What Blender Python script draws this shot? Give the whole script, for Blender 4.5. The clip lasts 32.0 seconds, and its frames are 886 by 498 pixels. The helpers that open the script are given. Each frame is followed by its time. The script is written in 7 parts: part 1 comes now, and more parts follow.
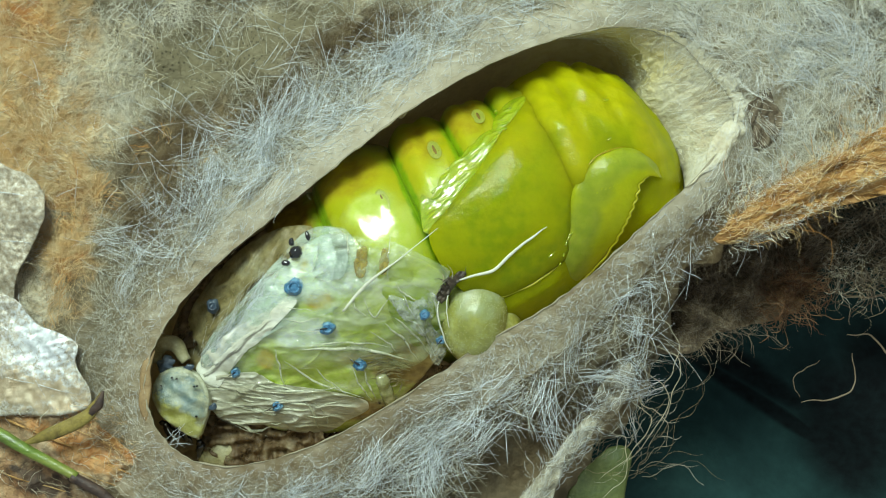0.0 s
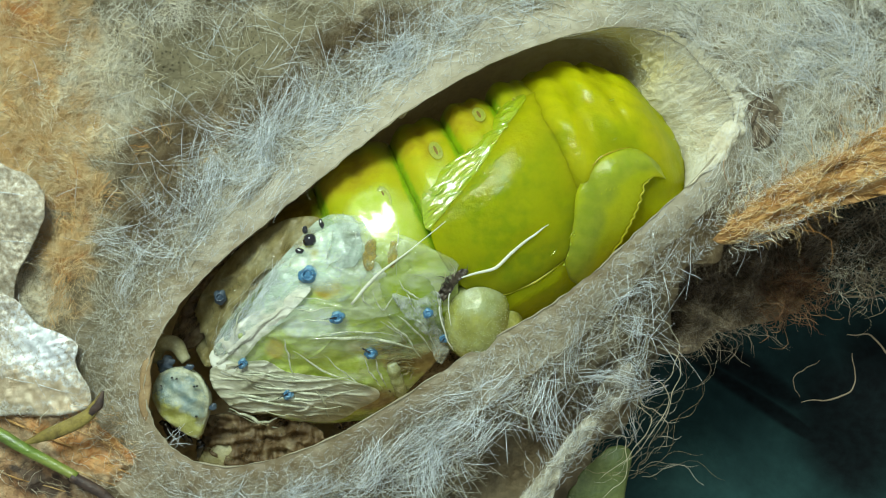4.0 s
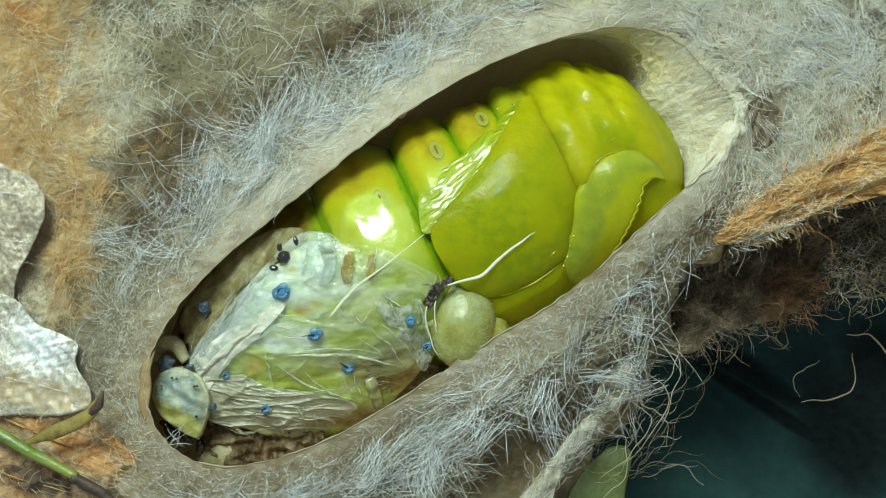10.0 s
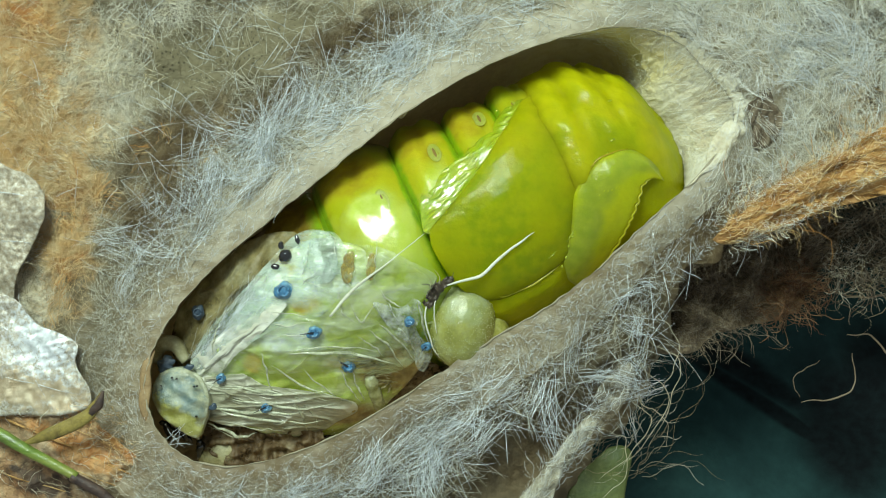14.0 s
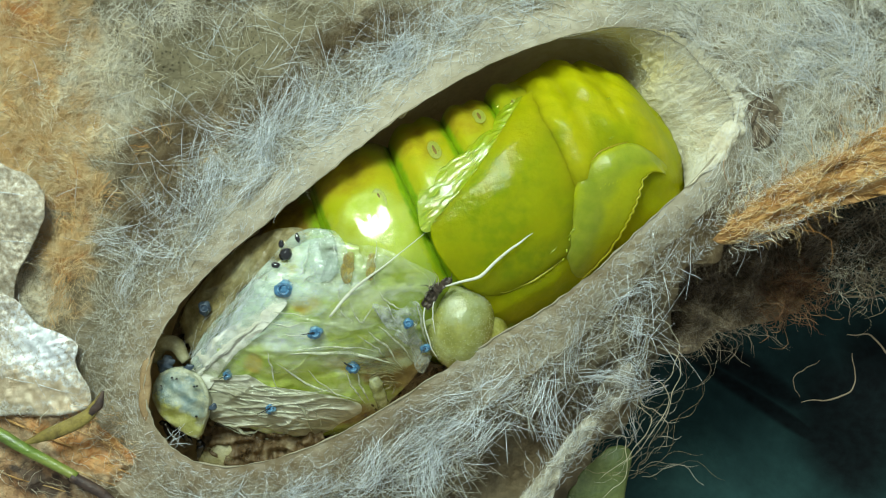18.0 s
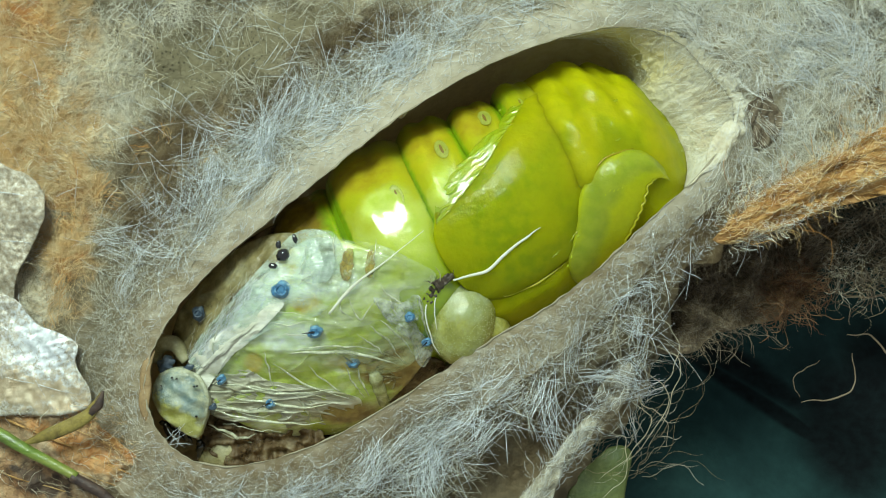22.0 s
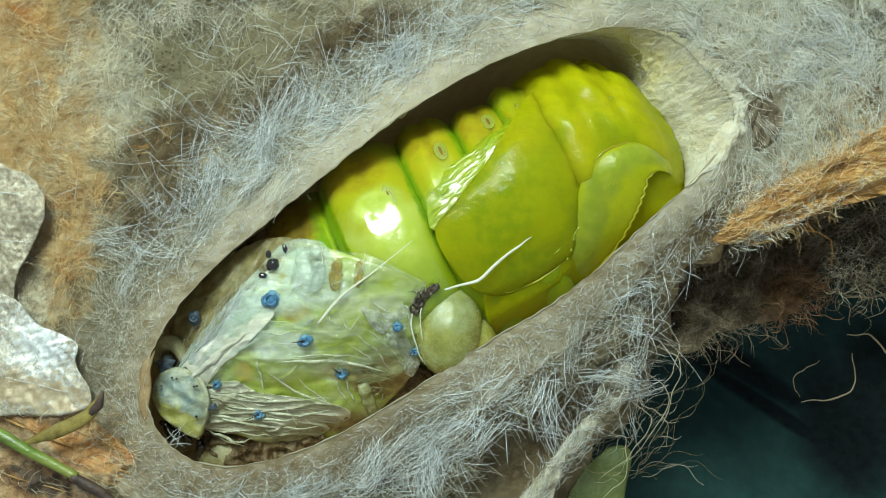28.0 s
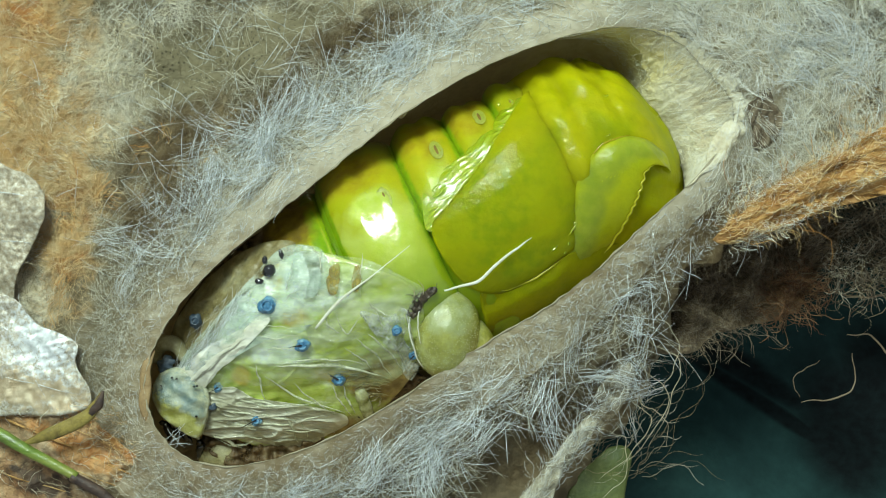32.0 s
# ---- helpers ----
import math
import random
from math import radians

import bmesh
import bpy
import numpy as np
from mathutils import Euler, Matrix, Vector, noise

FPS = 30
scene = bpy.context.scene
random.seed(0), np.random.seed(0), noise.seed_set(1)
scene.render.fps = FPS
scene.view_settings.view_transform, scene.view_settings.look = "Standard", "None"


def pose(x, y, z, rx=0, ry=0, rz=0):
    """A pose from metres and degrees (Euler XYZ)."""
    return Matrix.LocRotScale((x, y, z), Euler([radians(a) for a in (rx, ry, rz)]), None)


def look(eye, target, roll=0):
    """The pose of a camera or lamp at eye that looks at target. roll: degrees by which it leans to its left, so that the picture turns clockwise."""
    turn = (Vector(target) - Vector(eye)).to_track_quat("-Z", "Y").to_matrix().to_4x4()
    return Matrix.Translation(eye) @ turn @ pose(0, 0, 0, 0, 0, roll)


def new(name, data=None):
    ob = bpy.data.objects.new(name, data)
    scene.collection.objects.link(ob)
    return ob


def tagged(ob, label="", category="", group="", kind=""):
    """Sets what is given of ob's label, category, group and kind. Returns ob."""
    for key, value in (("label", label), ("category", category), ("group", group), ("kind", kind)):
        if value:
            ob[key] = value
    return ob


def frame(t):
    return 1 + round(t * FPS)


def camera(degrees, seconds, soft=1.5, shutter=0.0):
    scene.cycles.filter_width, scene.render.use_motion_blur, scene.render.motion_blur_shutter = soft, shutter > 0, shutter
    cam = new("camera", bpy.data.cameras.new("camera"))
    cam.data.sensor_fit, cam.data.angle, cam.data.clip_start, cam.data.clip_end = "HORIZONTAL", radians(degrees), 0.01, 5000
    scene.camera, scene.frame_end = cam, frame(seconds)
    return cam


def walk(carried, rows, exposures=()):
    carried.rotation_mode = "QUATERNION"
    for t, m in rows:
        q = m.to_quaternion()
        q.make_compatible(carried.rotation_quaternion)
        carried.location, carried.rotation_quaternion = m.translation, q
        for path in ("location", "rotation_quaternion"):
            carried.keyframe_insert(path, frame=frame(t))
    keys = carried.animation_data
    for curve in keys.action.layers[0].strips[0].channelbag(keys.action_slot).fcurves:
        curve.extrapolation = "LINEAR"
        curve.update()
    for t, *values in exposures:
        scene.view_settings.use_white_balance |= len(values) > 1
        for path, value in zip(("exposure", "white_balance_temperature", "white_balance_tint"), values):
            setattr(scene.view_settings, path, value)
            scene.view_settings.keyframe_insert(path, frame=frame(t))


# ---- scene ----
# Lengths below are in millimetres; part() turns them into metres.
# A silk cocoon, cut open, lies on a dark green mat. In it a pupa works its way out of its old caterpillar skin.

cam = camera(40, 32.0, soft=1.1)
EYE = (0, 0, 0.10975)
walk(cam, [(0, pose(*EYE)), (32.0, pose(*EYE))], exposures=[(0, 0.0), (32.0, 0.0)])

# ---- light ----
world = bpy.data.worlds.new("room_light")
scene.world = world
world.use_nodes = True
world.node_tree.nodes["Background"].inputs[0].default_value = (0.64, 0.74, 0.74, 1)
world.node_tree.nodes["Background"].inputs[1].default_value = 0.45

desk = bpy.data.lights.new("desk_lamp", "AREA")
desk.shape, desk.size, desk.energy, desk.color = "DISK", 0.105, 0.97, (0.82, 1.0, 0.89)
desk_ob = new("desk_lamp", desk)
desk_ob.matrix_world = look((-0.055, 0.156, 0.235), (0, 0, 0.015))


# ---- materials ----
def material(name, tones, size, rough=0.5, coat=0.0, sss=0.0, sss_radius=(1, 1, 1), bump=0.0, bump_size=0.2, metal=0.0,
             alpha=None, sheen=0.0, island=0.0, stretch=(1, 1, 1), spec=0.5, bump2=0.0, coat_rough=0.08, glow=0.0, speckle=0.35,
             turn=0.0, contrast=0.2, glow_tone=None, coat_ior=1.5, film_size=None, film_edge=(0.35, 0.65)):
    """tones: two or three base colours, mixed by noise of that size (mm); alpha: (least, most) cover of a thin film."""
    m = bpy.data.materials.new(name)
    m.use_nodes = True
    t = m.node_tree
    b = t.nodes["Principled BSDF"]
    coord = t.nodes.new("ShaderNodeTexCoord")
    mapping = t.nodes.new("ShaderNodeMapping")
    mapping.inputs["Scale"].default_value = stretch
    mapping.inputs["Rotation"].default_value = (0, 0, radians(turn))
    t.links.new(coord.outputs["Object"], mapping.inputs["Vector"])

    def noisy(mm, detail=5.0, rough_=0.6):
        n = t.nodes.new("ShaderNodeTexNoise")
        n.inputs["Scale"].default_value = 1000.0 / mm
        n.inputs["Detail"].default_value = detail
        n.inputs["Roughness"].default_value = rough_
        t.links.new(mapping.outputs["Vector"], n.inputs["Vector"])
        return n.outputs["Fac"]
    ramp = t.nodes.new("ShaderNodeValToRGB")
    while len(ramp.color_ramp.elements) < len(tones):
        ramp.color_ramp.elements.new(0.5)
    for i, tone in enumerate(tones):
        ramp.color_ramp.elements[i].position = 0.5 - contrast + 2 * contrast * i / max(1, len(tones) - 1)
        ramp.color_ramp.elements[i].color = (*tone, 1)
    big = noisy(size)
    if island > 0:
        geo = t.nodes.new("ShaderNodeNewGeometry")
        mixf = t.nodes.new("ShaderNodeMix")
        mixf.inputs[0].default_value = island
        t.links.new(big, mixf.inputs[2])
        t.links.new(geo.outputs["Random Per Island"], mixf.inputs[3])
        big = mixf.outputs[0]
    t.links.new(big, ramp.inputs["Fac"])
    fine = noisy(size * 0.13)
    mix = t.nodes.new("ShaderNodeMix")
    mix.data_type, mix.blend_type = "RGBA", "OVERLAY"
    mix.inputs["Factor"].default_value = speckle
    t.links.new(ramp.outputs["Color"], mix.inputs[6])
    t.links.new(fine, mix.inputs[7])
    t.links.new(mix.outputs[2], b.inputs["Base Color"])
    b.inputs["Roughness"].default_value = rough
    b.inputs["Metallic"].default_value = metal
    b.inputs["Specular IOR Level"].default_value = spec
    b.inputs["Coat Weight"].default_value = coat
    b.inputs["Coat Roughness"].default_value = coat_rough
    b.inputs["Coat IOR"].default_value = coat_ior
    b.inputs["Sheen Weight"].default_value = sheen
    if sss > 0:
        b.inputs["Subsurface Weight"].default_value = sss
        b.inputs["Subsurface Radius"].default_value = sss_radius
        b.inputs["Subsurface Scale"].default_value = 0.001
    if alpha:
        r = t.nodes.new("ShaderNodeMapRange")
        r.inputs["From Min"].default_value, r.inputs["From Max"].default_value = film_edge
        r.inputs["To Min"].default_value, r.inputs["To Max"].default_value = alpha
        t.links.new(noisy(film_size or size * 0.7), r.inputs["Value"])
        t.links.new(r.outputs[0], b.inputs["Alpha"])
    if bump > 0:
        bp = t.nodes.new("ShaderNodeBump")
        bp.inputs["Strength"].default_value = bump
        bp.inputs["Distance"].default_value = bump_size * 0.0006
        t.links.new(noisy(bump_size), bp.inputs["Height"])
        if bump2 > 0:
            bq = t.nodes.new("ShaderNodeBump")
            bq.inputs["Strength"].default_value = bump2
            bq.inputs["Distance"].default_value = bump_size * 0.004
            t.links.new(noisy(bump_size * 7), bq.inputs["Height"])
            t.links.new(bq.outputs[0], bp.inputs["Normal"])
        t.links.new(bp.outputs[0], b.inputs["Normal"])
        t.links.new(bp.outputs[0], b.inputs["Coat Normal"])
    if glow > 0:  # thin sheets let light through
        tr = t.nodes.new("ShaderNodeBsdfTranslucent")
        if glow_tone:
            tr.inputs["Color"].default_value = (*glow_tone, 1)
        else:
            t.links.new(mix.outputs[2], tr.inputs["Color"])
        both = t.nodes.new("ShaderNodeMixShader")
        both.inputs[0].default_value = glow
        t.links.new(b.outputs[0], both.inputs[1])
        t.links.new(tr.outputs[0], both.inputs[2])
        t.links.new(both.outputs[0], t.nodes["Material Output"].inputs["Surface"])
    return m


FELT = material("felted_silk", [(0.23, 0.18, 0.105), (0.37, 0.31, 0.205), (0.57, 0.53, 0.41)], 0.7, 0.8, bump=0.5, bump_size=0.16, sheen=0.2, glow=0.4, glow_tone=(0.88, 0.76, 0.50), speckle=0.8, stretch=(0.4, 1, 1), turn=-28, bump2=0.06, contrast=0.16)
ENVELOPE = material("outer_silk", [(0.055, 0.040, 0.019), (0.11, 0.085, 0.046), (0.19, 0.158, 0.094)], 2.0, 0.85, bump=1.0, bump_size=0.3, bump2=0.5, glow=0.25, glow_tone=(0.8, 0.66, 0.45), speckle=0.6)
CREAM_FELT = material("cream_torn_silk", [(0.60, 0.51, 0.32), (0.75, 0.69, 0.50), (0.88, 0.85, 0.73)], 1.8, 0.85, bump=0.8, bump_size=0.3, bump2=0.35, sheen=0.2, glow=0.2, speckle=0.5)
LINING = material("cocoon_lining", [(0.48, 0.34, 0.18), (0.62, 0.47, 0.27)], 4.0, 0.6, bump=0.4, bump_size=0.3, bump2=0.3, glow=0.15, glow_tone=(0.95, 0.78, 0.42))


def zones(m, places, tones, grain, ragged):
    """Other tones inside ovals of the plan (middle, half-axes in mm, degrees), with a ragged edge."""
    t = m.node_tree
    b = t.nodes["Principled BSDF"]
    old = b.inputs["Base Color"].links[0].from_socket
    coord = t.nodes["Texture Coordinate"]
    n = t.nodes.new("ShaderNodeTexNoise")
    n.inputs["Scale"].default_value, n.inputs["Detail"].default_value, n.inputs["Roughness"].default_value = 1000.0 / grain, 6.0, 0.65
    t.links.new(coord.outputs["Object"], n.inputs["Vector"])
    least = None
    for cx, cy, ax, ay, ang in places:
        mp = t.nodes.new("ShaderNodeMapping")
        mp.vector_type = "TEXTURE"
        mp.inputs["Location"].default_value = (cx * 0.001, cy * 0.001, 0)
        mp.inputs["Rotation"].default_value = (0, 0, radians(ang))
        mp.inputs["Scale"].default_value = (ax * 0.001, ay * 0.001, 1.0)
        t.links.new(coord.outputs["Object"], mp.inputs["Vector"])
        ln = t.nodes.new("ShaderNodeVectorMath")
        ln.operation = "LENGTH"
        t.links.new(mp.outputs[0], ln.inputs[0])
        if least is None:
            least = ln.outputs["Value"]
        else:
            lo = t.nodes.new("ShaderNodeMath")
            lo.operation = "MINIMUM"
            t.links.new(least, lo.inputs[0])
            t.links.new(ln.outputs["Value"], lo.inputs[1])
            least = lo.outputs[0]
    add = t.nodes.new("ShaderNodeMath")
    add.operation = "MULTIPLY_ADD"
    add.inputs[1].default_value = 4.0 * ragged
    t.links.new(n.outputs["Fac"], add.inputs[0])
    t.links.new(least, add.inputs[2])
    edge = t.nodes.new("ShaderNodeMapRange")
    edge.interpolation_type = "SMOOTHSTEP"
    edge.inputs["From Min"].default_value, edge.inputs["From Max"].default_value = 1.35 + 2.0 * ragged, 0.6 + 2.0 * ragged
    t.links.new(add.outputs[0], edge.inputs["Value"])
    ramp = t.nodes.new("ShaderNodeValToRGB")
    ramp.color_ramp.elements[0].position, ramp.color_ramp.elements[0].color = 0.36, (*tones[0], 1)
    ramp.color_ramp.elements[1].position, ramp.color_ramp.elements[1].color = 0.64, (*tones[1], 1)
    fine = t.nodes.new("ShaderNodeTexNoise")
    fine.inputs["Scale"].default_value, fine.inputs["Detail"].default_value = 1100.0, 5.0
    t.links.new(coord.outputs["Object"], fine.inputs["Vector"])
    t.links.new(fine.outputs["Fac"], ramp.inputs["Fac"])
    mix = t.nodes.new("ShaderNodeMix")
    mix.data_type = "RGBA"
    t.links.new(edge.outputs[0], mix.inputs["Factor"])
    t.links.new(old, mix.inputs[6])
    t.links.new(ramp.outputs["Color"], mix.inputs[7])
    t.links.new(mix.outputs[2], b.inputs["Base Color"])


def porous(m, place, size, least):
    """Fine dark holes between the threads of the weave, thickest in one oval of the plan."""
    t = m.node_tree
    b = t.nodes["Principled BSDF"]
    old = b.inputs["Base Color"].links[0].from_socket
    coord = t.nodes["Texture Coordinate"]
    cell = t.nodes.new("ShaderNodeTexVoronoi")
    cell.inputs["Scale"].default_value = 1000.0 / size
    t.links.new(coord.outputs["Object"], cell.inputs["Vector"])
    mp = t.nodes.new("ShaderNodeMapping")
    mp.vector_type = "TEXTURE"
    mp.inputs["Location"].default_value = (place[0] * 0.001, place[1] * 0.001, 0)
    mp.inputs["Rotation"].default_value = (0, 0, radians(place[4]))
    mp.inputs["Scale"].default_value = (place[2] * 0.001, place[3] * 0.001, 1.0)
    t.links.new(coord.outputs["Object"], mp.inputs["Vector"])
    ln = t.nodes.new("ShaderNodeVectorMath")
    ln.operation = "LENGTH"
    t.links.new(mp.outputs[0], ln.inputs[0])
    wide = t.nodes.new("ShaderNodeMapRange")
    wide.inputs["From Min"].default_value, wide.inputs["From Max"].default_value = 0.5, 1.6
    wide.inputs["To Min"].default_value, wide.inputs["To Max"].default_value = 0.30, 0.12
    t.links.new(ln.outputs["Value"], wide.inputs["Value"])
    near = t.nodes.new("ShaderNodeMath")
    near.operation = "DIVIDE"
    t.links.new(cell.outputs["Distance"], near.inputs[0])
    t.links.new(wide.outputs[0], near.inputs[1])
    pore = t.nodes.new("ShaderNodeMapRange")
    pore.inputs["From Min"].default_value, pore.inputs["From Max"].default_value = 0.6, 1.1
    pore.inputs["To Min"].default_value, pore.inputs["To Max"].default_value = least, 1.0
    t.links.new(near.outputs[0], pore.inputs["Value"])
    dark = t.nodes.new("ShaderNodeMix")
    dark.data_type, dark.blend_type = "RGBA", "MULTIPLY"
    dark.inputs["Factor"].default_value = 1.0
    t.links.new(old, dark.inputs[6])
    t.links.new(pore.outputs[0], dark.inputs[7])
    t.links.new(dark.outputs[2], b.inputs["Base Color"])


zones(ENVELOPE, [(-26.86, 11.48, 6.35, 6.35, 0), (-30.67, -1.65, 2.54, 4.66, 0), (-9.49, 16.99, 12.71, 2.54, 8)], [(0.56, 0.48, 0.31), (0.74, 0.68, 0.52)], 1.6, 0.7)
zones(ENVELOPE, [(-32.37, 16.14, 3.81, 3.81, 0), (-31.94, 8.94, 4.66, 5.08, 0), (-28.55, 0.47, 1.91, 8.05, 100), (-29.4, 5.97, 3.81, 2.54, -30), (-19.23, 6.82, 4.66, 2.12, 30)], [(0.60, 0.36, 0.13), (0.76, 0.58, 0.31)], 2.2, 0.9)
zones(ENVELOPE, [(-28.34, 3.86, 0.68, 2.54, 95), (-27.92, -1.23, 0.93, 2.12, 95), (-33.0, 17.83, 2.97, 1.69, 0)], [(0.46, 0.17, 0.035), (0.52, 0.27, 0.07)], 1.2, 0.8)
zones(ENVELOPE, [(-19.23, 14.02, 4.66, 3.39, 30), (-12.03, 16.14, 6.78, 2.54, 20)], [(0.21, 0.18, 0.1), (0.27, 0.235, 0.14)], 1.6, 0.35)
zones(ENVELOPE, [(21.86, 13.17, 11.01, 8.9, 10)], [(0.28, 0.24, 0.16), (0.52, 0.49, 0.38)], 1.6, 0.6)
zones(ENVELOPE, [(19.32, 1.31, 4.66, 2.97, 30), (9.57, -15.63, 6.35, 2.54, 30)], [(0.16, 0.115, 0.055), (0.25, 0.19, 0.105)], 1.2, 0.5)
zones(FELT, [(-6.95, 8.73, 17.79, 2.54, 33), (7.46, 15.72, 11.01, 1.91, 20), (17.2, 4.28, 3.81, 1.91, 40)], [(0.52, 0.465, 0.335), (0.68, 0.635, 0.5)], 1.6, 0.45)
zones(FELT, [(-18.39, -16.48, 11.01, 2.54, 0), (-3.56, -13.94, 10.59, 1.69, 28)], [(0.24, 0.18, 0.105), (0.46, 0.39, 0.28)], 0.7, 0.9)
for each in (ENVELOPE, FELT):
    zones(each, [(-23.55, -0.59, 4.0, 3.37, 20), (-25.87, -5.01, 2.11, 2.53, 0)], [(0.17, 0.135, 0.08), (0.31, 0.26, 0.17)], 1.4, 0.5)
porous(ENVELOPE, (-18.81, 14.02, 8.05, 4.66, 25), 0.34, 0.25)
for each in (LINING, CREAM_FELT):  # the pupa's yellow bounce light, painted into the silk behind its head
    zones(each, [(11.5, 14.5, 6.5, 5.0, 15)], [(0.78, 0.67, 0.30), (0.88, 0.79, 0.44)], 2.5, 0.3)
zones(LINING, [(17.5, 8.5, 6.5, 6.0, 28)], [(0.66, 0.59, 0.40), (0.80, 0.75, 0.58)], 2.5, 0.4)
SILK = material("silk_fibre", [(0.70, 0.73, 0.71), (0.86, 0.91, 0.94), (0.92, 0.97, 1.0)], 3.0, 0.2, island=0.7, spec=1.0, glow=0.12)
WEB_SILK = material("fine_web_fibre", [(0.28, 0.225, 0.12), (0.52, 0.46, 0.31), (0.82, 0.79, 0.66)], 3.0, 0.35, island=0.9, spec=0.6, glow=0.2)
zones(WEB_SILK, [(-26.43, 12.75, 3.6, 4.66, 0), (-20.93, 17.83, 2.12, 1.27, 30), (23.13, 13.6, 10.17, 8.05, 0)], [(0.78, 0.70, 0.50), (0.92, 0.88, 0.74)], 1.6, 0.7)
zones(WEB_SILK, [(31.6, 9.36, 2.54, 4.66, -30), (-32.15, 16.14, 4.66, 4.66, 0), (-31.52, 8.94, 5.51, 5.51, 0), (-28.55, 0.47, 2.12, 8.05, 0), (-28.55, 4.7, 3.39, 2.54, 0)], [(0.72, 0.45, 0.18), (0.87, 0.68, 0.38)], 2.0, 0.9)
# brown felt patches, with the hollows' shade painted into fibres and felt
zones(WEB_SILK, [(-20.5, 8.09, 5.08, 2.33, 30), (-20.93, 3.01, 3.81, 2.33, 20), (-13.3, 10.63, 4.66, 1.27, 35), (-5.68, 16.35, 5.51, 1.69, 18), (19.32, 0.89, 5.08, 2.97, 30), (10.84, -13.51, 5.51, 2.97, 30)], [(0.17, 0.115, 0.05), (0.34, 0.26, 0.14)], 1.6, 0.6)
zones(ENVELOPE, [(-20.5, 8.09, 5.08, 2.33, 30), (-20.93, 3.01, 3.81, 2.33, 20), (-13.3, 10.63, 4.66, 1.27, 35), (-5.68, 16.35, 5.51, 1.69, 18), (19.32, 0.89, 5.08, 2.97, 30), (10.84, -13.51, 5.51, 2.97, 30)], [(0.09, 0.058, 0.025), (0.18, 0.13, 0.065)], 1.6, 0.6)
CREAM_SILK = material("cream_fibre", [(0.74, 0.69, 0.53), (0.86, 0.84, 0.72), (0.94, 0.94, 0.89)], 3.0, 0.28, island=0.7, spec=0.9, glow=0.12)
FLUFF = material("cream_fluff", [(0.80, 0.75, 0.58), (0.89, 0.87, 0.75), (0.95, 0.95, 0.90)], 3.0, 0.4, island=0.7, spec=0.5, glow=0.45)
TAN_SILK = material("tan_fibre", [(0.33, 0.25, 0.13), (0.54, 0.47, 0.31), (0.72, 0.68, 0.54)], 3.0, 0.35, island=0.7)
GOLD_SILK = material("golden_fibre", [(0.74, 0.60, 0.34), (0.88, 0.79, 0.55), (0.95, 0.92, 0.78)], 4.0, 0.3, island=0.5, glow=0.15, spec=0.8)
ORANGE_SILK = material("orange_fibre", [(0.58, 0.27, 0.07), (0.74, 0.44, 0.15), (0.87, 0.66, 0.34)], 2.0, 0.4, island=0.7)
RUST_SILK = material("dark_rusty_fibre", [(0.14, 0.055, 0.02), (0.22, 0.10, 0.04), (0.32, 0.18, 0.08)], 2.0, 0.5, island=0.8)
DARK_SILK = material("brown_fibre", [(0.09, 0.06, 0.032), (0.18, 0.125, 0.07), (0.32, 0.26, 0.18)], 2.0, 0.5, island=0.8)
SPLIT = material("brown_split_silk", [(0.24, 0.15, 0.065), (0.36, 0.25, 0.12)], 1.2, 0.6, bump=0.5, bump_size=0.3)
BARE = material("bare_brown_felt", [(0.07, 0.05, 0.03), (0.16, 0.12, 0.075), (0.30, 0.25, 0.17)], 1.0, 0.85, bump=1.0, bump_size=0.3, bump2=0.6)
CUT = material("cut_silk_edge", [(0.36, 0.31, 0.20), (0.52, 0.47, 0.34)], 1.2, 0.7, bump=0.6, bump_size=0.12, glow=0.3)
CORD_FELT = material("crinkled_cord_silk", [(0.40, 0.345, 0.225), (0.56, 0.52, 0.39), (0.74, 0.72, 0.62)], 0.8, 0.3, coat=0.6, bump=1.0, bump_size=0.25, bump2=0.2, alpha=(0.35, 0.95), film_size=0.9, speckle=0.8)
CORD_WEB = material("thin_cord_web", [(0.34, 0.28, 0.18), (0.48, 0.43, 0.31), (0.62, 0.59, 0.48)], 1.0, 0.4, coat=0.3, bump=0.8, bump_size=0.3, alpha=(0.0, 0.4), film_size=0.9, speckle=0.8)
BROWN_PAD = material("matted_brown_silk", [(0.15, 0.10, 0.052), (0.27, 0.195, 0.11), (0.37, 0.295, 0.19)], 3.0, 0.9, bump=1.0, bump_size=0.4, bump2=0.8)
TISSUE = material("orange_leaf_tissue", [(0.26, 0.12, 0.035), (0.50, 0.28, 0.085), (0.68, 0.50, 0.24)], 1.6, 0.6, bump=1.0, bump_size=0.3, bump2=0.8, stretch=(0.4, 1, 1), turn=-27)
STRIP_SILK = material("rusty_tan_fibre", [(0.44, 0.20, 0.05), (0.64, 0.38, 0.12), (0.80, 0.62, 0.34)], 2.0, 0.45, island=0.6)
SILVER_LEAF = material("silvery_dry_leaf", [(0.27, 0.205, 0.125), (0.43, 0.375, 0.28), (0.60, 0.575, 0.50), (0.80, 0.83, 0.84)], 0.22, 0.26, metal=0.25, bump=1.0, bump_size=0.08, coat=0.8, bump2=0.3, contrast=0.24, spec=0.9, speckle=1.0, coat_rough=0.07)
TAN_LEAF = material("tan_dry_leaf", [(0.22, 0.165, 0.095), (0.38, 0.325, 0.23), (0.56, 0.53, 0.44)], 0.32, 0.30, metal=0.2, bump=1.0, bump_size=0.10, bump2=0.3, coat=0.5, speckle=1.0, contrast=0.22, coat_rough=0.12)
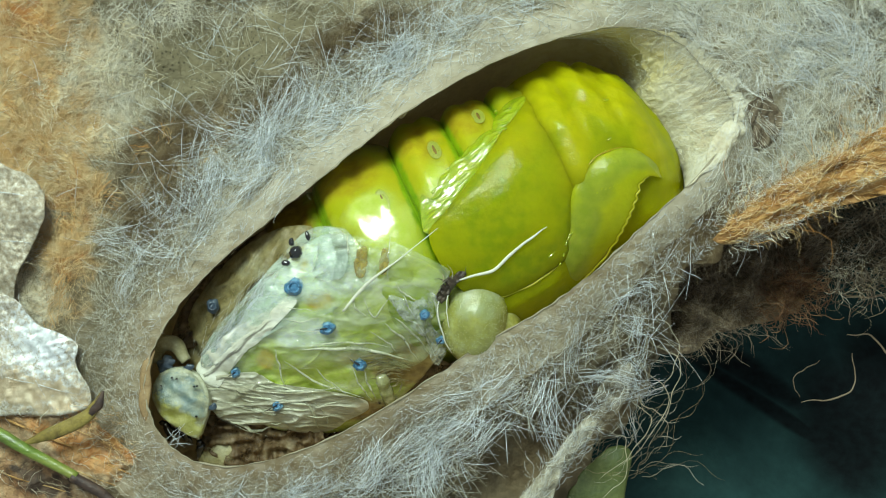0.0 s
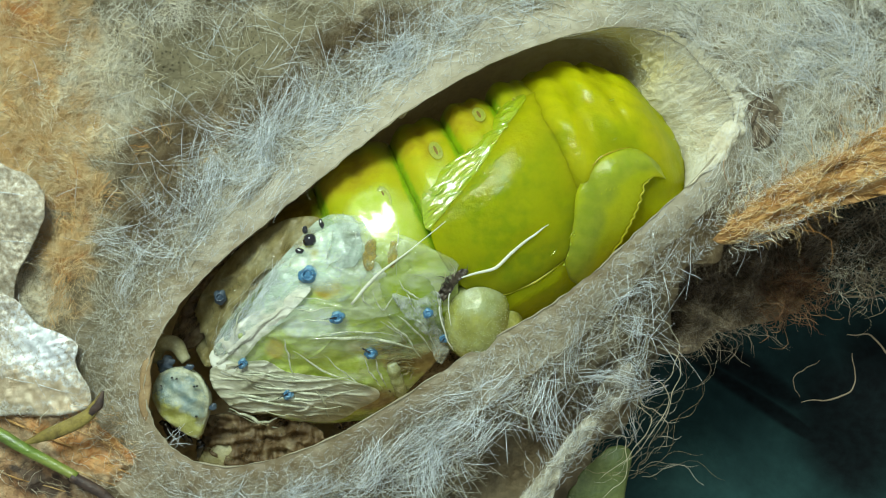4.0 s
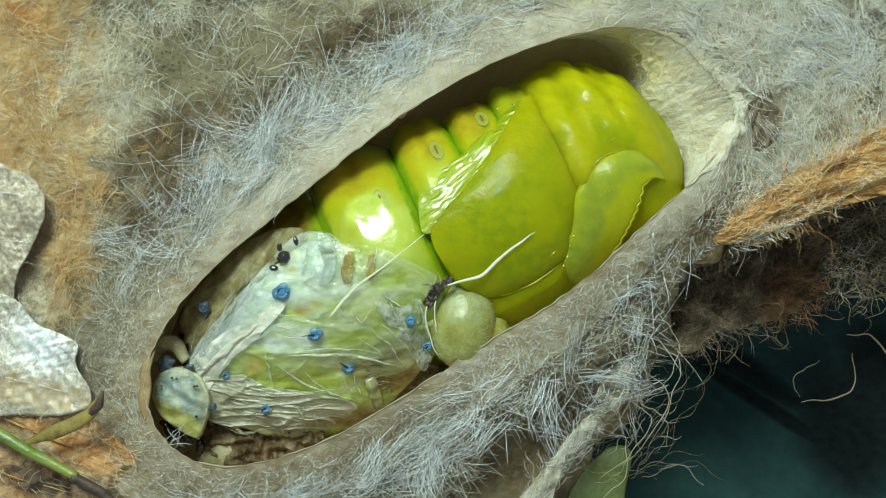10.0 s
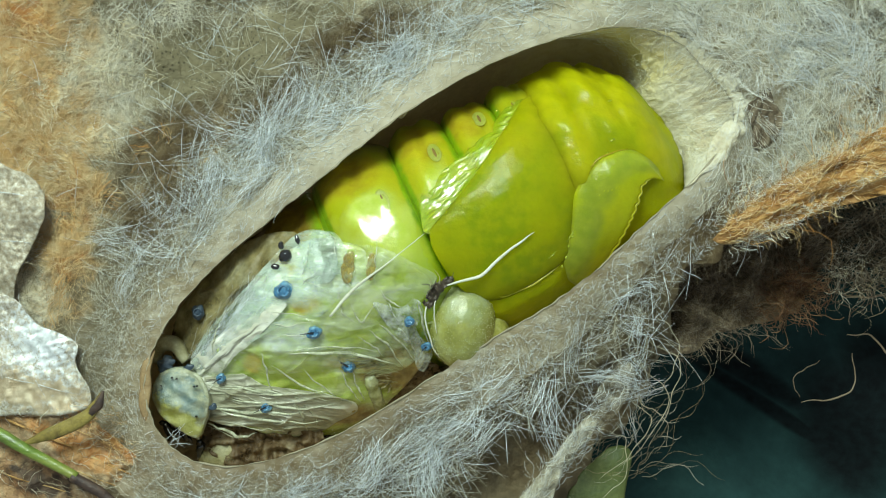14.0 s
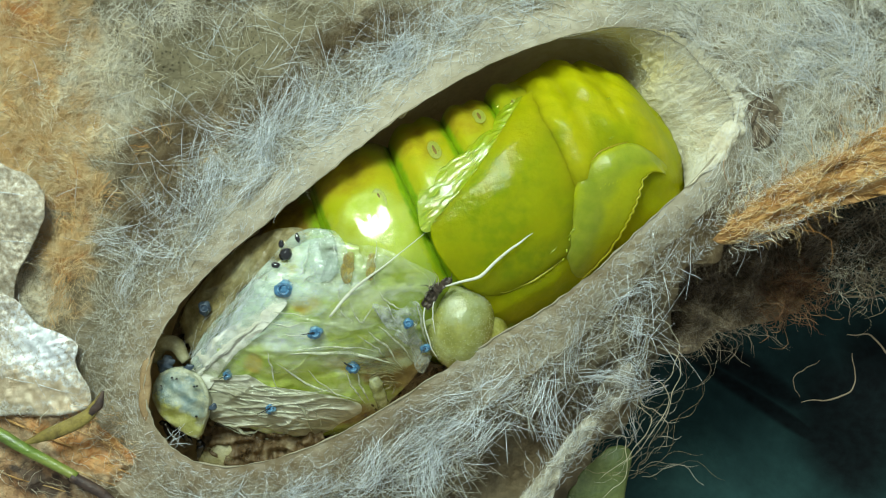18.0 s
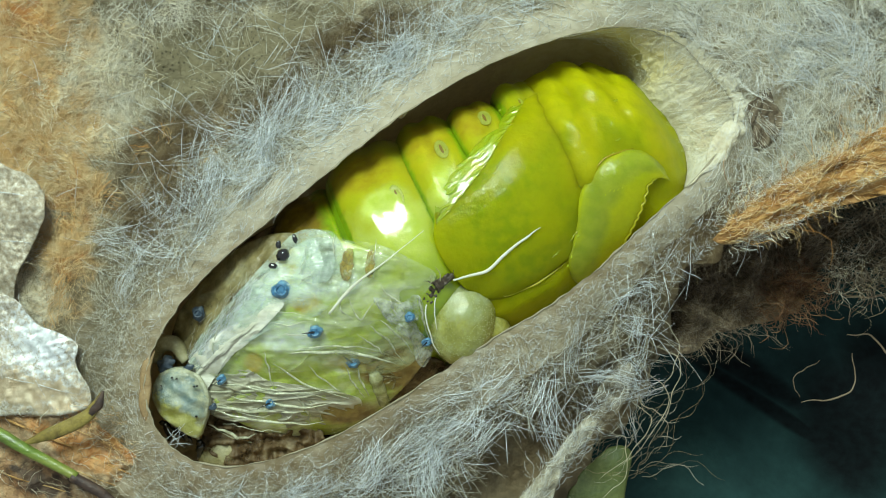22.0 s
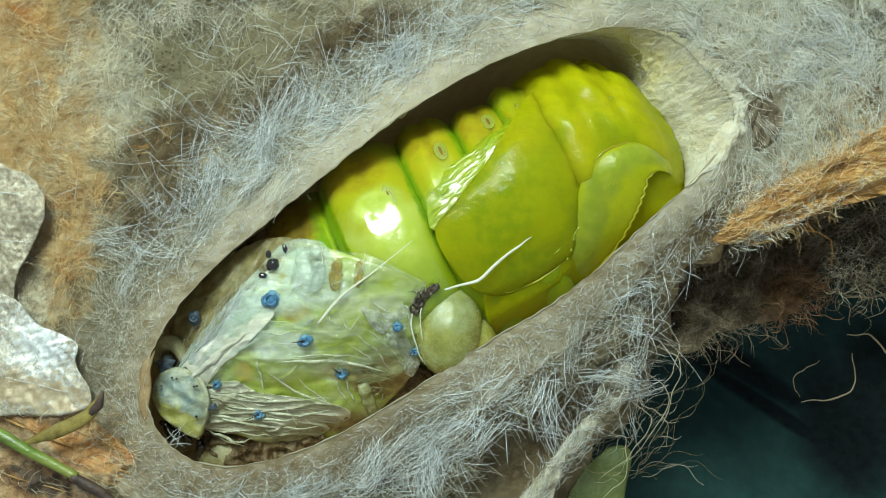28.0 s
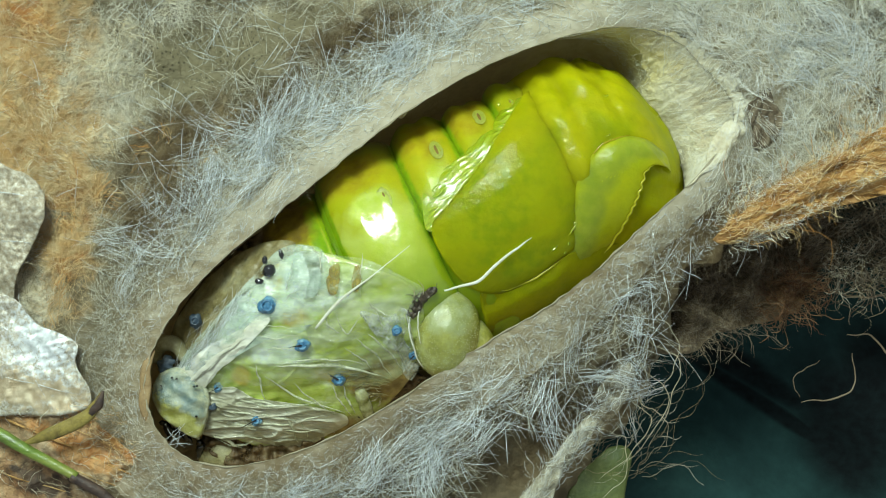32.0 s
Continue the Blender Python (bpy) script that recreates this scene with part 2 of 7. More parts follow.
BROWN_LEAF = material("red_brown_dry_leaf", [(0.255, 0.111, 0.0425), (0.391, 0.238, 0.111), (0.468, 0.374, 0.238)], 3.0, 0.6, bump=0.9, bump_size=0.25, bump2=0.6, speckle=0.7)
zones(BROWN_LEAF, [(3.25, 3.74, 2.51, 0.92, -35), (6.61, 0.81, 2.93, 0.67, -42), (-0.1, 4.58, 2.51, 0.75, -10)], [(0.52, 0.44, 0.31), (0.74, 0.69, 0.57)], 0.7, 0.8)
zones(BROWN_LEAF, [(4.93, 0.6, 4.61, 0.59, -38), (-0.1, 1.44, 4.61, 0.84, -30)], [(0.46, 0.20, 0.06), (0.58, 0.32, 0.12)], 1.0, 0.7)
zones(BROWN_LEAF, [(-2.61, -1.16, 2.51, 1.09, -20), (1.16, -1.58, 2.51, 0.5, -30)], [(0.05, 0.03, 0.018), (0.13, 0.08, 0.045)], 0.9, 0.7)
zones(SILVER_LEAF, [(1.6, 0.8600000000000001, 2.06, 2.52, 0)], [(0.50, 0.52, 0.51), (0.90, 0.94, 0.97)], 0.4, 1.4)
zones(SILVER_LEAF, [(-0.25, -2.87, 5.0, 1.25, -10)], [(0.40, 0.30, 0.17), (0.58, 0.48, 0.32)], 0.6, 0.9)
OLIVE_LEAF = material("olive_leaf", [(0.0594, 0.0891, 0.0198), (0.129, 0.149, 0.0396)], 2.0, 0.5, bump=0.5, bump_size=0.3)
STEM_GREEN = material("green_stem", [(0.06, 0.085, 0.015), (0.14, 0.22, 0.03), (0.23, 0.25, 0.05)], 1.6, 0.35, coat=0.3, bump=0.5, bump_size=0.25, stretch=(0.4, 1, 1), turn=28)
STEM_DARK = material("dark_stem", [(0.03, 0.02, 0.02), (0.10, 0.06, 0.04)], 0.8, 0.5, bump=0.6, bump_size=0.2)
STIPULE = material("yellow_brown_stipule", [(0.09, 0.055, 0.015), (0.22, 0.165, 0.035), (0.32, 0.25, 0.06)], 1.1, 0.4, coat=0.3, bump=0.6, bump_size=0.2)
PUPA = material("wet_yellow_green_cuticle", [(0.20, 0.255, 0.0018), (0.30, 0.32, 0.0018), (0.352, 0.338, 0.0024)], 5.5, 0.5, coat=0.22, sss=0.85,
                sss_radius=(4.5, 4.5, 0.3), bump=0.2, bump_size=0.8, bump2=0.06, spec=0.04, speckle=0.10, coat_rough=0.10)
zones(PUPA, [(3.93, 2.09, 3.89, 3.07, 35), (5.98, -1.19, 2.46, 1.23, 20), (2.29, 4.55, 1.23, 2.46, -40)], [(0.22, 0.275, 0.002), (0.31, 0.335, 0.0025)], 2.6, 0.6)
zones(PUPA, [(11.5, 11.29, 3.33, 1.67, -20), (9.72, 7.87, 1.24, 3.71, 0), (7.25, 10.75, 1.65, 2.47, 30), (15.25, 7.96, 1.25, 2.08, 20)], [(0.33, 0.335, 0.0026), (0.39, 0.37, 0.004)], 2.6, 0.4)
RING = material("lime_abdomen_cuticle", [(0.26, 0.36, 0.003), (0.36, 0.43, 0.012), (0.45, 0.47, 0.03)], 4.0, 0.30, coat=1.0, sss=0.7,
                sss_radius=(3.2, 3.4, 0.3), bump=0.14, bump_size=1.0, speckle=0.10, coat_rough=0.10, coat_ior=1.8, spec=0.15)
RING_SOFT = material("lime_abdomen_cuticle_dull", [(0.24, 0.33, 0.0026), (0.34, 0.40, 0.008), (0.42, 0.43, 0.02)], 4.0, 0.38, coat=0.35, sss=0.7,
                sss_radius=(3.2, 3.4, 0.3), bump=0.2, bump_size=0.9, spec=0.12, speckle=0.10, coat_rough=0.2)
JOINT = material("green_joint_membrane", [(0.17, 0.33, 0.005), (0.24, 0.38, 0.006)], 3.0, 0.34, coat=0.4, sss=0.6, sss_radius=(2.4, 2.8, 0.3), speckle=0.1)
WET = material("wet_wrinkled_membrane", [(0.275, 0.42, 0.006), (0.418, 0.462, 0.012)], 2.0, 0.12, coat=1.0, coat_ior=1.9, sss=0.5, sss_radius=(1.5, 1.8, 0.3), bump=0.35, bump_size=0.35, speckle=0.1, coat_rough=0.04)


def banded(m, side, stops):
    """Pigment across the body: tones by the distance (mm) from the axis towards the back."""
    t = m.node_tree
    b = t.nodes["Principled BSDF"]
    old = b.inputs["Base Color"].links[0].from_socket
    coord = t.nodes["Texture Coordinate"]
    dot = t.nodes.new("ShaderNodeVectorMath")
    dot.operation = "DOT_PRODUCT"
    dot.inputs[1].default_value = side
    t.links.new(coord.outputs["Object"], dot.inputs[0])
    n = t.nodes.new("ShaderNodeTexNoise")
    n.inputs["Scale"].default_value, n.inputs["Detail"].default_value = 420.0, 4.0
    t.links.new(coord.outputs["Object"], n.inputs["Vector"])
    add = t.nodes.new("ShaderNodeMath")
    add.operation = "MULTIPLY_ADD"
    add.inputs[1].default_value = 0.0045
    t.links.new(n.outputs["Fac"], add.inputs[0])
    t.links.new(dot.outputs["Value"], add.inputs[2])
    rng = t.nodes.new("ShaderNodeMapRange")
    rng.inputs["From Min"].default_value, rng.inputs["From Max"].default_value = -0.00684, 0.01316
    t.links.new(add.outputs[0], rng.inputs["Value"])
    ramp = t.nodes.new("ShaderNodeValToRGB")
    while len(ramp.color_ramp.elements) < len(stops):
        ramp.color_ramp.elements.new(0.5)
    for e, (mm_, tone) in zip(ramp.color_ramp.elements, stops):
        e.position, e.color = (mm_ + 10) / 20, (*tone, 1)
    t.links.new(rng.outputs[0], ramp.inputs["Fac"])
    mix = t.nodes.new("ShaderNodeMix")
    mix.data_type = "RGBA"
    mix.inputs["Factor"].default_value = 0.75
    t.links.new(old, mix.inputs[6])
    t.links.new(ramp.outputs["Color"], mix.inputs[7])
    t.links.new(mix.outputs[2], b.inputs["Base Color"])


for each in (RING, RING_SOFT):  # green joints, pale flanks round breathing holes, a tawny back with painted rim shade
    banded(each, (-0.428, 0.904, 0.0), ((-3.0, (0.24, 0.36, 0.004)), (0.8, (0.44, 0.52, 0.05)), (2.6, (0.50, 0.57, 0.10)), (4.2, (0.40, 0.42, 0.010)), (6.0, (0.42, 0.38, 0.008)), (7.8, (0.26, 0.32, 0.006))))
    zones(each, [(-4.08, 0.9, 2.4, 1.6, 115.3), (0.16, 4.01, 2.2, 1.2, 115.3), (3.59, 6.3, 1.9, 1.0, 115.3), (-5.39, 2.93, 1.2, 1.8, 115.3)], [(0.43, 0.53, 0.05), (0.52, 0.60, 0.11)], 2.0, 0.35)
    zones(each, [(-7.24, 5.38, 1.5, 2.6, 115.3), (-1.95, 8.1, 1.4, 1.8, 115.3), (1.73, 9.84, 1.3, 1.6, 115.3), (-11.84, 2.65, 2.2, 2.5, 115.3)], [(0.33, 0.26, 0.010), (0.42, 0.37, 0.012)], 2.0, 0.4)
    zones(each, [(-8.78, 0.22, 7, 0.5, 115.3), (-8.02, 0.58, 7, 0.31, 115.3), (-2.22, 3.55, 7, 0.46, 115.3), (1.77, 5.66, 7, 0.37, 115.3), (5.17, 7.49, 6, 0.31, 115.3)], [(0.17, 0.32, 0.004), (0.25, 0.39, 0.006)], 1.6, 0.35)
    zones(each, [(-12.6, 1.6, 3.4, 2.4, 25)], [(0.13, 0.085, 0.012), (0.22, 0.155, 0.02)], 2.0, 0.3)
FEELER = material("dull_green_antenna_cuticle", [(0.36, 0.40, 0.004), (0.44, 0.45, 0.006)], 2.5, 0.36, coat=0.3, sss=0.6, sss_radius=(2.5, 2.6, 0.25), bump=0.25, bump_size=0.5, speckle=0.10, coat_rough=0.18, spec=0.1)
zones(FEELER, [(9.83, -0.7, 2.53, 1.09, 80), (10.41, 2.21, 2.42, 1.16, 84), (11.08, 4.5, 2.2, 1.23, 66), (12.41, 5.96, 2.2, 1.09, 35), (14.28, 6.38, 1.76, 0.72, 0)], [(0.24, 0.30, 0.018), (0.30, 0.345, 0.024)], 1.6, 0.2)
FEELER_EDGE = material("yellow_antenna_edge", [(0.56, 0.56, 0.006), (0.68, 0.65, 0.010)], 1.5, 0.36, coat=0.35, sss=0.6, sss_radius=(1.8, 2.0, 0.3), speckle=0.1, coat_rough=0.2)
AMBER = material("amber_cuticle_crease", [(0.30, 0.22, 0.006), (0.42, 0.34, 0.01)], 1.0, 0.25, coat=0.8, speckle=0.1)
SPOT = material("brown_translucent_spot", [(0.30, 0.20, 0.03), (0.42, 0.34, 0.08)], 0.8, 0.35, coat=0.4, alpha=(0.15, 0.8), film_size=0.5)
CREAM = material("pale_spiracle_rim", [(0.42, 0.48, 0.04), (0.50, 0.54, 0.08)], 1.0, 0.4, coat=0.3, sss=0.5, sss_radius=(1.6, 1.6, 0.3))
SLIT = material("brown_spiracle_slit", [(0.16, 0.09, 0.012), (0.30, 0.20, 0.03)], 0.4, 0.4)
MILKY = material("milky_shed_skin", [(0.50, 0.66, 0.50), (0.68, 0.82, 0.69), (0.84, 0.94, 0.86)], 2.2, 0.26, coat=0.6, alpha=(0.0, 0.54), bump=0.35, bump_size=0.4, sss=0.3,
                stretch=(0.3, 1, 1), turn=-42, coat_rough=0.1, film_size=1.6)
GREENISH = material("greenish_shed_skin", [(0.48, 0.56, 0.20), (0.58, 0.66, 0.36), (0.70, 0.77, 0.55)], 2.4, 0.2, coat=0.8, alpha=(0.0, 0.28), bump=0.4, bump_size=0.5,
                stretch=(0.4, 1, 1), turn=-15, coat_rough=0.08, film_size=1.2)
PLEAT = material("pleated_pale_skin", [(0.40, 0.375, 0.23), (0.54, 0.52, 0.37), (0.68, 0.665, 0.53)], 1.4, 0.34, coat=0.45, alpha=(0.6, 1.0), bump=0.4, bump_size=0.3, film_size=1.5, stretch=(0.35, 1, 1), turn=-4, sss=0.3)
CLEAR = material("clear_skin_film", [(0.66, 0.72, 0.60), (0.76, 0.80, 0.72)], 1.5, 0.12, coat=1.0, alpha=(0.0, 0.5), bump=0.6, bump_size=0.4, film_size=0.9, coat_rough=0.03)
CREASE = material("pale_skin_crease", [(0.54, 0.56, 0.36), (0.70, 0.72, 0.56)], 1.0, 0.3, coat=0.5, bump=0.3, bump_size=0.2, alpha=(0.3, 0.95), film_size=0.7)
FLESH = material("mottled_skin_bag", [(0.31, 0.44, 0.03), (0.46, 0.56, 0.15), (0.62, 0.69, 0.38)], 2.2, 0.24, coat=0.7, sss=0.5, sss_radius=(1.2, 1.4, 0.5), bump=0.3, bump_size=0.7,
                stretch=(0.5, 1, 1), turn=-12, contrast=0.14, speckle=0.25, coat_rough=0.12)
zones(FLESH, [(-5.96, -6.17, 3.1, 1.08, 0), (-3.89, -5.34, 2.07, 1.66, -30), (-10.93, -9.4, 2.28, 0.91, -25), (-8.44, -9.06, 1.66, 0.99, -20), (-8.03, -13.41, 1.66, 0.91, 20), (-1.82, -1.2, 1.86, 1.16, 20), (-5.96, 1.28, 2.48, 1.24, 0)], [(0.33, 0.42, 0.045), (0.44, 0.51, 0.09)], 1.6, 0.45)
zones(FLESH, [(-10.72, -0.17, 1.57, 1.74, 0), (-9.06, -3.68, 1.24, 0.74, 0), (-13.2, -8.24, 0.74, 0.83, 0), (-5.96, -8.24, 1.66, 0.58, -10), (-14.24, -4.93, 0.83, 0.74, 0)], [(0.44, 0.34, 0.04), (0.54, 0.46, 0.1)], 1.2, 0.4)
zones(FLESH, [(-13.0, -3.48, 3.72, 2.07, 40), (-8.24, -0.37, 1.74, 2.48, 0), (-10.51, -6.17, 2.9, 1.24, 0), (-7.62, -2.03, 2.9, 1.24, 0)], [(0.56, 0.68, 0.46), (0.7, 0.8, 0.64)], 1.6, 0.4)
zones(FLESH, [(-2.32, -8.86, 2.28, 1.86, 0), (-6.7, -12.25, 2.57, 1.16, -10), (-3.89, -9.06, 1.66, 0.99, 0)], [(0.17, 0.11, 0.025), (0.32, 0.235, 0.07)], 1.2, 0.3)
CORD = material("white_tracheal_lining", [(0.62, 0.61, 0.46), (0.75, 0.75, 0.62), (0.85, 0.86, 0.77)], 1.0, 0.4, bump=0.4, bump_size=0.2, alpha=(0.8, 1.0), stretch=(0.3, 1, 1), turn=-40)
BLUE = material("blue_tubercle", [(0.012, 0.05, 0.10), (0.06, 0.20, 0.36), (0.22, 0.42, 0.56)], 0.45, 0.32, coat=0.5, bump=0.4, bump_size=0.2)
NAVY = material("dark_blue_tubercle", [(0.010, 0.018, 0.03), (0.035, 0.06, 0.09), (0.08, 0.11, 0.14)], 0.5, 0.4, coat=0.3, bump=0.5, bump_size=0.2)
BLACK = material("glossy_black_wart", [(0.006, 0.006, 0.007), (0.02, 0.02, 0.022)], 0.5, 0.12, coat=1.0)
CAPSULE = material("olive_head_capsule", [(0.22, 0.225, 0.035), (0.32, 0.325, 0.075), (0.42, 0.44, 0.18)], 2.0, 0.26, coat=0.8, sss=0.5, sss_radius=(1.4, 1.5, 0.6), bump=0.5, bump_size=0.2, coat_rough=0.12)
zones(CAPSULE, [(2.5, -3.65, 1.97, 1.48, 0)], [(0.30, 0.33, 0.11), (0.38, 0.42, 0.21)], 1.2, 0.4)
GRAIN = material("olive_granule", [(0.40, 0.42, 0.14), (0.50, 0.52, 0.22)], 0.5, 0.3, coat=0.4)
MOUTH = material("dark_mouthparts", [(0.02, 0.015, 0.012), (0.12, 0.09, 0.06)], 0.5, 0.4, bump=0.6, bump_size=0.2)
MARGIN = material("cream_plate_margin", [(0.30, 0.29, 0.16), (0.40, 0.41, 0.27), (0.48, 0.50, 0.38)], 1.2, 0.35, coat=0.4, sss=0.3, bump=0.6, bump_size=0.3)
zones(MARGIN, [(-20.0, -10.76, 1.91, 1.53, -20), (-19.02, -11.82, 0.93, 1.27, 60)], [(0.13, 0.20, 0.20), (0.30, 0.34, 0.26)], 0.7, 0.8)
zones(MARGIN, [(-19.74, -12.88, 2.12, 0.85, -35)], [(0.30, 0.30, 0.07), (0.42, 0.41, 0.15)], 0.7, 0.8)
AGED = material("aged_translucent_skin", [(0.22, 0.17, 0.06), (0.34, 0.29, 0.13), (0.44, 0.42, 0.26)], 1.8, 0.3, coat=0.5, alpha=(0.45, 0.95), bump=0.6, bump_size=0.4, film_size=1.2, glow=0.15)
DRIED = material("dried_brown_membrane", [(0.08, 0.045, 0.02), (0.18, 0.115, 0.052), (0.32, 0.25, 0.14)], 1.3, 0.45, coat=0.3, bump=0.8, bump_size=0.3, glow=0.2, alpha=(0.5, 1.0), film_size=1.0)
LEG = material("glassy_leg_skin", [(0.32, 0.31, 0.13), (0.42, 0.43, 0.22), (0.54, 0.57, 0.38)], 0.9, 0.22, coat=0.9, sss=0.4, sss_radius=(1.0, 1.0, 0.5), bump=0.4, bump_size=0.4, alpha=(0.5, 0.95), film_size=0.8)
BUFF = material("buff_proleg_skin", [(0.204, 0.177, 0.064), (0.34, 0.313, 0.166), (0.394, 0.381, 0.243)], 1.3, 0.45, bump=0.5, bump_size=0.3)
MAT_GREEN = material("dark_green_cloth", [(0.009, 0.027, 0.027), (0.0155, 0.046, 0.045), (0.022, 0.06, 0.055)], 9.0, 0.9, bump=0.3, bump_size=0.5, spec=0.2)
# shade at the right, painted on the cloth as dark ovals and diagonal streaks
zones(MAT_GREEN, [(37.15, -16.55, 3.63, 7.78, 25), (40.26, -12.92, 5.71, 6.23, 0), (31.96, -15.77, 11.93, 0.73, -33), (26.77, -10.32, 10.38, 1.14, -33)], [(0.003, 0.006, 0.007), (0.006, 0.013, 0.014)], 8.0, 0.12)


# ---- building helpers ----
origin = {}


def thing(name, at, label, category, group="", kind=""):
    ob = new(name)
    ob.empty_display_size = 0.002
    ob.location = [c * 0.001 for c in at]
    origin[ob] = np.array(at, float)
    return tagged(ob, label, category, group, kind)


def part(name, shape, mats, parent=None, label="", pivot=None, smooth=True):
    """Links one mesh, given as (vertices in mm, faces[, material index per face]), about its own middle."""
    v, f = np.asarray(shape[0], float), shape[1]
    at = np.array(pivot, float) if pivot is not None else (v.min(0) + v.max(0)) / 2
    me = bpy.data.meshes.new(name)
    me.from_pydata(((v - at) * 0.001).tolist(), [], [list(map(int, q)) for q in f])
    for m in (mats if isinstance(mats, (list, tuple)) else [mats]):
        me.materials.append(m)
    if len(shape) > 2:
        me.polygons.foreach_set("material_index", np.asarray(shape[2], dtype=np.int32))
    me.polygons.foreach_set("use_smooth", [smooth] * len(me.polygons))
    me.update()
    ob = new(name, me)
    base = origin[parent] if parent is not None else np.zeros(3)
    ob.parent = parent
    ob.location = (at - base) * 0.001
    origin[ob] = at
    if label:
        ob["label"] = label
    return ob


def joined(*shapes):
    """Several shapes as one, the n-th with material n where marked by a pair (shape, n)."""
    vs, fs, ms, n = [], [], [], 0
    for s in shapes:
        s, k = s if isinstance(s[1], int) else (s, 0)
        vs.append(np.asarray(s[0], float))
        fs += [[i + n for i in q] for q in s[1]]
        ms += [k] * len(s[1])
        n += len(s[0])
    return np.vstack(vs), fs, ms


def wob(x, y, size, seed, waves=7):
    """Smooth noise of about -1 to 1, of that size in mm."""
    r = np.random.RandomState(seed)
    out = 0
    for _ in range(waves):
        a, k = r.uniform(0, 6.283), 6.283 / size * r.uniform(0.6, 1.7)
        out = out + np.sin(k * (x * np.cos(a) + y * np.sin(a)) + r.uniform(0, 6.283))
    return out / np.sqrt(waves) * 0.8


def closed_curve(pts, n):
    p = np.asarray(pts, float)
    m = len(p)
    u = np.linspace(0, m, n, endpoint=False)
    i, t = u.astype(int), (u % 1)[:, None]
    a, b, c, d = p[(i - 1) % m], p[i % m], p[(i + 1) % m], p[(i + 2) % m]
    return 0.5 * (2 * b + (c - a) * t + (2 * a - 5 * b + 4 * c - d) * t ** 2 + (3 * b - a - 3 * c + d) * t ** 3)


def open_curve(pts, n):
    p = np.asarray(pts, float)
    p = np.vstack([2 * p[0] - p[1], p, 2 * p[-1] - p[-2]])
    m = len(p) - 3
    u = np.linspace(0, m - 1e-6, n)
    i, t = u.astype(int) + 1, (u % 1)[:, None]
    a, b, c, d = p[i - 1], p[i], p[i + 1], p[i + 2]
    return 0.5 * (2 * b + (c - a) * t + (2 * a - 5 * b + 4 * c - d) * t ** 2 + (3 * b - a - 3 * c + d) * t ** 3)


def patch(outline, height, thick=0.12, bulge=0.0, rings=14, n=96, ragged=0.0, seed=0, power=3.0, middle=None):
    """A thin closed sheet inside an outline, lying on the surface height(x, y)."""
    edge = closed_curve(outline, n)
    mid = np.mean(edge, 0) if middle is None else np.array(middle, float)
    if ragged > 0:
        k = np.arange(n) / n * 6.283
        rr = np.random.RandomState(seed + 5)
        w = sum(np.sin(k * f + rr.uniform(0, 6.283)) / f ** 0.6 for f in (5, 9, 13, 21, 34))
        edge = edge + (edge - mid) / (np.linalg.norm(edge - mid, axis=1, keepdims=True) + 1e-6) * (w * ragged)[:, None]
    tops, bots = [], []
    for k in range(1, rings + 1):
        t = k / rings
        xy = mid + (edge - mid) * t
        z = height(xy[:, 0], xy[:, 1]) + bulge * (1 - t ** power)
        tops.append(np.c_[xy, z])
        bots.append(np.c_[xy, z - thick * (1.0 if k < rings else 0.6)])
    c = height(mid[:1], mid[1:2]) + bulge
    v = np.vstack([[[*mid, float(c[0])]], *tops, [[*mid, float(c[0]) - thick]], *bots])
    f, h = [], 1 + rings * n
    for base, flip in ((0, False), (h, True)):
        for j in range(n):
            q = [base, base + 1 + j, base + 1 + (j + 1) % n]
            f.append(q[::-1] if flip else q)
        for k in range(rings - 1):
            o = base + 1 + k * n
            for j in range(n):
                q = [o + j, o + n + j, o + n + (j + 1) % n, o + (j + 1) % n]
                f.append(q[::-1] if flip else q)
    o, p = 1 + (rings - 1) * n, h + 1 + (rings - 1) * n
    for j in range(n):
        f.append([o + j, p + j, p + (j + 1) % n, o + (j + 1) % n])
    return v, f


def tube(pts, radii, n=8, flat=1.0, steps=24, wave=0.0, seed=0):
    """A rod along a curve with changing radius; flat under 1 presses it down to a strap."""
    c = open_curve(pts, steps)
    r = np.interp(np.linspace(0, 1, steps), np.linspace(0, 1, len(radii)), radii)
    if wave > 0:
        rr = np.random.RandomState(seed)
        s = np.linspace(0, 6.283, steps)
        c = c + np.c_[[sum(np.sin(s * k + rr.uniform(0, 6.283)) / k for k in (2, 3, 5)) * wave for _ in range(3)]].T
    d = np.gradient(c, axis=0)
    d /= np.linalg.norm(d, axis=1, keepdims=True) + 1e-9
    side = np.cross(d, [0, 0, 1.0])
    side /= np.linalg.norm(side, axis=1, keepdims=True) + 1e-9
    up = np.cross(side, d)
    v = []
    for j in range(n):
        a = 6.28318 * j / n
        v.append(c + (side * np.cos(a) + up * np.sin(a) * flat) * r[:, None])
    v = np.stack(v, 1).reshape(-1, 3)
    f = [[i * n + j, i * n + (j + 1) % n, (i + 1) * n + (j + 1) % n, (i + 1) * n + j] for i in range(steps - 1) for j in range(n)]
    f.append(list(range(n))[::-1])
    f.append([(steps - 1) * n + j for j in range(n)])
    return v, f


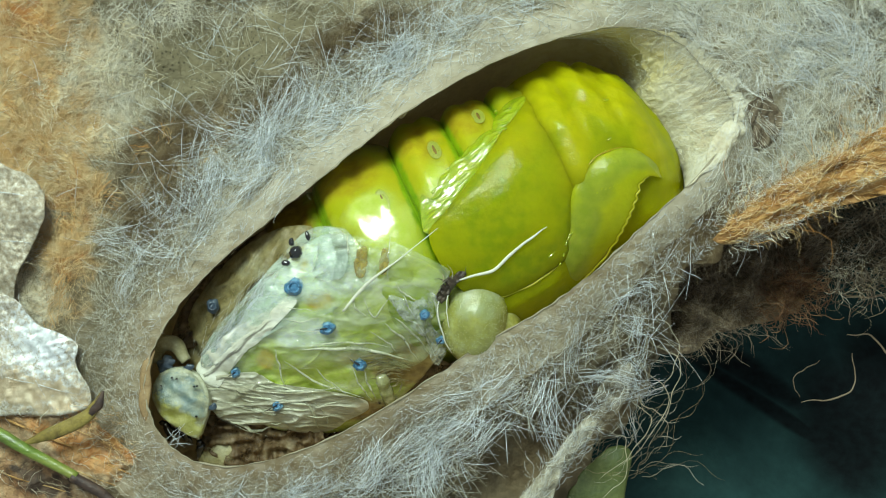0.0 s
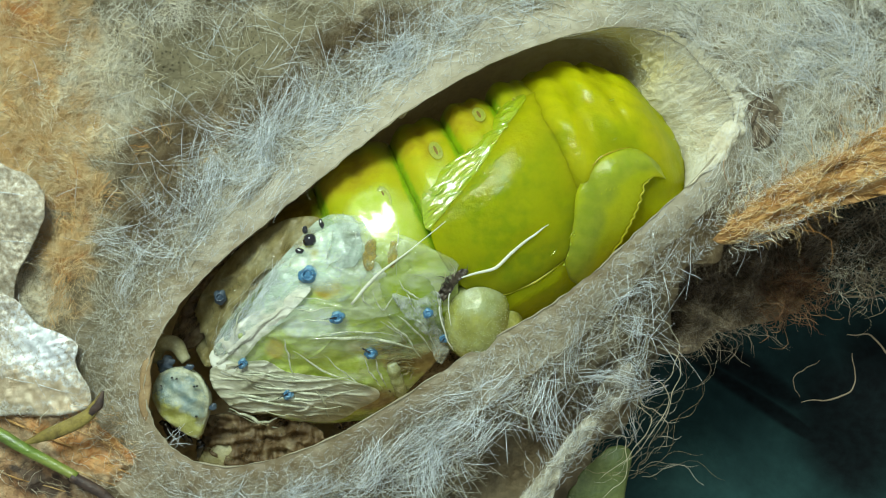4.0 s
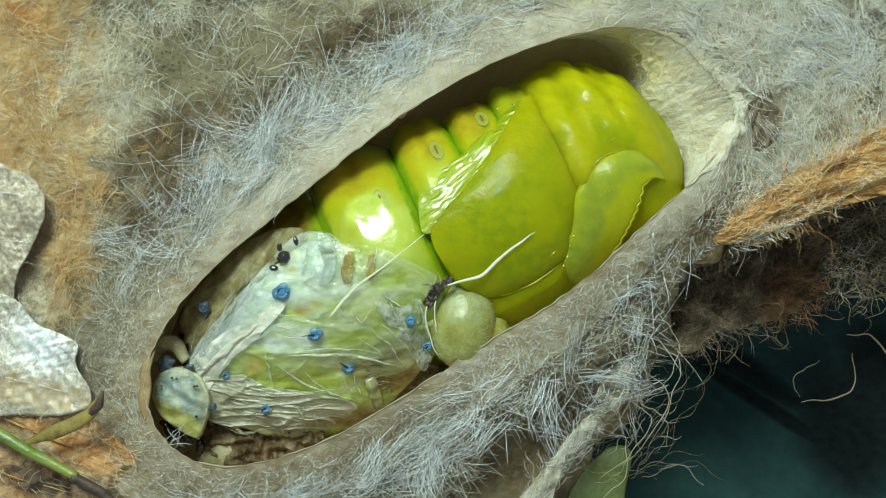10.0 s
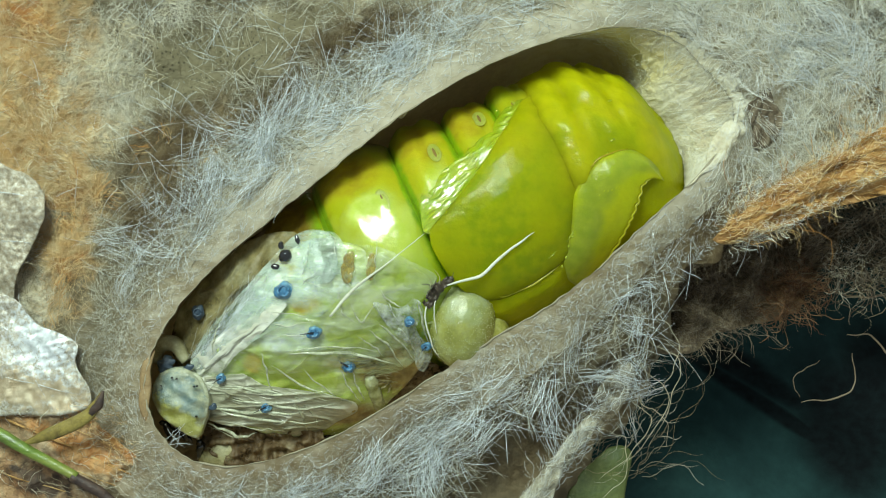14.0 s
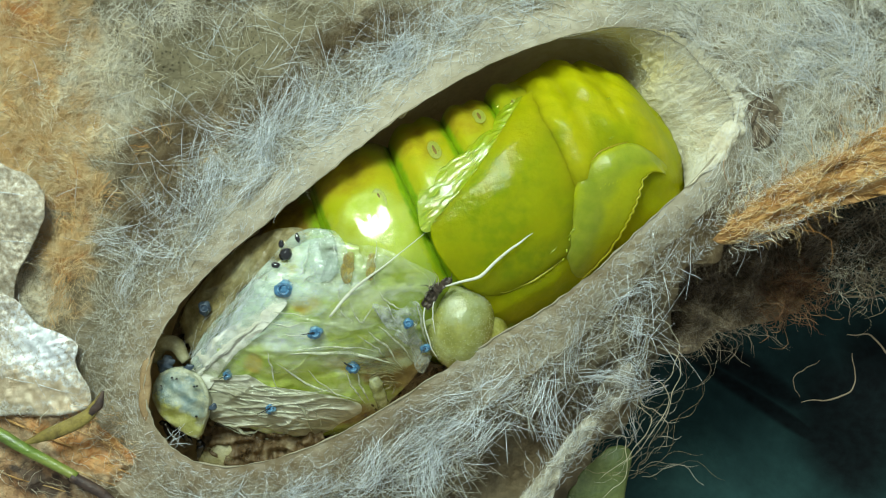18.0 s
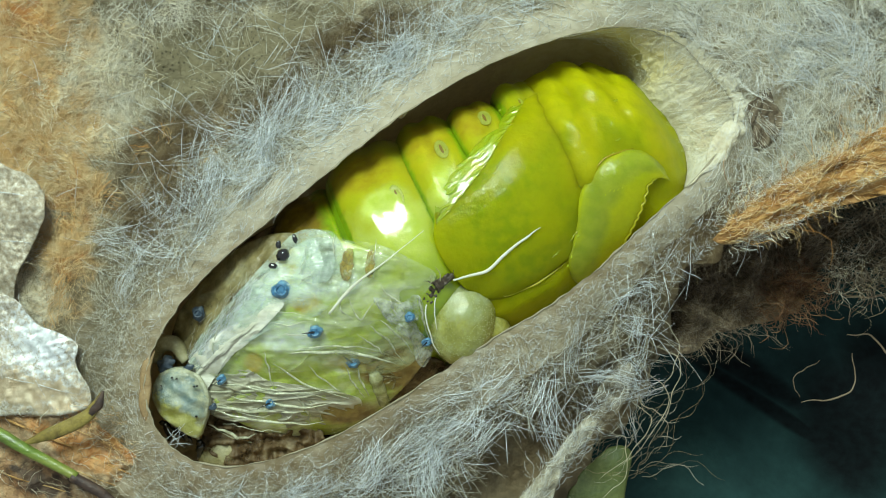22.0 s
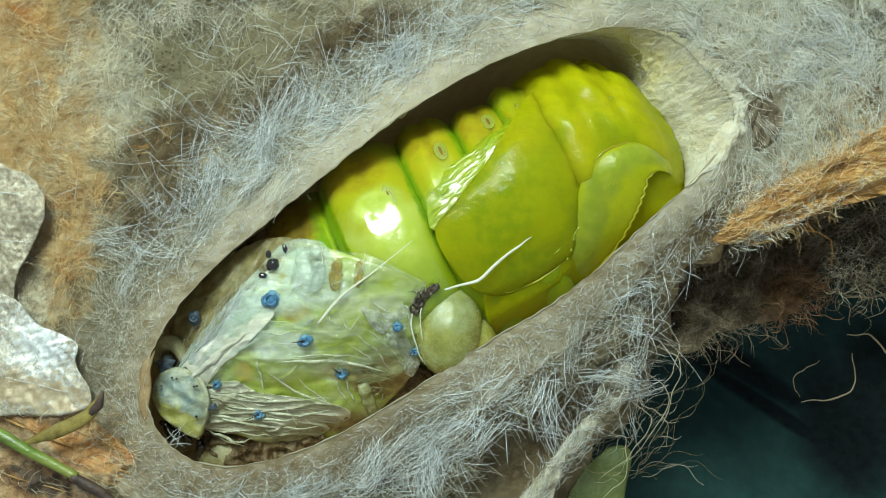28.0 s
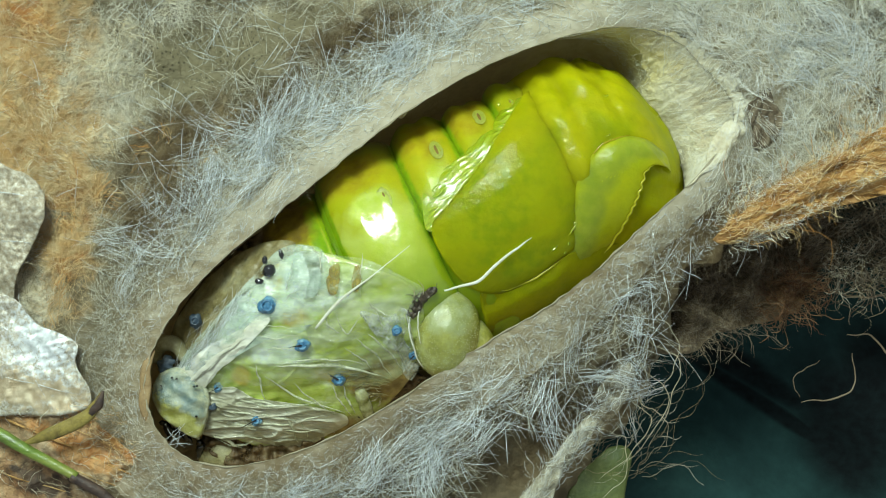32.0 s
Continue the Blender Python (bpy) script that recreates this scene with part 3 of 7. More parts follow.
def blob(at, size, turn=0.0, lumps=0.0, lump_size=1.0, seed=0, n=28, m=18, tilt=0.0):
    """A lumpy rounded body with half-axes size, turned about z and tilted (degrees)."""
    v = [[0, 0, 1.0]]
    for i in range(1, m):
        a = math.pi * i / m
        for j in range(n):
            b = 6.28318 * j / n
            v.append([math.sin(a) * math.cos(b), math.sin(a) * math.sin(b), math.cos(a)])
    v.append([0, 0, -1.0])
    v = np.array(v) * np.array(size)
    if lumps > 0:
        v = v * (1 + lumps * wob(v[:, 0] + v[:, 2] * 0.7, v[:, 1] - v[:, 2] * 0.6, lump_size, seed))[:, None]
    r = np.array(Euler((0, radians(tilt), radians(turn))).to_matrix())
    v = v @ r.T + np.array(at)
    f = [[0, 1 + j, 1 + (j + 1) % n] for j in range(n)]
    for i in range(m - 2):
        o = 1 + i * n
        f += [[o + j, o + n + j, o + n + (j + 1) % n, o + (j + 1) % n] for j in range(n)]
    o, e = 1 + (m - 2) * n, len(v) - 1
    f += [[o + j, e, o + (j + 1) % n] for j in range(n)]
    return v, f


def strands(paths, radius, sides=3):
    """Many thin fibres as one shape: paths is an array (count, points, 3), radius one number a fibre."""
    paths = np.asarray(paths)
    n, k, _ = paths.shape
    d = np.gradient(paths, axis=1)
    d /= np.linalg.norm(d, axis=2, keepdims=True) + 1e-9
    side = np.cross(d, np.array([0.21, 0.13, 0.97]))
    side /= np.linalg.norm(side, axis=2, keepdims=True) + 1e-9
    up = np.cross(side, d)
    taper = np.interp(np.linspace(0, 1, k), [0, 0.15, 0.8, 1], [0.7, 1, 0.9, 0.35])
    r = np.asarray(radius)[:, None, None] * taper[None, :, None]
    rings = [paths + (side * math.cos(a) + up * math.sin(a)) * r for a in [6.28318 * j / sides for j in range(sides)]]
    v = np.stack(rings, 2).reshape(-1, 3)
    i = (np.arange(n)[:, None, None] * k + np.arange(k - 1)[None, :, None]) * sides
    j = np.arange(sides)[None, None, :]
    a, b = i + j, i + (j + 1) % sides
    f = np.stack([a, b, b + sides, a + sides], -1).reshape(-1, 4)
    return v, f


def fibre_part(name, shape, mat, parent, label):
    v, f = shape
    me = bpy.data.meshes.new(name)
    at = origin[parent]
    me.vertices.add(len(v))
    me.vertices.foreach_set("co", ((v - at) * 0.001).astype(np.float32).ravel())
    me.loops.add(f.size)
    me.loops.foreach_set("vertex_index", f.astype(np.int32).ravel())
    me.polygons.add(len(f))
    me.polygons.foreach_set("loop_start", np.arange(0, f.size, 4, dtype=np.int32))
    me.polygons.foreach_set("use_smooth", np.ones(len(f), dtype=bool))
    me.materials.append(mat)
    me.update(calc_edges=True)
    ob = new(name, me)
    ob.parent = parent
    origin[ob] = at
    return tagged(ob, label, kind="stuff")


# ---- the ground ----
def build_ground():
    k = 141
    g = np.linspace(-1, 1, k)
    g = np.sign(g) * np.abs(g) ** 2 * 260.0
    x, y = np.meshgrid(g, g)
    z = -0.25 + 0.2 * wob(x, y, 30.0, 3) * np.exp(-(x ** 2 + y ** 2) / 200.0 ** 2)
    across = x * 0.57 + y * 0.82  # slack folds beside the cocoon
    z = z - 2.6 * (1 + np.sin(across * 6.283 / 17.0 + 0.4)) * np.clip((x - 16) / 5.0, 0, 1) * np.clip((60 - x) / 20.0, 0, 1) * np.clip((30 - y) / 15, 0, 1) * np.clip((y + 60) / 20, 0, 1)
    v = np.c_[x.ravel(), y.ravel(), z.ravel()]
    f = [[j * k + i, j * k + i + 1, (j + 1) * k + i + 1, (j + 1) * k + i] for j in range(k - 1) for i in range(k - 1)]
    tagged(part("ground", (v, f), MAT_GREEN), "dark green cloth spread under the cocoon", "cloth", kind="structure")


build_ground()

# ---- the cocoon: outline of the cut opening, and the shell round it ----
MIDDLE, LEAN = np.array([0.25, 0.67]), radians(28.0)
HALF = (23.0, 9.0)
WAVES = [1.0432, -0.031, 0.0429, 0.0442, 0.1237, -0.0057, -0.0328, -0.0289, -0.0255, 0.0195, -0.0022, 0.002, -0.0179, -0.008, -0.0054]


def turned(a, b):
    return np.stack([MIDDLE[0] + a * math.cos(LEAN) - b * math.sin(LEAN), MIDDLE[1] + a * math.sin(LEAN) + b * math.cos(LEAN)], -1)


def opening(th, grow=1.0):
    r = WAVES[0] + sum(WAVES[2 * k - 1] * np.cos(k * th) + WAVES[2 * k] * np.sin(k * th) for k in range(1, 8))
    jag = 0.6 * np.sin(31 * th + 2.3 * np.sin(7 * th)) + 0.4 * np.sin(57 * th + 2 + 2 * np.sin(9 * th)) + 0.3 * np.sin(101 * th + 2 * np.sin(11 * th))
    r = r * grow + jag * 0.07 / np.hypot(HALF[0] * np.cos(th), HALF[1] * np.sin(th))
    return turned(HALF[0] * r * np.cos(th), HALF[1] * r * np.sin(th))


def outward(th):
    a, b = np.cos(th) / HALF[0], np.sin(th) / HALF[1]
    n = np.hypot(a, b)
    a, b = a / n, b / n
    return np.stack([a * math.cos(LEAN) - b * math.sin(LEAN), a * math.sin(LEAN) + b * math.cos(LEAN)], -1)


def reach(th):
    """How far the silk envelope spreads beyond the opening."""
    t = np.mod(th + math.pi, 2 * math.pi) - math.pi
    return np.interp(t, [-3.14, -2.20, -1.90, -1.80, -1.70, -1.60, -1.50, -1.40, -1.30, -1.20, -1.10, -1.00, -0.90, -0.80, -0.70, -0.60, -0.50, -0.40, -0.30, -0.20, -0.10, 0.00, 0.10, 0.20, 0.30, 0.40, 0.50, 0.60, 0.70, 1.20, 2.00, 3.14],
                     [30.0, 16.6, 21.8, 20.4, 15.8, 13.6, 12.7, 12.0, 11.1, 10.3, 8.8, 6.4, 5.3, 5.0, 5.3, 5.8, 6.5, 7.7, 10.4, 15.9, 20.6, 27.3, 31.8, 29.0, 27.9, 27.6, 27.9, 28.7, 29.9, 34.0, 34.0, 30.0]) + 0.5 * np.sin(23 * th) + 0.35 * np.sin(41 * th + 1)


def flare(th):
    """1 at the torn end, where the wall leans outward; 0 elsewhere."""
    t = np.mod(th - 0.10 + math.pi, 2 * math.pi) - math.pi
    return np.where(t < 0, np.exp(-(np.abs(t) / 0.62) ** 4), np.exp(-(np.abs(t) / 0.72) ** 3))


def envelope(th, d):
    """A point of the silk envelope, d mm outside the opening's edge."""
    xy = opening(th) + outward(th) * d[..., None]
    x, y = xy[..., 0], xy[..., 1]
    soft = np.clip(d / 4.0, 0, 1)
    z = 20.4 - 0.36 * np.minimum(d, 5) - 0.12 * np.clip(d - 5, 0, 8) + 0.25 * np.exp(-((d - 1.2) / 1.2) ** 2) - 0.005 * d ** 2 - 2.4 * flare(th) * np.exp(-d / 5)
    t = np.mod(th + math.pi, 2 * math.pi) - math.pi
    z = z - 5.0 * np.clip((d - 6.0) / 2.5, 0, 1) * np.exp(-((t + 1.32) / 0.26) ** 2)  # hollow under the tying cord
    z = z + soft * (0.8 * wob(x, y, 14.0, 11) + 0.45 * wob(x, y, 5.0, 12) + 0.08 * wob(x, y, 1.8, 13)) + 0.03 * wob(x, y, 0.9, 14)
    return np.stack([x, y, z], -1)


def build_cocoon():
    co = thing("cocoon", (0, 0, 0), "tan silk moth cocoon cut open along one side", "cocoon")
    n = 520
    th = np.arange(n) / n * 2 * math.pi
    rows, steps = [], np.r_[0, 0.12, 0.3, 0.6, 1.0, 1.5, 2.0]
    frac = np.linspace(0, 1, 60) ** 1.15
    far = reach(th)
    for s in steps[:-1]:
        rows.append(envelope(th, np.full(n, s)))
    for s in frac:
        rows.append(envelope(th, 2.0 + (far - 2.0) * s))
    last = rows[-1]
    for drop, out in ((0.75, 0.5), (0.4, 1.1), (0.12, 2.0), (0.0, 3.0)):
        p = last.copy()
        p[:, :2] += outward(th) * out
        p[:, 2] = last[:, 2] * drop
        rows.append(p)
    m = len(rows)
    v = np.vstack(rows)
    f = [[k * n + j, (k + 1) * n + j, (k + 1) * n + (j + 1) % n, k * n + (j + 1) % n] for k in range(m - 1) for j in range(n)]
    lip = len(steps) + 10
    idx = [0 if k < lip else 1 for k in range(m - 1) for j in range(n)]
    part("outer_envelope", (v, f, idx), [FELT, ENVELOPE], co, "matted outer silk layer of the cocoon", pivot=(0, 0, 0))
    # the papery inner shell, hollow below the opening
    rows = []
    fl = flare(th)
    for z, grow in ((20.4, 1.0), (19.8, 1.01), (18.2, 1.05), (16.0, 1.11), (13.0, 1.13), (10.0, 1.08), (7.0, 0.95), (4.5, 0.74), (3.0, 0.48), (2.3, 0.22)):
        depth = (19.6 - z) / 17.3
        lean = 1 - fl * 0.245 * (1 - math.exp(-7 * max(0.0, depth)))
        g = (grow - 1) * (1 - fl) + lean if grow > 1 else np.minimum(grow, lean)
        xy = opening(th, 1.0)
        c = MIDDLE
        xy = c + (xy - c) * g[:, None]
        zz = np.full(n, z) - 2.4 * fl * (1 - depth) + 0.10 * wob(xy[:, 0], xy[:, 1] + z, 2.5, 21) * min(1, depth * 8)
        rows.append(np.c_[xy, zz])
    rows[0][:, 2] = envelope(th, np.zeros(n))[:, 2] - 0.02
    m = len(rows)
    inner = np.vstack([*rows, [[*MIDDLE, 2.1]]])
    f = [[(k + 1) * n + j, k * n + j, k * n + (j + 1) % n, (k + 1) * n + (j + 1) % n] for k in range(m - 1) for j in range(n)]
    f += [[m * n, (m - 1) * n + j, (m - 1) * n + (j + 1) % n] for j in range(n)]
    part("inner_shell", (inner, f), LINING, co, "smooth papery inner lining of the cocoon", pivot=(0, 0, 0))
    ring = np.c_[opening(th), envelope(th, np.zeros(n))[:, 2] + 0.02]
    k = 6
    rad = 0.055 + 0.035 * np.sin(17 * th) * np.sin(5 * th + 1) + 0.02 * np.sin(61 * th)
    v = np.stack([ring + np.c_[outward(th) * (np.cos(a) * rad)[:, None], np.sin(a) * rad] for a in [6.28318 * q / k for q in range(k)]], 1).reshape(-1, 3)
    f = [[i * k + q, i * k + (q + 1) % k, ((i + 1) % n) * k + (q + 1) % k, ((i + 1) % n) * k + q] for i in range(n) for q in range(k)]
    part("cut_edge", (v, f), CUT, co, "pale cut edge of the shell", pivot=(0, 0, 0))
    for i, pts in enumerate(([(15.67, -6.81, 17.50), (17.82, -8.52, 17.50), (17.57, -11.15, 17.00), (15.84, -15.11, 16.50)], [(14.47, -8.57, 17.00), (17.09, -10.74, 16.80), (16.28, -13.81, 16.50), (13.54, -16.93, 16.00)], [(14.11, -11.21, 16.50), (15.88, -12.97, 16.30), (14.62, -15.62, 16.00), (12.08, -17.90, 15.50)],
                              [(13.61, -9.43, 17.00), (15.41, -12.08, 16.50), (17.02, -12.80, 16.00), (17.33, -15.27, 15.50)], [(12.81, -13.81, 16.50), (14.19, -15.19, 16.00), (13.83, -17.90, 15.50), (11.70, -20.19, 15.00)], [(16.02, -5.07, 18.00), (17.54, -6.36, 17.80), (17.71, -8.51, 17.60), (16.59, -10.70, 17.20)])):
        part("hanging_thread", tube(pts, [0.018, 0.026, 0.024, 0.01], 5, 1, 28, 0.2, i), TAN_SILK, co, "loose thread at the edge")
    for i, pts in enumerate([[(-20.26, -14.69, 19.6), (-19.75, -13.77, 20.0), (-18.92, -12.72, 20.4)], [(-20.88, -14.44, 19.6), (-20.05, -13.69, 20.0), (-19.34, -13.02, 20.4)], [(-21.09, -15.03, 19.6), (-19.84, -14.1, 20.0), (-18.37, -13.35, 20.4)], [(-20.42, -13.35, 19.6), (-19.75, -14.02, 20.0), (-19.0, -14.61, 20.4)], [(-21.51, -14.82, 19.6), (-20.26, -14.4, 20.0), (-18.37, -14.31, 20.4)], [(-19.92, -15.03, 19.6), (-19.5, -14.1, 20.0), (-19.25, -12.85, 20.4)]]):
        part("corner_thread", tube(pts, [0.01, 0.018, 0.006], 5, 1, 14, 0.05, 30 + i), SILK, co, "white thread over the corner")
    tear = patch([(19.54, 5.89), (19.96, 7.98), (21.13, 9.44), (22.05, 9.15), (21.80, 7.98), (20.92, 6.72), (19.46, 5.14)], lambda x, y: 19.0 + 0.16 * (x - 20) + 0.08 * wob(x, y, 1.5, 4), 0.08, 0.2, 16, 140, 0.10, 3)
    part("torn_flap", tear, CREAM_FELT, co, "white torn flap of the shell")
    part("rim_notch", patch([(-3.93, 9.86), (-3.01, 10.65), (-2.46, 10.48), (-2.92, 9.73), (-3.42, 9.69)], lambda x, y: 19.75 + 0 * x, 0.12, 0.05, 6, 40, 0.01, 4), FELT, co)
    part("split_lip", tube([(-21.26, -7.35, 20.30), (-21.74, -8.67, 20.40), (-21.90, -10.33, 20.40), (-21.90, -11.78, 20.40), (-21.68, -12.92, 20.30)], [0.08, 0.38, 0.46, 0.36, 0.08], 10, 0.35, 26, 0.06, 5), SPLIT, co, "brown split in the rim")
    return co


cocoon = build_cocoon()


def clear(paths):
    """Leaves out fibres that would hang across the opening, but for a few."""
    dx, dy = paths[..., 0] - MIDDLE[0], paths[..., 1] - MIDDLE[1]
    a, b = dx * math.cos(LEAN) + dy * math.sin(LEAN), -dx * math.sin(LEAN) + dy * math.cos(LEAN)
    th = np.arctan2(b / HALF[1], a / HALF[0])
    r = WAVES[0] + sum(WAVES[2 * k - 1] * np.cos(k * th) + WAVES[2 * k] * np.sin(k * th) for k in range(1, 8))
    inside = (np.hypot(a / HALF[0], b / HALF[1]) < r * 1.004).any(1)
    return paths[~inside | (np.arange(len(paths)) % 60 == 0)]


def floss(count, d_lo, d_hi, length, lift, spread, seed, th_lo=-3.14159, th_hi=3.14159, keep=None, bias=0.0, drop=0.0, bend=0.6, k=7, jitter=0.16):
    """Paths of loose fibres that lie on the envelope between two distances from the opening."""
    r = np.random.RandomState(seed)
    many = count * (3 if keep is None else 14)
    th = r.uniform(th_lo, th_hi, many)
    d = r.uniform(d_lo, d_hi, many)
    rim = np.hypot(HALF[0] * np.sin(th), HALF[1] * np.cos(th)) + d
    ok = (r.uniform(0, HALF[0] + d_hi, many) < rim) & (d < reach(th) - 0.3)
    root = envelope(th, d)
    ok &= (np.abs(root[:, 0]) < 37) & (np.abs(root[:, 1]) < 23)
    if keep is not None:
        ok &= keep(root[:, 0], root[:, 1], r)
    th, d, root = th[ok][:count], d[ok][:count], root[ok][:count]
    n = len(th)
    out = outward(th)
    base = np.arctan2(out[:, 1], out[:, 0]) + math.pi / 2 + bias
    a = base + r.normal(0, spread, n) + np.where(r.uniform(size=n) < 0.5, 0, math.pi)
    L = length * r.lognormal(0, 0.35, n)
    curl = r.normal(0, bend, n)
    s = np.linspace(0, 1, k)
    ang = a[:, None] + curl[:, None] * (s[None] - 0.3) + np.cumsum(r.normal(0, jitter, (n, k)), 1)
    step = L[:, None] / (k - 1)
    x = root[:, 0:1] + np.cumsum(np.cos(ang) * step, 1) - np.cos(ang[:, :1]) * step
    y = root[:, 1:2] + np.cumsum(np.sin(ang) * step, 1) - np.sin(ang[:, :1]) * step
    h = np.abs(r.normal(0, lift, n))
    z = root[:, 2:3] + 0.03 + h[:, None] * np.sin(np.minimum(1, s * r.uniform(0.6, 1.3, n)[:, None]) * math.pi * 0.8) + r.normal(0, 0.12, (n, 1)) * s - drop * s
    return clear(np.stack([x, y, z], -1))


def wisps(paths, per, seed, spread=0.5):
    """Turns each path into a loose lock of fibres that share its run."""
    r = np.random.RandomState(seed)
    n, k, _ = paths.shape
    s = np.linspace(0, 1, k)
    out = []
    for _ in range(per):
        off = r.normal(0, spread, (n, 1, 2)) + r.normal(0, spread * 0.7, (n, 1, 2)) * (s[None, :, None] - 0.5)
        q = paths.copy()
        q[:, :, :2] += off
        q[:, :, :2] += 0.05 * np.sin(s[None, :, None] * r.uniform(4, 12, (n, 1, 2)) + r.uniform(0, 6, (n, 1, 2)))
        q[:, :, 2] += r.normal(0, 0.12, (n, 1)) + r.normal(0, 0.18, (n, 1)) * s[None]
        out.append(q)
    return clear(np.concatenate(out))


def wall_point(th, depth):
    """A point of the leaning inner wall at the torn end; depth 0 at the edge, 1 at the floor."""
    fl = flare(th)
    g = 1 + 0.3 * depth * (1 - fl) - fl * 0.255 * (1 - np.exp(-7 * depth))
    xy = MIDDLE + (opening(th) - MIDDLE) * g[:, None]
    return np.c_[xy, 20.2 - 17.9 * depth - 2.4 * fl * (1 - depth) + 0.12]


def envelope_height(x, y):
    """Height of the envelope over a place beyond the torn end."""
    th, d = np.meshgrid(np.linspace(-0.6, 1.0, 161), np.linspace(0.2, 12.0, 119))
    p = envelope(th.ravel(), d.ravel())
    return float(p[np.argmin((p[:, 0] - x) ** 2 + (p[:, 1] - y) ** 2), 2])


GAP = (24.2, 9.7)  # bare brown spot in the fluffy silk


def off_gap(x, y):
    return ((x - GAP[0]) / 1.7) ** 2 + ((y - GAP[1]) / 2.3) ** 2 > 1.5 + 0.6 * wob(x, y, 1.6, 38)


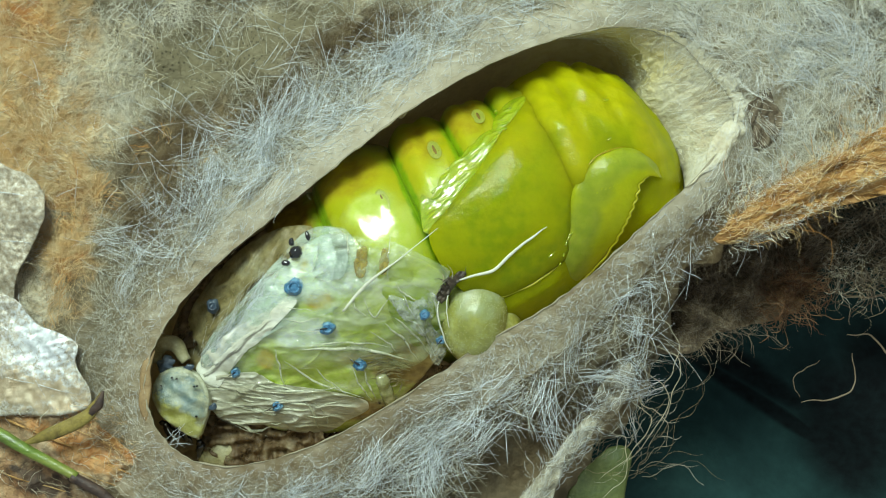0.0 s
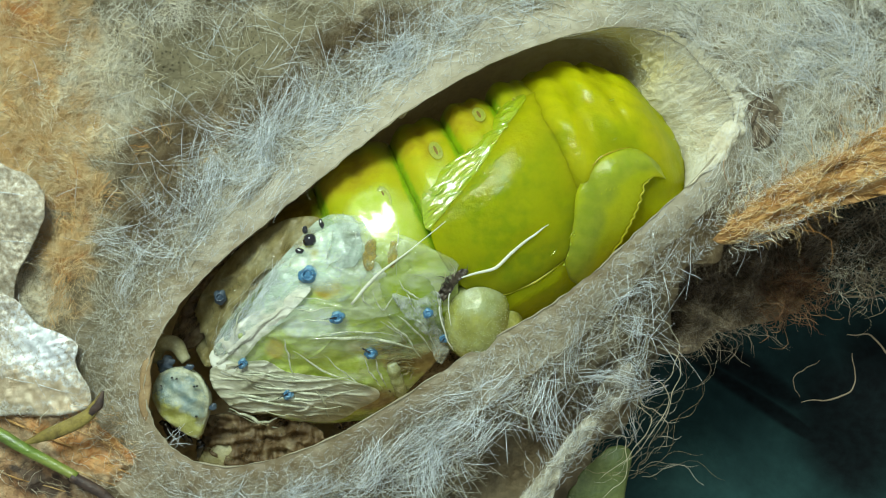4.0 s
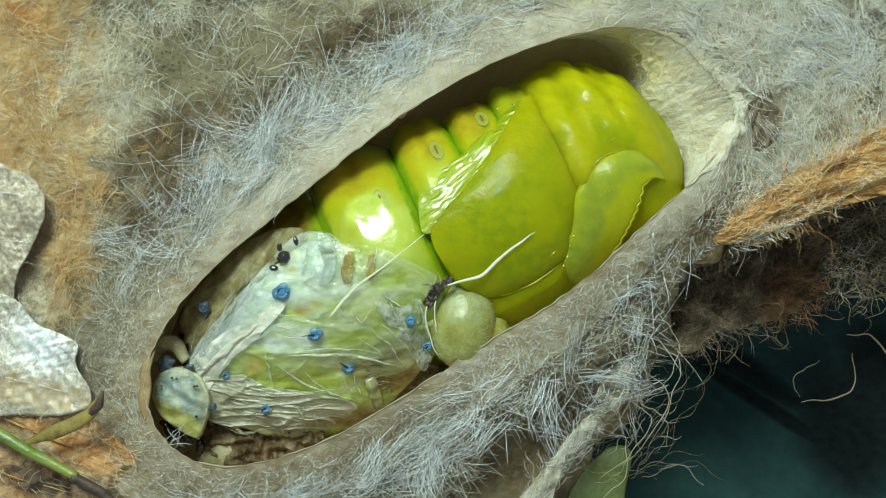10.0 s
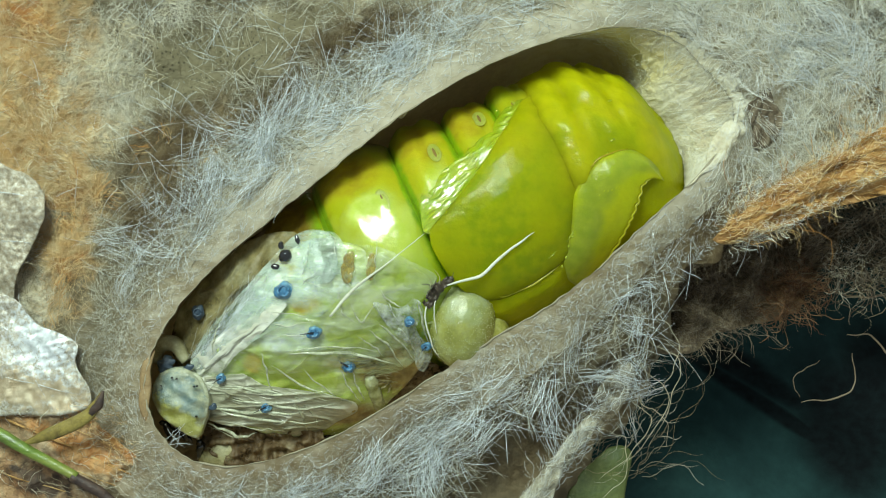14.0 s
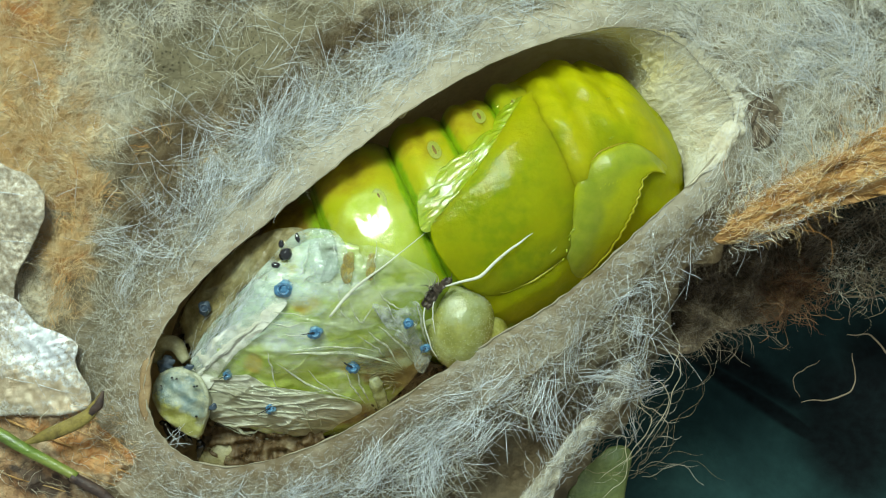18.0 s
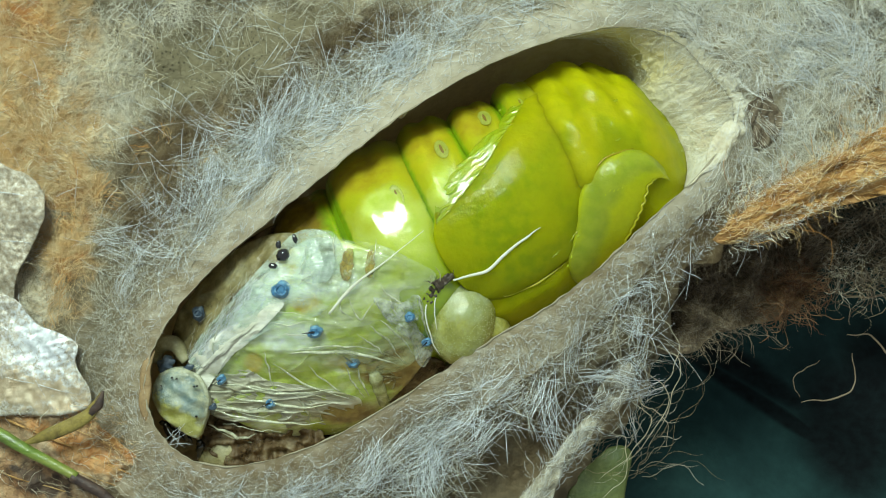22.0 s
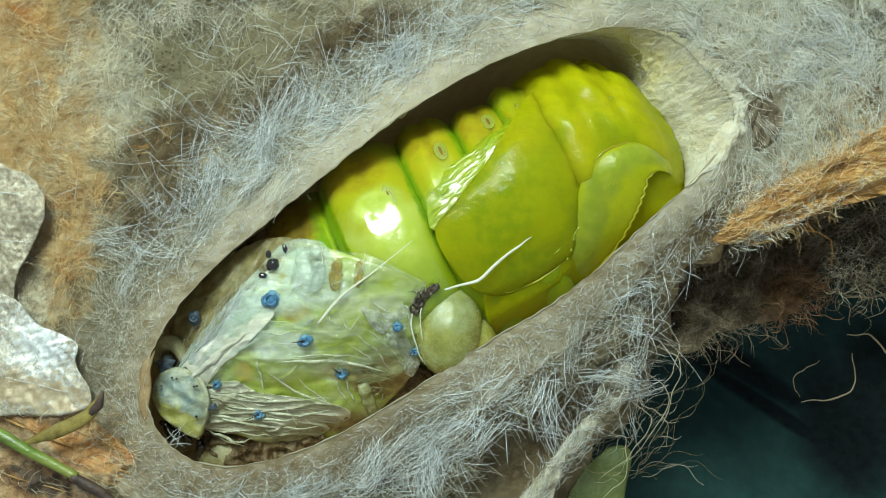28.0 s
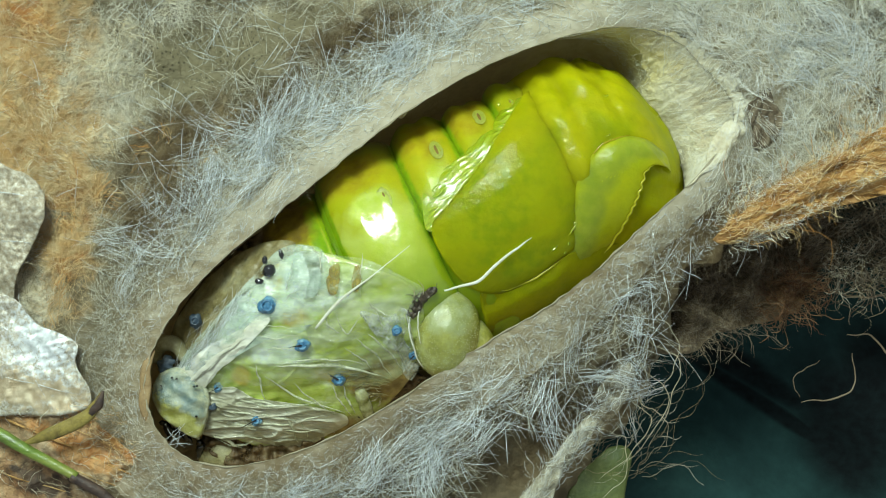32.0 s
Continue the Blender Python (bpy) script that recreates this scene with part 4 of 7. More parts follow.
def build_floss():
    r = np.random.RandomState(4)

    def dense(x, y, places):
        """1 inside any of the ovals, falling to 0 round them."""
        out = 0 * x
        for cx, cy, ax, ay, ang in places:
            c, q = math.cos(radians(ang)), math.sin(radians(ang))
            u, w = ((x - cx) * c + (y - cy) * q) / ax, (-(x - cx) * q + (y - cy) * c) / ay
            out = np.maximum(out, np.clip(2.0 - 1.4 * np.hypot(u, w), 0, 1))
        return out

    white = [(28.21, 15.29, 5.51, 2.97, 40), (-8.64, 10.0, 14.4, 2.63, 32), (-19.23, 2.16, 6.35, 2.54, 40), (4.91, -12.03, 13.98, 2.63, 25), (14.45, -6.74, 2.97, 4.66, 10), (-15.0, -17.33, 8.05, 1.69, -5)]
    cream = [(-27.28, 12.33, 5.08, 5.08, 0), (-30.67, 4.7, 3.81, 2.54, 0)]
    rusty = [(-32.15, 16.14, 3.39, 3.39, 0), (-31.52, 8.94, 4.66, 4.66, 0), (-28.55, 0.47, 1.69, 7.2, 0), (-22.62, 6.4, 5.08, 2.12, 30)]
    bare = [(-19.23, 14.02, 4.45, 2.97, 30), (-13.3, 15.72, 4.66, 2.12, 25), (23.13, 11.06, 2.12, 2.54, 60)]

    def hollow(x, y):
        return off_gap(x, y) & ~((x > 1.5) & (x < 10) & (y < -13.2 + wob(x, y, 4.0, 35))) & ~((x < -20.5 + 1.5 * wob(x, y, 4.0, 92)) & (y < -11))

    def in_bands(x, y, rr):
        return hollow(x, y) & (rr.uniform(size=len(x)) < dense(x, y, white) * np.clip(0.45 + 0.9 * wob(x, y, 4.0, 31), 0.02, 1) * np.where((x > 2) & (y < 0), 0.22, 1.0) * np.where((x > 10) & (y < 0), 0.5, 1.0) * np.where((x < -17) & (y < 5), 0.4, 1.0))

    def strays(x, y, rr):
        return hollow(x, y) & (rr.uniform(size=len(x)) < np.clip(0.2 + 0.6 * dense(x, y, white) + 0.3 * wob(x, y, 6.0, 37) - 0.35 * (x < -22) - 0.42 * ((x > 6) & (y < -2)), 0.02, 1) * (1 - 0.6 * dense(x, y, bare)))

    def web(x, y, rr):
        return hollow(x, y) & (rr.uniform(size=len(x)) < (1 - 0.94 * dense(x, y, bare)) * np.clip(0.55 + 0.6 * wob(x, y, 5.0, 32), 0.1, 1) * np.where((x > 2) & (y < -1 + 0.3 * x), 0.22, 1.0))

    def in_rust(x, y, rr):
        return (x < -17) & (y > -10) & (rr.uniform(size=len(x)) < dense(x, y, rusty) * np.clip(0.5 + 0.8 * wob(x, y, 4.0, 34), 0.05, 1))

    def in_cream(x, y, rr):
        return (x < 4) & (rr.uniform(size=len(x)) < dense(x, y, cream) * np.clip(0.5 + 0.8 * wob(x, y, 3.5, 36), 0.05, 1))

    def torn_end(x, y, rr):
        return off_gap(x, y) & (x > 12) & (y > -3) & ((y > 5) | ((x - 17) * 0.67 - (y - 3.8) * 0.74 < 2.2))
    lots = [
        ("white_floss", wisps(floss(330, 1.8, 11.0, 2.6, 0.7, 0.8, 1, keep=in_bands, bend=0.5, k=6, bias=0.25, jitter=0.12), 11, 41, 0.42), 0.006, 0.022, SILK, "loose shiny white silk fibres"),
        ("straight_floss", floss(1300, 1.6, 12.0, 2.2, 0.9, 1.1, 21, keep=in_bands, bend=0.45, k=5, bias=0.3, jitter=0.05), 0.008, 0.024, SILK, "stiff bright silk fibres standing out"),
        ("stray_floss", floss(1900, 2.4, 24.0, 2.6, 0.6, 1.2, 6, keep=strays, bend=0.35, k=5, jitter=0.08), 0.008, 0.024, SILK, "single stray white silk fibres"),
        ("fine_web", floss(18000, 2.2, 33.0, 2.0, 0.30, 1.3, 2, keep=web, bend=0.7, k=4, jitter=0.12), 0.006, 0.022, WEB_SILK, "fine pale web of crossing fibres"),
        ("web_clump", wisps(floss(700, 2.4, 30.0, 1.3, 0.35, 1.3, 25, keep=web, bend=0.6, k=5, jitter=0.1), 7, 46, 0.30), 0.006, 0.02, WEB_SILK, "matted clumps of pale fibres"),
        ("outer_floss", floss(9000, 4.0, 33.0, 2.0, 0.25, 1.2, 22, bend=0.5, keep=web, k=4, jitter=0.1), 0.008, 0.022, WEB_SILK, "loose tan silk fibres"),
        ("cream_floss", wisps(floss(1250, 5.0, 33.0, 0.9, 0.40, 1.3, 9, keep=in_cream, bend=0.7, k=4), 9, 43, 0.3), 0.010, 0.028, GOLD_SILK, "cream and golden felted fibres among leaf tissue"),
        ("rim_felt", floss(9000, 0.15, 5.0, 0.9, 0.015, 0.9, 3, bend=0.4, k=4, jitter=0.1), 0.003, 0.008, CREAM_SILK, "short fibres felted into the rim"),
        ("rim_fleck", floss(5200, 0.3, 5.0, 0.55, 0.07, 1.0, 14, bend=0.4, k=4), 0.008, 0.020, SILK, "frosty short flecks on the rim"),
        ("rim_hair", floss(2600, 0.5, 5.0, 0.9, 0.14, 0.9, 13, bend=0.5, k=5), 0.006, 0.015, WEB_SILK, "fine pale hairs on the rim"),
        ("rim_web", floss(3200, 1.2, 8.0, 1.3, 0.22, 1.3, 15, th_lo=2.2, th_hi=4.5, bend=0.5, k=4, jitter=0.1), 0.006, 0.017, WEB_SILK, "loose pale hairs crossing the rim"),
        ("torn_floss", wisps(floss(800, 0.5, 20.0, 1.9, 0.6, 1.2, 8, th_lo=-0.6, th_hi=1.2, keep=torn_end, bend=0.9, k=6, jitter=0.12), 10, 42, 0.42), 0.006, 0.022, CREAM_SILK, "fluffy cream silk at the torn end"),
        ("orange_floss", wisps(floss(800, 6.0, 33.0, 0.9, 0.30, 1.2, 5, keep=in_rust, bend=0.8, k=4), 9, 44, 0.3), 0.010, 0.028, ORANGE_SILK, "orange brown silk fibres")]
    z0 = [envelope_height(GAP[0] + a, GAP[1] + b) for a, b in ((0, 0), (1, 0), (0, 1))]
    ring = [(GAP[0] + 1.5 * math.cos(a) * k, GAP[1] + 2.2 * math.sin(a) * k) for a, k in zip(np.arange(9) * 0.698, (1.0, 0.8, 1.1, 0.9, 1.05, 0.75, 1.1, 0.9, 0.85))]
    part("bare_spot", patch(ring, lambda x, y: z0[0] + 0.4 + (z0[1] - z0[0]) * (x - GAP[0]) + (z0[2] - z0[0]) * (y - GAP[1]) + 0.15 * wob(x, y, 0.9, 39), 0.3, -0.2, 14, 90, 0.15, 40), BARE, cocoon, "brown bare spot in the fluffy silk")
    nt, nd = 90, 26
    tt = np.linspace(-0.62, 0.90, nt)
    grid = []
    over = np.clip((0.70 - tt) / 0.4, 0, 1) * np.clip((tt + 0.62) / 0.25, 0, 1)
    for q in range(7):
        g = envelope(tt, (0.9 + 0.3 * np.sin(tt * 37) + 0.25 * np.sin(tt * 83)) * over * (1 - q / 7))
        g[:, 2] += 0.04 + 0.06 * np.sin(q / 7 * 1.57) + 0.05 * wob(g[:, 0], g[:, 1], 0.9, 85)
        grid.append(g)
    for q in range(nd):
        deep = (0.52 + 0.05 * np.sin(tt * 21) + 0.03 * np.sin(tt * 47)) * np.clip((0.92 - tt) / 0.8, 0.02, 1) ** 1.6 * (1 + 0.25 * np.sin(tt * 29) * np.sin(tt * 11)) * np.clip((tt + 0.64) / 0.15, 0.02, 1) * q / (nd - 1)
        g = wall_point(tt, deep)
        g[:, 2] += 0.10 * wob(g[:, 0], g[:, 1] + g[:, 2], 1.2, 83) + 0.05 * wob(g[:, 0] * 2, g[:, 1], 0.6, 84) + 0.1
        grid.append(g)
    top = np.vstack(grid)
    nd = len(grid)
    way = np.r_[MIDDLE, 8.0] - top
    sheet = np.vstack([top, top - 0.08 * way / np.linalg.norm(way, axis=1, keepdims=True)])
    n = len(top)
    f = []
    for q in range(nd - 1):
        for j in range(nt - 1):
            k = q * nt + j
            f += [[k, k + 1, k + nt + 1, k + nt], [n + k, n + k + nt, n + k + nt + 1, n + k + 1]]
    for q in range(nd - 1):
        f += [[q * nt, q * nt + nt, n + q * nt + nt, n + q * nt], [q * nt + nt - 1, n + q * nt + nt - 1, n + q * nt + 2 * nt - 1, q * nt + 2 * nt - 1]]
    for j in range(nt - 1):
        k = (nd - 1) * nt + j
        f += [[j, n + j, n + j + 1, j + 1], [k, k + 1, n + k + 1, n + k]]
    part("torn_lining", (sheet, f), CREAM_FELT, cocoon, "cream torn lining of the end wall", pivot=(0, 0, 0))
    th, dep = r.uniform(-0.45, 0.95, 1400), r.uniform(0.0, 1.0, 1400) ** 1.5 * 0.46
    a, s = wall_point(th, dep), np.linspace(0, 1, 7)
    ang, ln, cu = r.normal(0.9, 1.2, 1400), r.uniform(0.5, 1.9, 1400), r.normal(0, 1.6, 1400)
    b = wall_point(th + np.cos(ang) * ln / 14, np.clip(dep + np.sin(ang) * ln / 22, 0, 0.6))
    w = a[:, None] + (b - a)[:, None] * s[None, :, None]
    w[:, :, 0] += (cu[:, None] * 0.25 * np.sin(s * 3.14)[None])
    w[:, :, 2] += 0.22 + np.abs(r.normal(0, 0.25, 1400))[:, None] * np.sin(s * 3.14)[None]
    lots.append(("wall_floss", w[:700], 0.006, 0.016, FLUFF, "white fibres on the torn inner wall"))
    n = 320
    th, t = r.uniform(-0.5, 0.92, n), np.linspace(0, 1, 6)
    a, b = envelope(th, r.uniform(0.2, 2.6, n)), wall_point(th + r.normal(0, 0.07, n), r.uniform(0.0, 0.09, n))
    c = envelope(th + r.normal(0, 0.03, n), np.zeros(n)) + np.array([0, 0, 0.5]) * r.uniform(0.3, 1.3, n)[:, None]
    e = (1 - t)[None, :, None] ** 2 * a[:, None] + (2 * t * (1 - t))[None, :, None] * c[:, None] + t[None, :, None] ** 2 * b[:, None]
    lots.append(("edge_fluff", e + np.array([0, 0, 0.12]), 0.006, 0.016, FLUFF, "cream fluff hanging over the torn edge"))
    for name, paths, lo, hi, mat, label in lots:
        fibre_part(name, strands(paths, r.uniform(lo, hi, len(paths))), mat, cocoon, label)


build_floss()

# ---- the pupa ----
TAIL, NOSE = np.array((-14.72, -5.91, 12.50)), np.array((13.59, 7.49, 12.50))
AXIS = (NOSE - TAIL) / np.linalg.norm(NOSE - TAIL)
SIDE = np.array([-AXIS[1], AXIS[0], 0.0])
LONG = float(np.linalg.norm(NOSE - TAIL))


def girth(s):
    """Radius of the body, s from 0 at the tail to 1 at the head."""
    return np.interp(s, [-0.2, -0.05, 0.1, 0.25, 0.4, 0.6, 0.75, 0.9, 1.0, 1.12], [3.0, 6.0, 7.9, 8.7, 9.0, 9.1, 9.0, 8.5, 7.6, 4.5])


def body_top(x, y):
    dx, dy = x - TAIL[0], y - TAIL[1]
    s = (dx * AXIS[0] + dy * AXIS[1]) / LONG
    d = dx * SIDE[0] + dy * SIDE[1]
    r = girth(s)
    return 12.5 + np.sqrt(np.maximum(r * r - d * d, 0.25))


def skin_over(lift):
    """Height of a sheet that lies that far off the body, square to it."""
    def height(x, y):
        s, d = along(x, y)
        r = girth(s) + (lift(s) if callable(lift) else lift)
        return 12.5 + np.sqrt(np.maximum(r * r - d * d, 0.25))
    return height


def along(x, y):
    """Station on the axis and distance beside it of a place in plan."""
    dx, dy = x - TAIL[0], y - TAIL[1]
    return (dx * AXIS[0] + dy * AXIS[1]) / LONG, dx * SIDE[0] + dy * SIDE[1]


def swell(u, puff):
    """Relative girth along one segment, u from 0 to 1."""
    return 0.80 + (0.20 + puff) * (1 - abs(2 * u - 1) ** 2.4) ** 0.6


def body_ring(s0, s1, puff, seed, n=96, m=26, scale=1.0):
    """One bulging segment of the body between two stations of the axis."""
    v = []
    a = np.arange(n) / n * 6.28318
    for i in range(m + 1):
        u = i / m
        s = s0 + (s1 - s0) * u
        roll = (1 - abs(2 * u - 1) ** 2.2) ** 0.55
        r = float(girth(s)) * scale * swell(u, puff)
        c = TAIL + AXIS * LONG * s
        fold = 0.26 * np.exp(-((u - 0.60 - 0.05 * np.sin(2 * a + seed)) / 0.10) ** 2) * np.clip(np.cos(a - 0.35) * 1.9 - 0.75, 0, 1) - 0.12 * np.exp(-((u - 0.3) / 0.14) ** 2) * np.clip(np.cos(a - 0.8) * 1.8 - 0.6, 0, 1)
        rr = r * (1 + 0.012 * np.sin(3 * a + seed) + 0.010 * np.sin(7 * a + 2 * seed) * roll) - fold + 0.05 * wob(a * 8, np.full(n, s * LONG), 2.6, 70 + seed) * roll
        v.append(c + SIDE * (np.cos(a) * rr)[:, None] + np.array([0, 0, 1.0]) * (np.sin(a) * rr)[:, None])
    v = np.vstack([*v, [TAIL + AXIS * LONG * s0], [TAIL + AXIS * LONG * s1]])
    f = [[i * n + j, i * n + (j + 1) % n, (i + 1) * n + (j + 1) % n, (i + 1) * n + j] for i in range(m) for j in range(n)]
    a, b = (m + 1) * n, (m + 1) * n + 1
    f += [[a, (j + 1) % n, j] for j in range(n)] + [[b, m * n + j, m * n + (j + 1) % n] for j in range(n)]
    return v, f, [1 if i < 2 or i > m - 3 else 0 for i in range(m) for j in range(n)] + [1] * (2 * n)


def front_radius(s):
    return np.interp(s, [0.79, 0.84, 0.89, 0.93, 0.97, 1.02, 1.065, 1.10, 1.127, 1.143, 1.150], [7.6, 8.45, 8.8, 8.75, 8.4, 7.65, 6.5, 5.1, 3.4, 1.7, 0.05])


def front_top(x, y):
    s, d = along(x, y)
    d = d + 1.3 * np.maximum(0.0, (s - 0.88) / 0.29) ** 2
    r = front_radius(s)
    return np.maximum(12.5 + np.sqrt(np.maximum(r * r - d * d, 0.25)), np.where(s < 0.97, body_top(x, y) - 0.15, 0))


def front_body(n=140, m=80):
    """Thorax and head: a rounded end with soft lobes, each (station, degrees round the axis, height, length, spread)."""
    lobes = ((0.86, 75, 0.62, 0.05, 46), (1.04, 88, 0.45, 0.045, 40), (1.105, 62, -0.35, 0.014, 30), (0.965, 45, 0.45, 0.030, 22), (1.0, 75, 0.35, 0.03, 16), (1.06, 45, 0.50, 0.035, 20), (0.985, 20, 0.10, 0.03, 14), (0.95, 10, 0.40, 0.030, 26), (1.03, 6, 0.45, 0.028, 26), (1.085, 6, 0.65, 0.028, 34), (0.99, 8, -0.35, 0.012, 26), (1.066, 6, -0.30, 0.011, 26), (1.01, 62, -0.40, 0.016, 22), (0.915, 50, -0.30, 0.014, 24), (1.03, 30, -0.40, 0.014, 16))
    a = np.arange(n) / n * 6.28318
    deg = np.degrees(a)
    v = []
    for i in range(m + 1):
        s = 0.79 + 0.360 * math.sin(i / m * 1.5708) ** 0.85
        r = float(front_radius(s))
        c = TAIL + AXIS * LONG * s - SIDE * 1.3 * max(0.0, (s - 0.88) / 0.29) ** 2
        up = sum(h * np.exp(-((s - s0) / l) ** 2 - ((deg - d0) / w) ** 2) for s0, d0, h, l, w in lobes)
        up = (up + 0.12 * wob(np.cos(a) * 8 + s * 20, np.sin(a) * 8 - s * 25, 4.0, 55) + 0.03 * wob(np.cos(a) * 8 + s * 31, np.sin(a) * 8, 1.2, 56)) * min(1.0, r / 3)
        rr = r + up
        v.append(c + SIDE * (np.cos(a) * rr)[:, None] + np.array([0, 0, 1.0]) * (np.sin(a) * rr)[:, None])
    v = np.vstack([*v, [TAIL + AXIS * LONG * 0.79]])
    f = [[i * n + j, i * n + (j + 1) % n, (i + 1) * n + (j + 1) % n, (i + 1) * n + j] for i in range(m) for j in range(n)]
    f += [[(m + 1) * n, (j + 1) % n, j] for j in range(n)] + [[m * n + j for j in range(n)]]
    return v, f


moving = []


def moves(ob, track):
    moving.append((ob, track))
    return ob


def build_pupa():
    pupa = thing("pupa", TAIL + AXIS * LONG * 0.5 + np.array([0, 0, -8.0]), "wet yellow-green moth pupa shedding its last skin", "pupa")
    rings = [("tail_segment", -0.16, 0.0, "tail", 0.0), ("abdomen_segment", -0.05, 0.14, "tail", 0.03), ("abdomen_segment", 0.10, 0.305, "tail", 0.05),
             ("abdomen_segment", 0.262, 0.502, "abdomen_d", 0.05), ("abdomen_segment", 0.478, 0.648, "abdomen_c", 0.04), ("abdomen_segment", 0.620, 0.770, "abdomen_b", 0.02),
             ("abdomen_segment", 0.745, 0.870, "abdomen_a", 0.0), ("abdomen_segment", 0.845, 0.95, "abdomen_a", -0.03)]
    made = []
    for i, (name, a, b, track, puff) in enumerate(rings):
        made.append(moves(part(name, body_ring(a, b, puff, i, scale=(0.6, 0.70, 0.87)[i] if i < 3 else 1.0), [RING if i == 3 else RING_SOFT, JOINT if i < 5 else RING_SOFT], pupa, pivot=(0, 0, 0)), track))
    moves(part("thorax", front_body(), PUPA, pupa, "yellow head and thorax with soft lobes", pivot=(0, 0, 0)), "head")
    # breathing holes: a raised oval rim round a slit, lying square on the segment
    for (x, y), ring, size in (((2.64, 9.97), 5, 0.86), ((-0.64, 7.33), 4, 0.86), ((-4.42, 3.58), 3, 0.86), ((5.15, 10.78), 6, 0.42)):
        st, d = along(x, y)
        u = (st - rings[ring][1]) / (rings[ring][2] - rings[ring][1])
        r = float(girth(st)) * swell(u, rings[ring][4]) + 0.012
        q = math.asin(min(0.95, d / r))
        out, round_ = SIDE * math.sin(q) + np.array([0, 0, math.cos(q)]), SIDE * math.cos(q) - np.array([0, 0, math.sin(q)])
        c = TAIL + AXIS * LONG * st + out * r
        frame_ = np.array([AXIS, round_, out])
        g = np.arange(28) / 28 * 6.28318
        loop = np.c_[np.cos(g) * size * 0.42, np.sin(g) * size * 0.86, np.zeros(28)]
        rim = []
        for k in range(8):
            b = k / 8 * 6.28318
            rim.append(loop * (1 + 0.30 * math.cos(b)) + np.array([0, 0, 0.022 * math.sin(b)]))
        rim = (np.vstack(rim) @ frame_ + c, [[k * 28 + j, k * 28 + (j + 1) % 28, (k + 1) % 8 * 28 + (j + 1) % 28, (k + 1) % 8 * 28 + j] for k in range(8) for j in range(28)])
        floor_ = (blob((0, 0, -0.02), (size * 0.34, size * 0.72, 0.05), n=20, m=10)[0] @ frame_ + c, blob((0, 0, 0), (1, 1, 1), n=20, m=10)[1])
        slit = (blob((0, 0, 0.02), (size * 0.13, size * 0.58, 0.05), n=20, m=10)[0] @ frame_ + c, floor_[1])
        part("spiracle", joined((rim, 0), (floor_, 0), (slit, 1)), [CREAM, SLIT], made[ring], "pale oval breathing hole with a brown slit")

    # wing case: a sheet that sinks into the thorax towards the head
    def wing_top(x, y):
        st, d = along(x, y)
        return skin_over(lambda q: np.interp(q, [0.48, 0.58, 0.66, 0.72, 0.80, 0.88, 0.96, 1.02], [0.34, 0.48, 0.59, 0.54, 0.28, -0.30, -0.9, -1.3]))(x, y) + 0.05 * wob(st * LONG * 0.5, d * 1.3, 2.6, 63)
    moves(part("wing_case", patch([(-1.01, 1.14), (0.25, 2.82), (1.77, 4.76), (2.86, 6.28), (4.21, 8.47), (5.10, 9.94), (6.15, 11.42), (7.63, 11.84), (9.10, 10.57), (10.36, 8.47), (10.79, 5.94), (10.28, 3.41), (9.94, 1.31), (9.52, -0.38), (8.47, -1.22), (6.57, -2.57), (4.04, -3.75), (1.69, -3.24), (-0.17, -1.14)],
          wing_top, 1.0, 0.36, 40, 220, 0.03, 4, 3.6, (4.83, 3.38)), PUPA, pupa, "smooth olive-yellow wing case", pivot=(0, 0, 0)), "wing")
    def hind_top(x, y):
        below = -3.75 + 0.57 * (x - 4) - y - 0.3
        return skin_over(lambda q: np.interp(q, [0.6, 0.76, 0.85, 0.95], [0.40, 0.43, 0.34, 0.1]))(x, y) + 0.4 * np.clip(below, 0, 1) * np.clip(9.2 - x, 0, 1)
    moves(part("hind_wing_case", patch([(2.84, -2.76), (6.29, -2.11), (9.30, -0.73), (11.45, -0.30), (14.47, 0.04), (14.47, -2.11), (11.02, -5.55), (7.58, -7.28), (4.56, -8.57), (2.84, -5.55)], hind_top, 0.8, 0.04, 24, 120, 0.03, 7, 3.0), PUPA, pupa, pivot=(0, 0, 0)), "wing")
    hem = [(x, y, float(wing_top(np.array([x]), np.array([y]))[0]) - 0.42) for x, y in [(1.15, -2.62), (0.25, -1.1), (-0.45, 0.65), (-0.65, 2.29), (-0.25, 3.23)]]
    moves(part("wing_hem", tube(hem, [0.10, 0.40, 0.42, 0.34, 0.08], 12, 0.6, 40, 0.08, 13), PUPA, pupa, "soft rolled hem of the wing case", pivot=(0, 0, 0)), "wing")
    lip = [(x, y, float(wing_top(np.array([x]), np.array([y]))[0]) - 0.02) for x, y in [(3.13, -2.84), (4.27, -3.51), (5.54, -3.09), (6.69, -2.54), (7.79, -1.82), (8.72, -1.06)]]
    moves(part("wing_margin", tube(lip, [0.02, 0.06, 0.07, 0.07, 0.06, 0.02], 8, 0.7, 30, 0.03, 12), FEELER_EDGE, pupa, "thin bright margin of the wing case"), "wing")
    # small wet creases that catch the light
    for i, (pts, w) in enumerate((([(9.67, 1.56), (9.33, 1.05), (9.00, 0.55)], 0.07), ([(8.16, -0.21), (7.65, -0.71)], 0.06), ([(5.20, 4.15), (4.70, 3.57)], 0.04),
                                  ([(10.17, 11.64), (10.51, 11.06), (10.76, 10.30)], 0.06), ([(11.77, 10.97), (12.36, 11.14)], 0.06), ([(8.64, 9.86), (8.43, 10.53)], 0.06), ([(11.9, 7.9), (12.5, 8.2)], 0.05))):
        pts = np.array(pts)
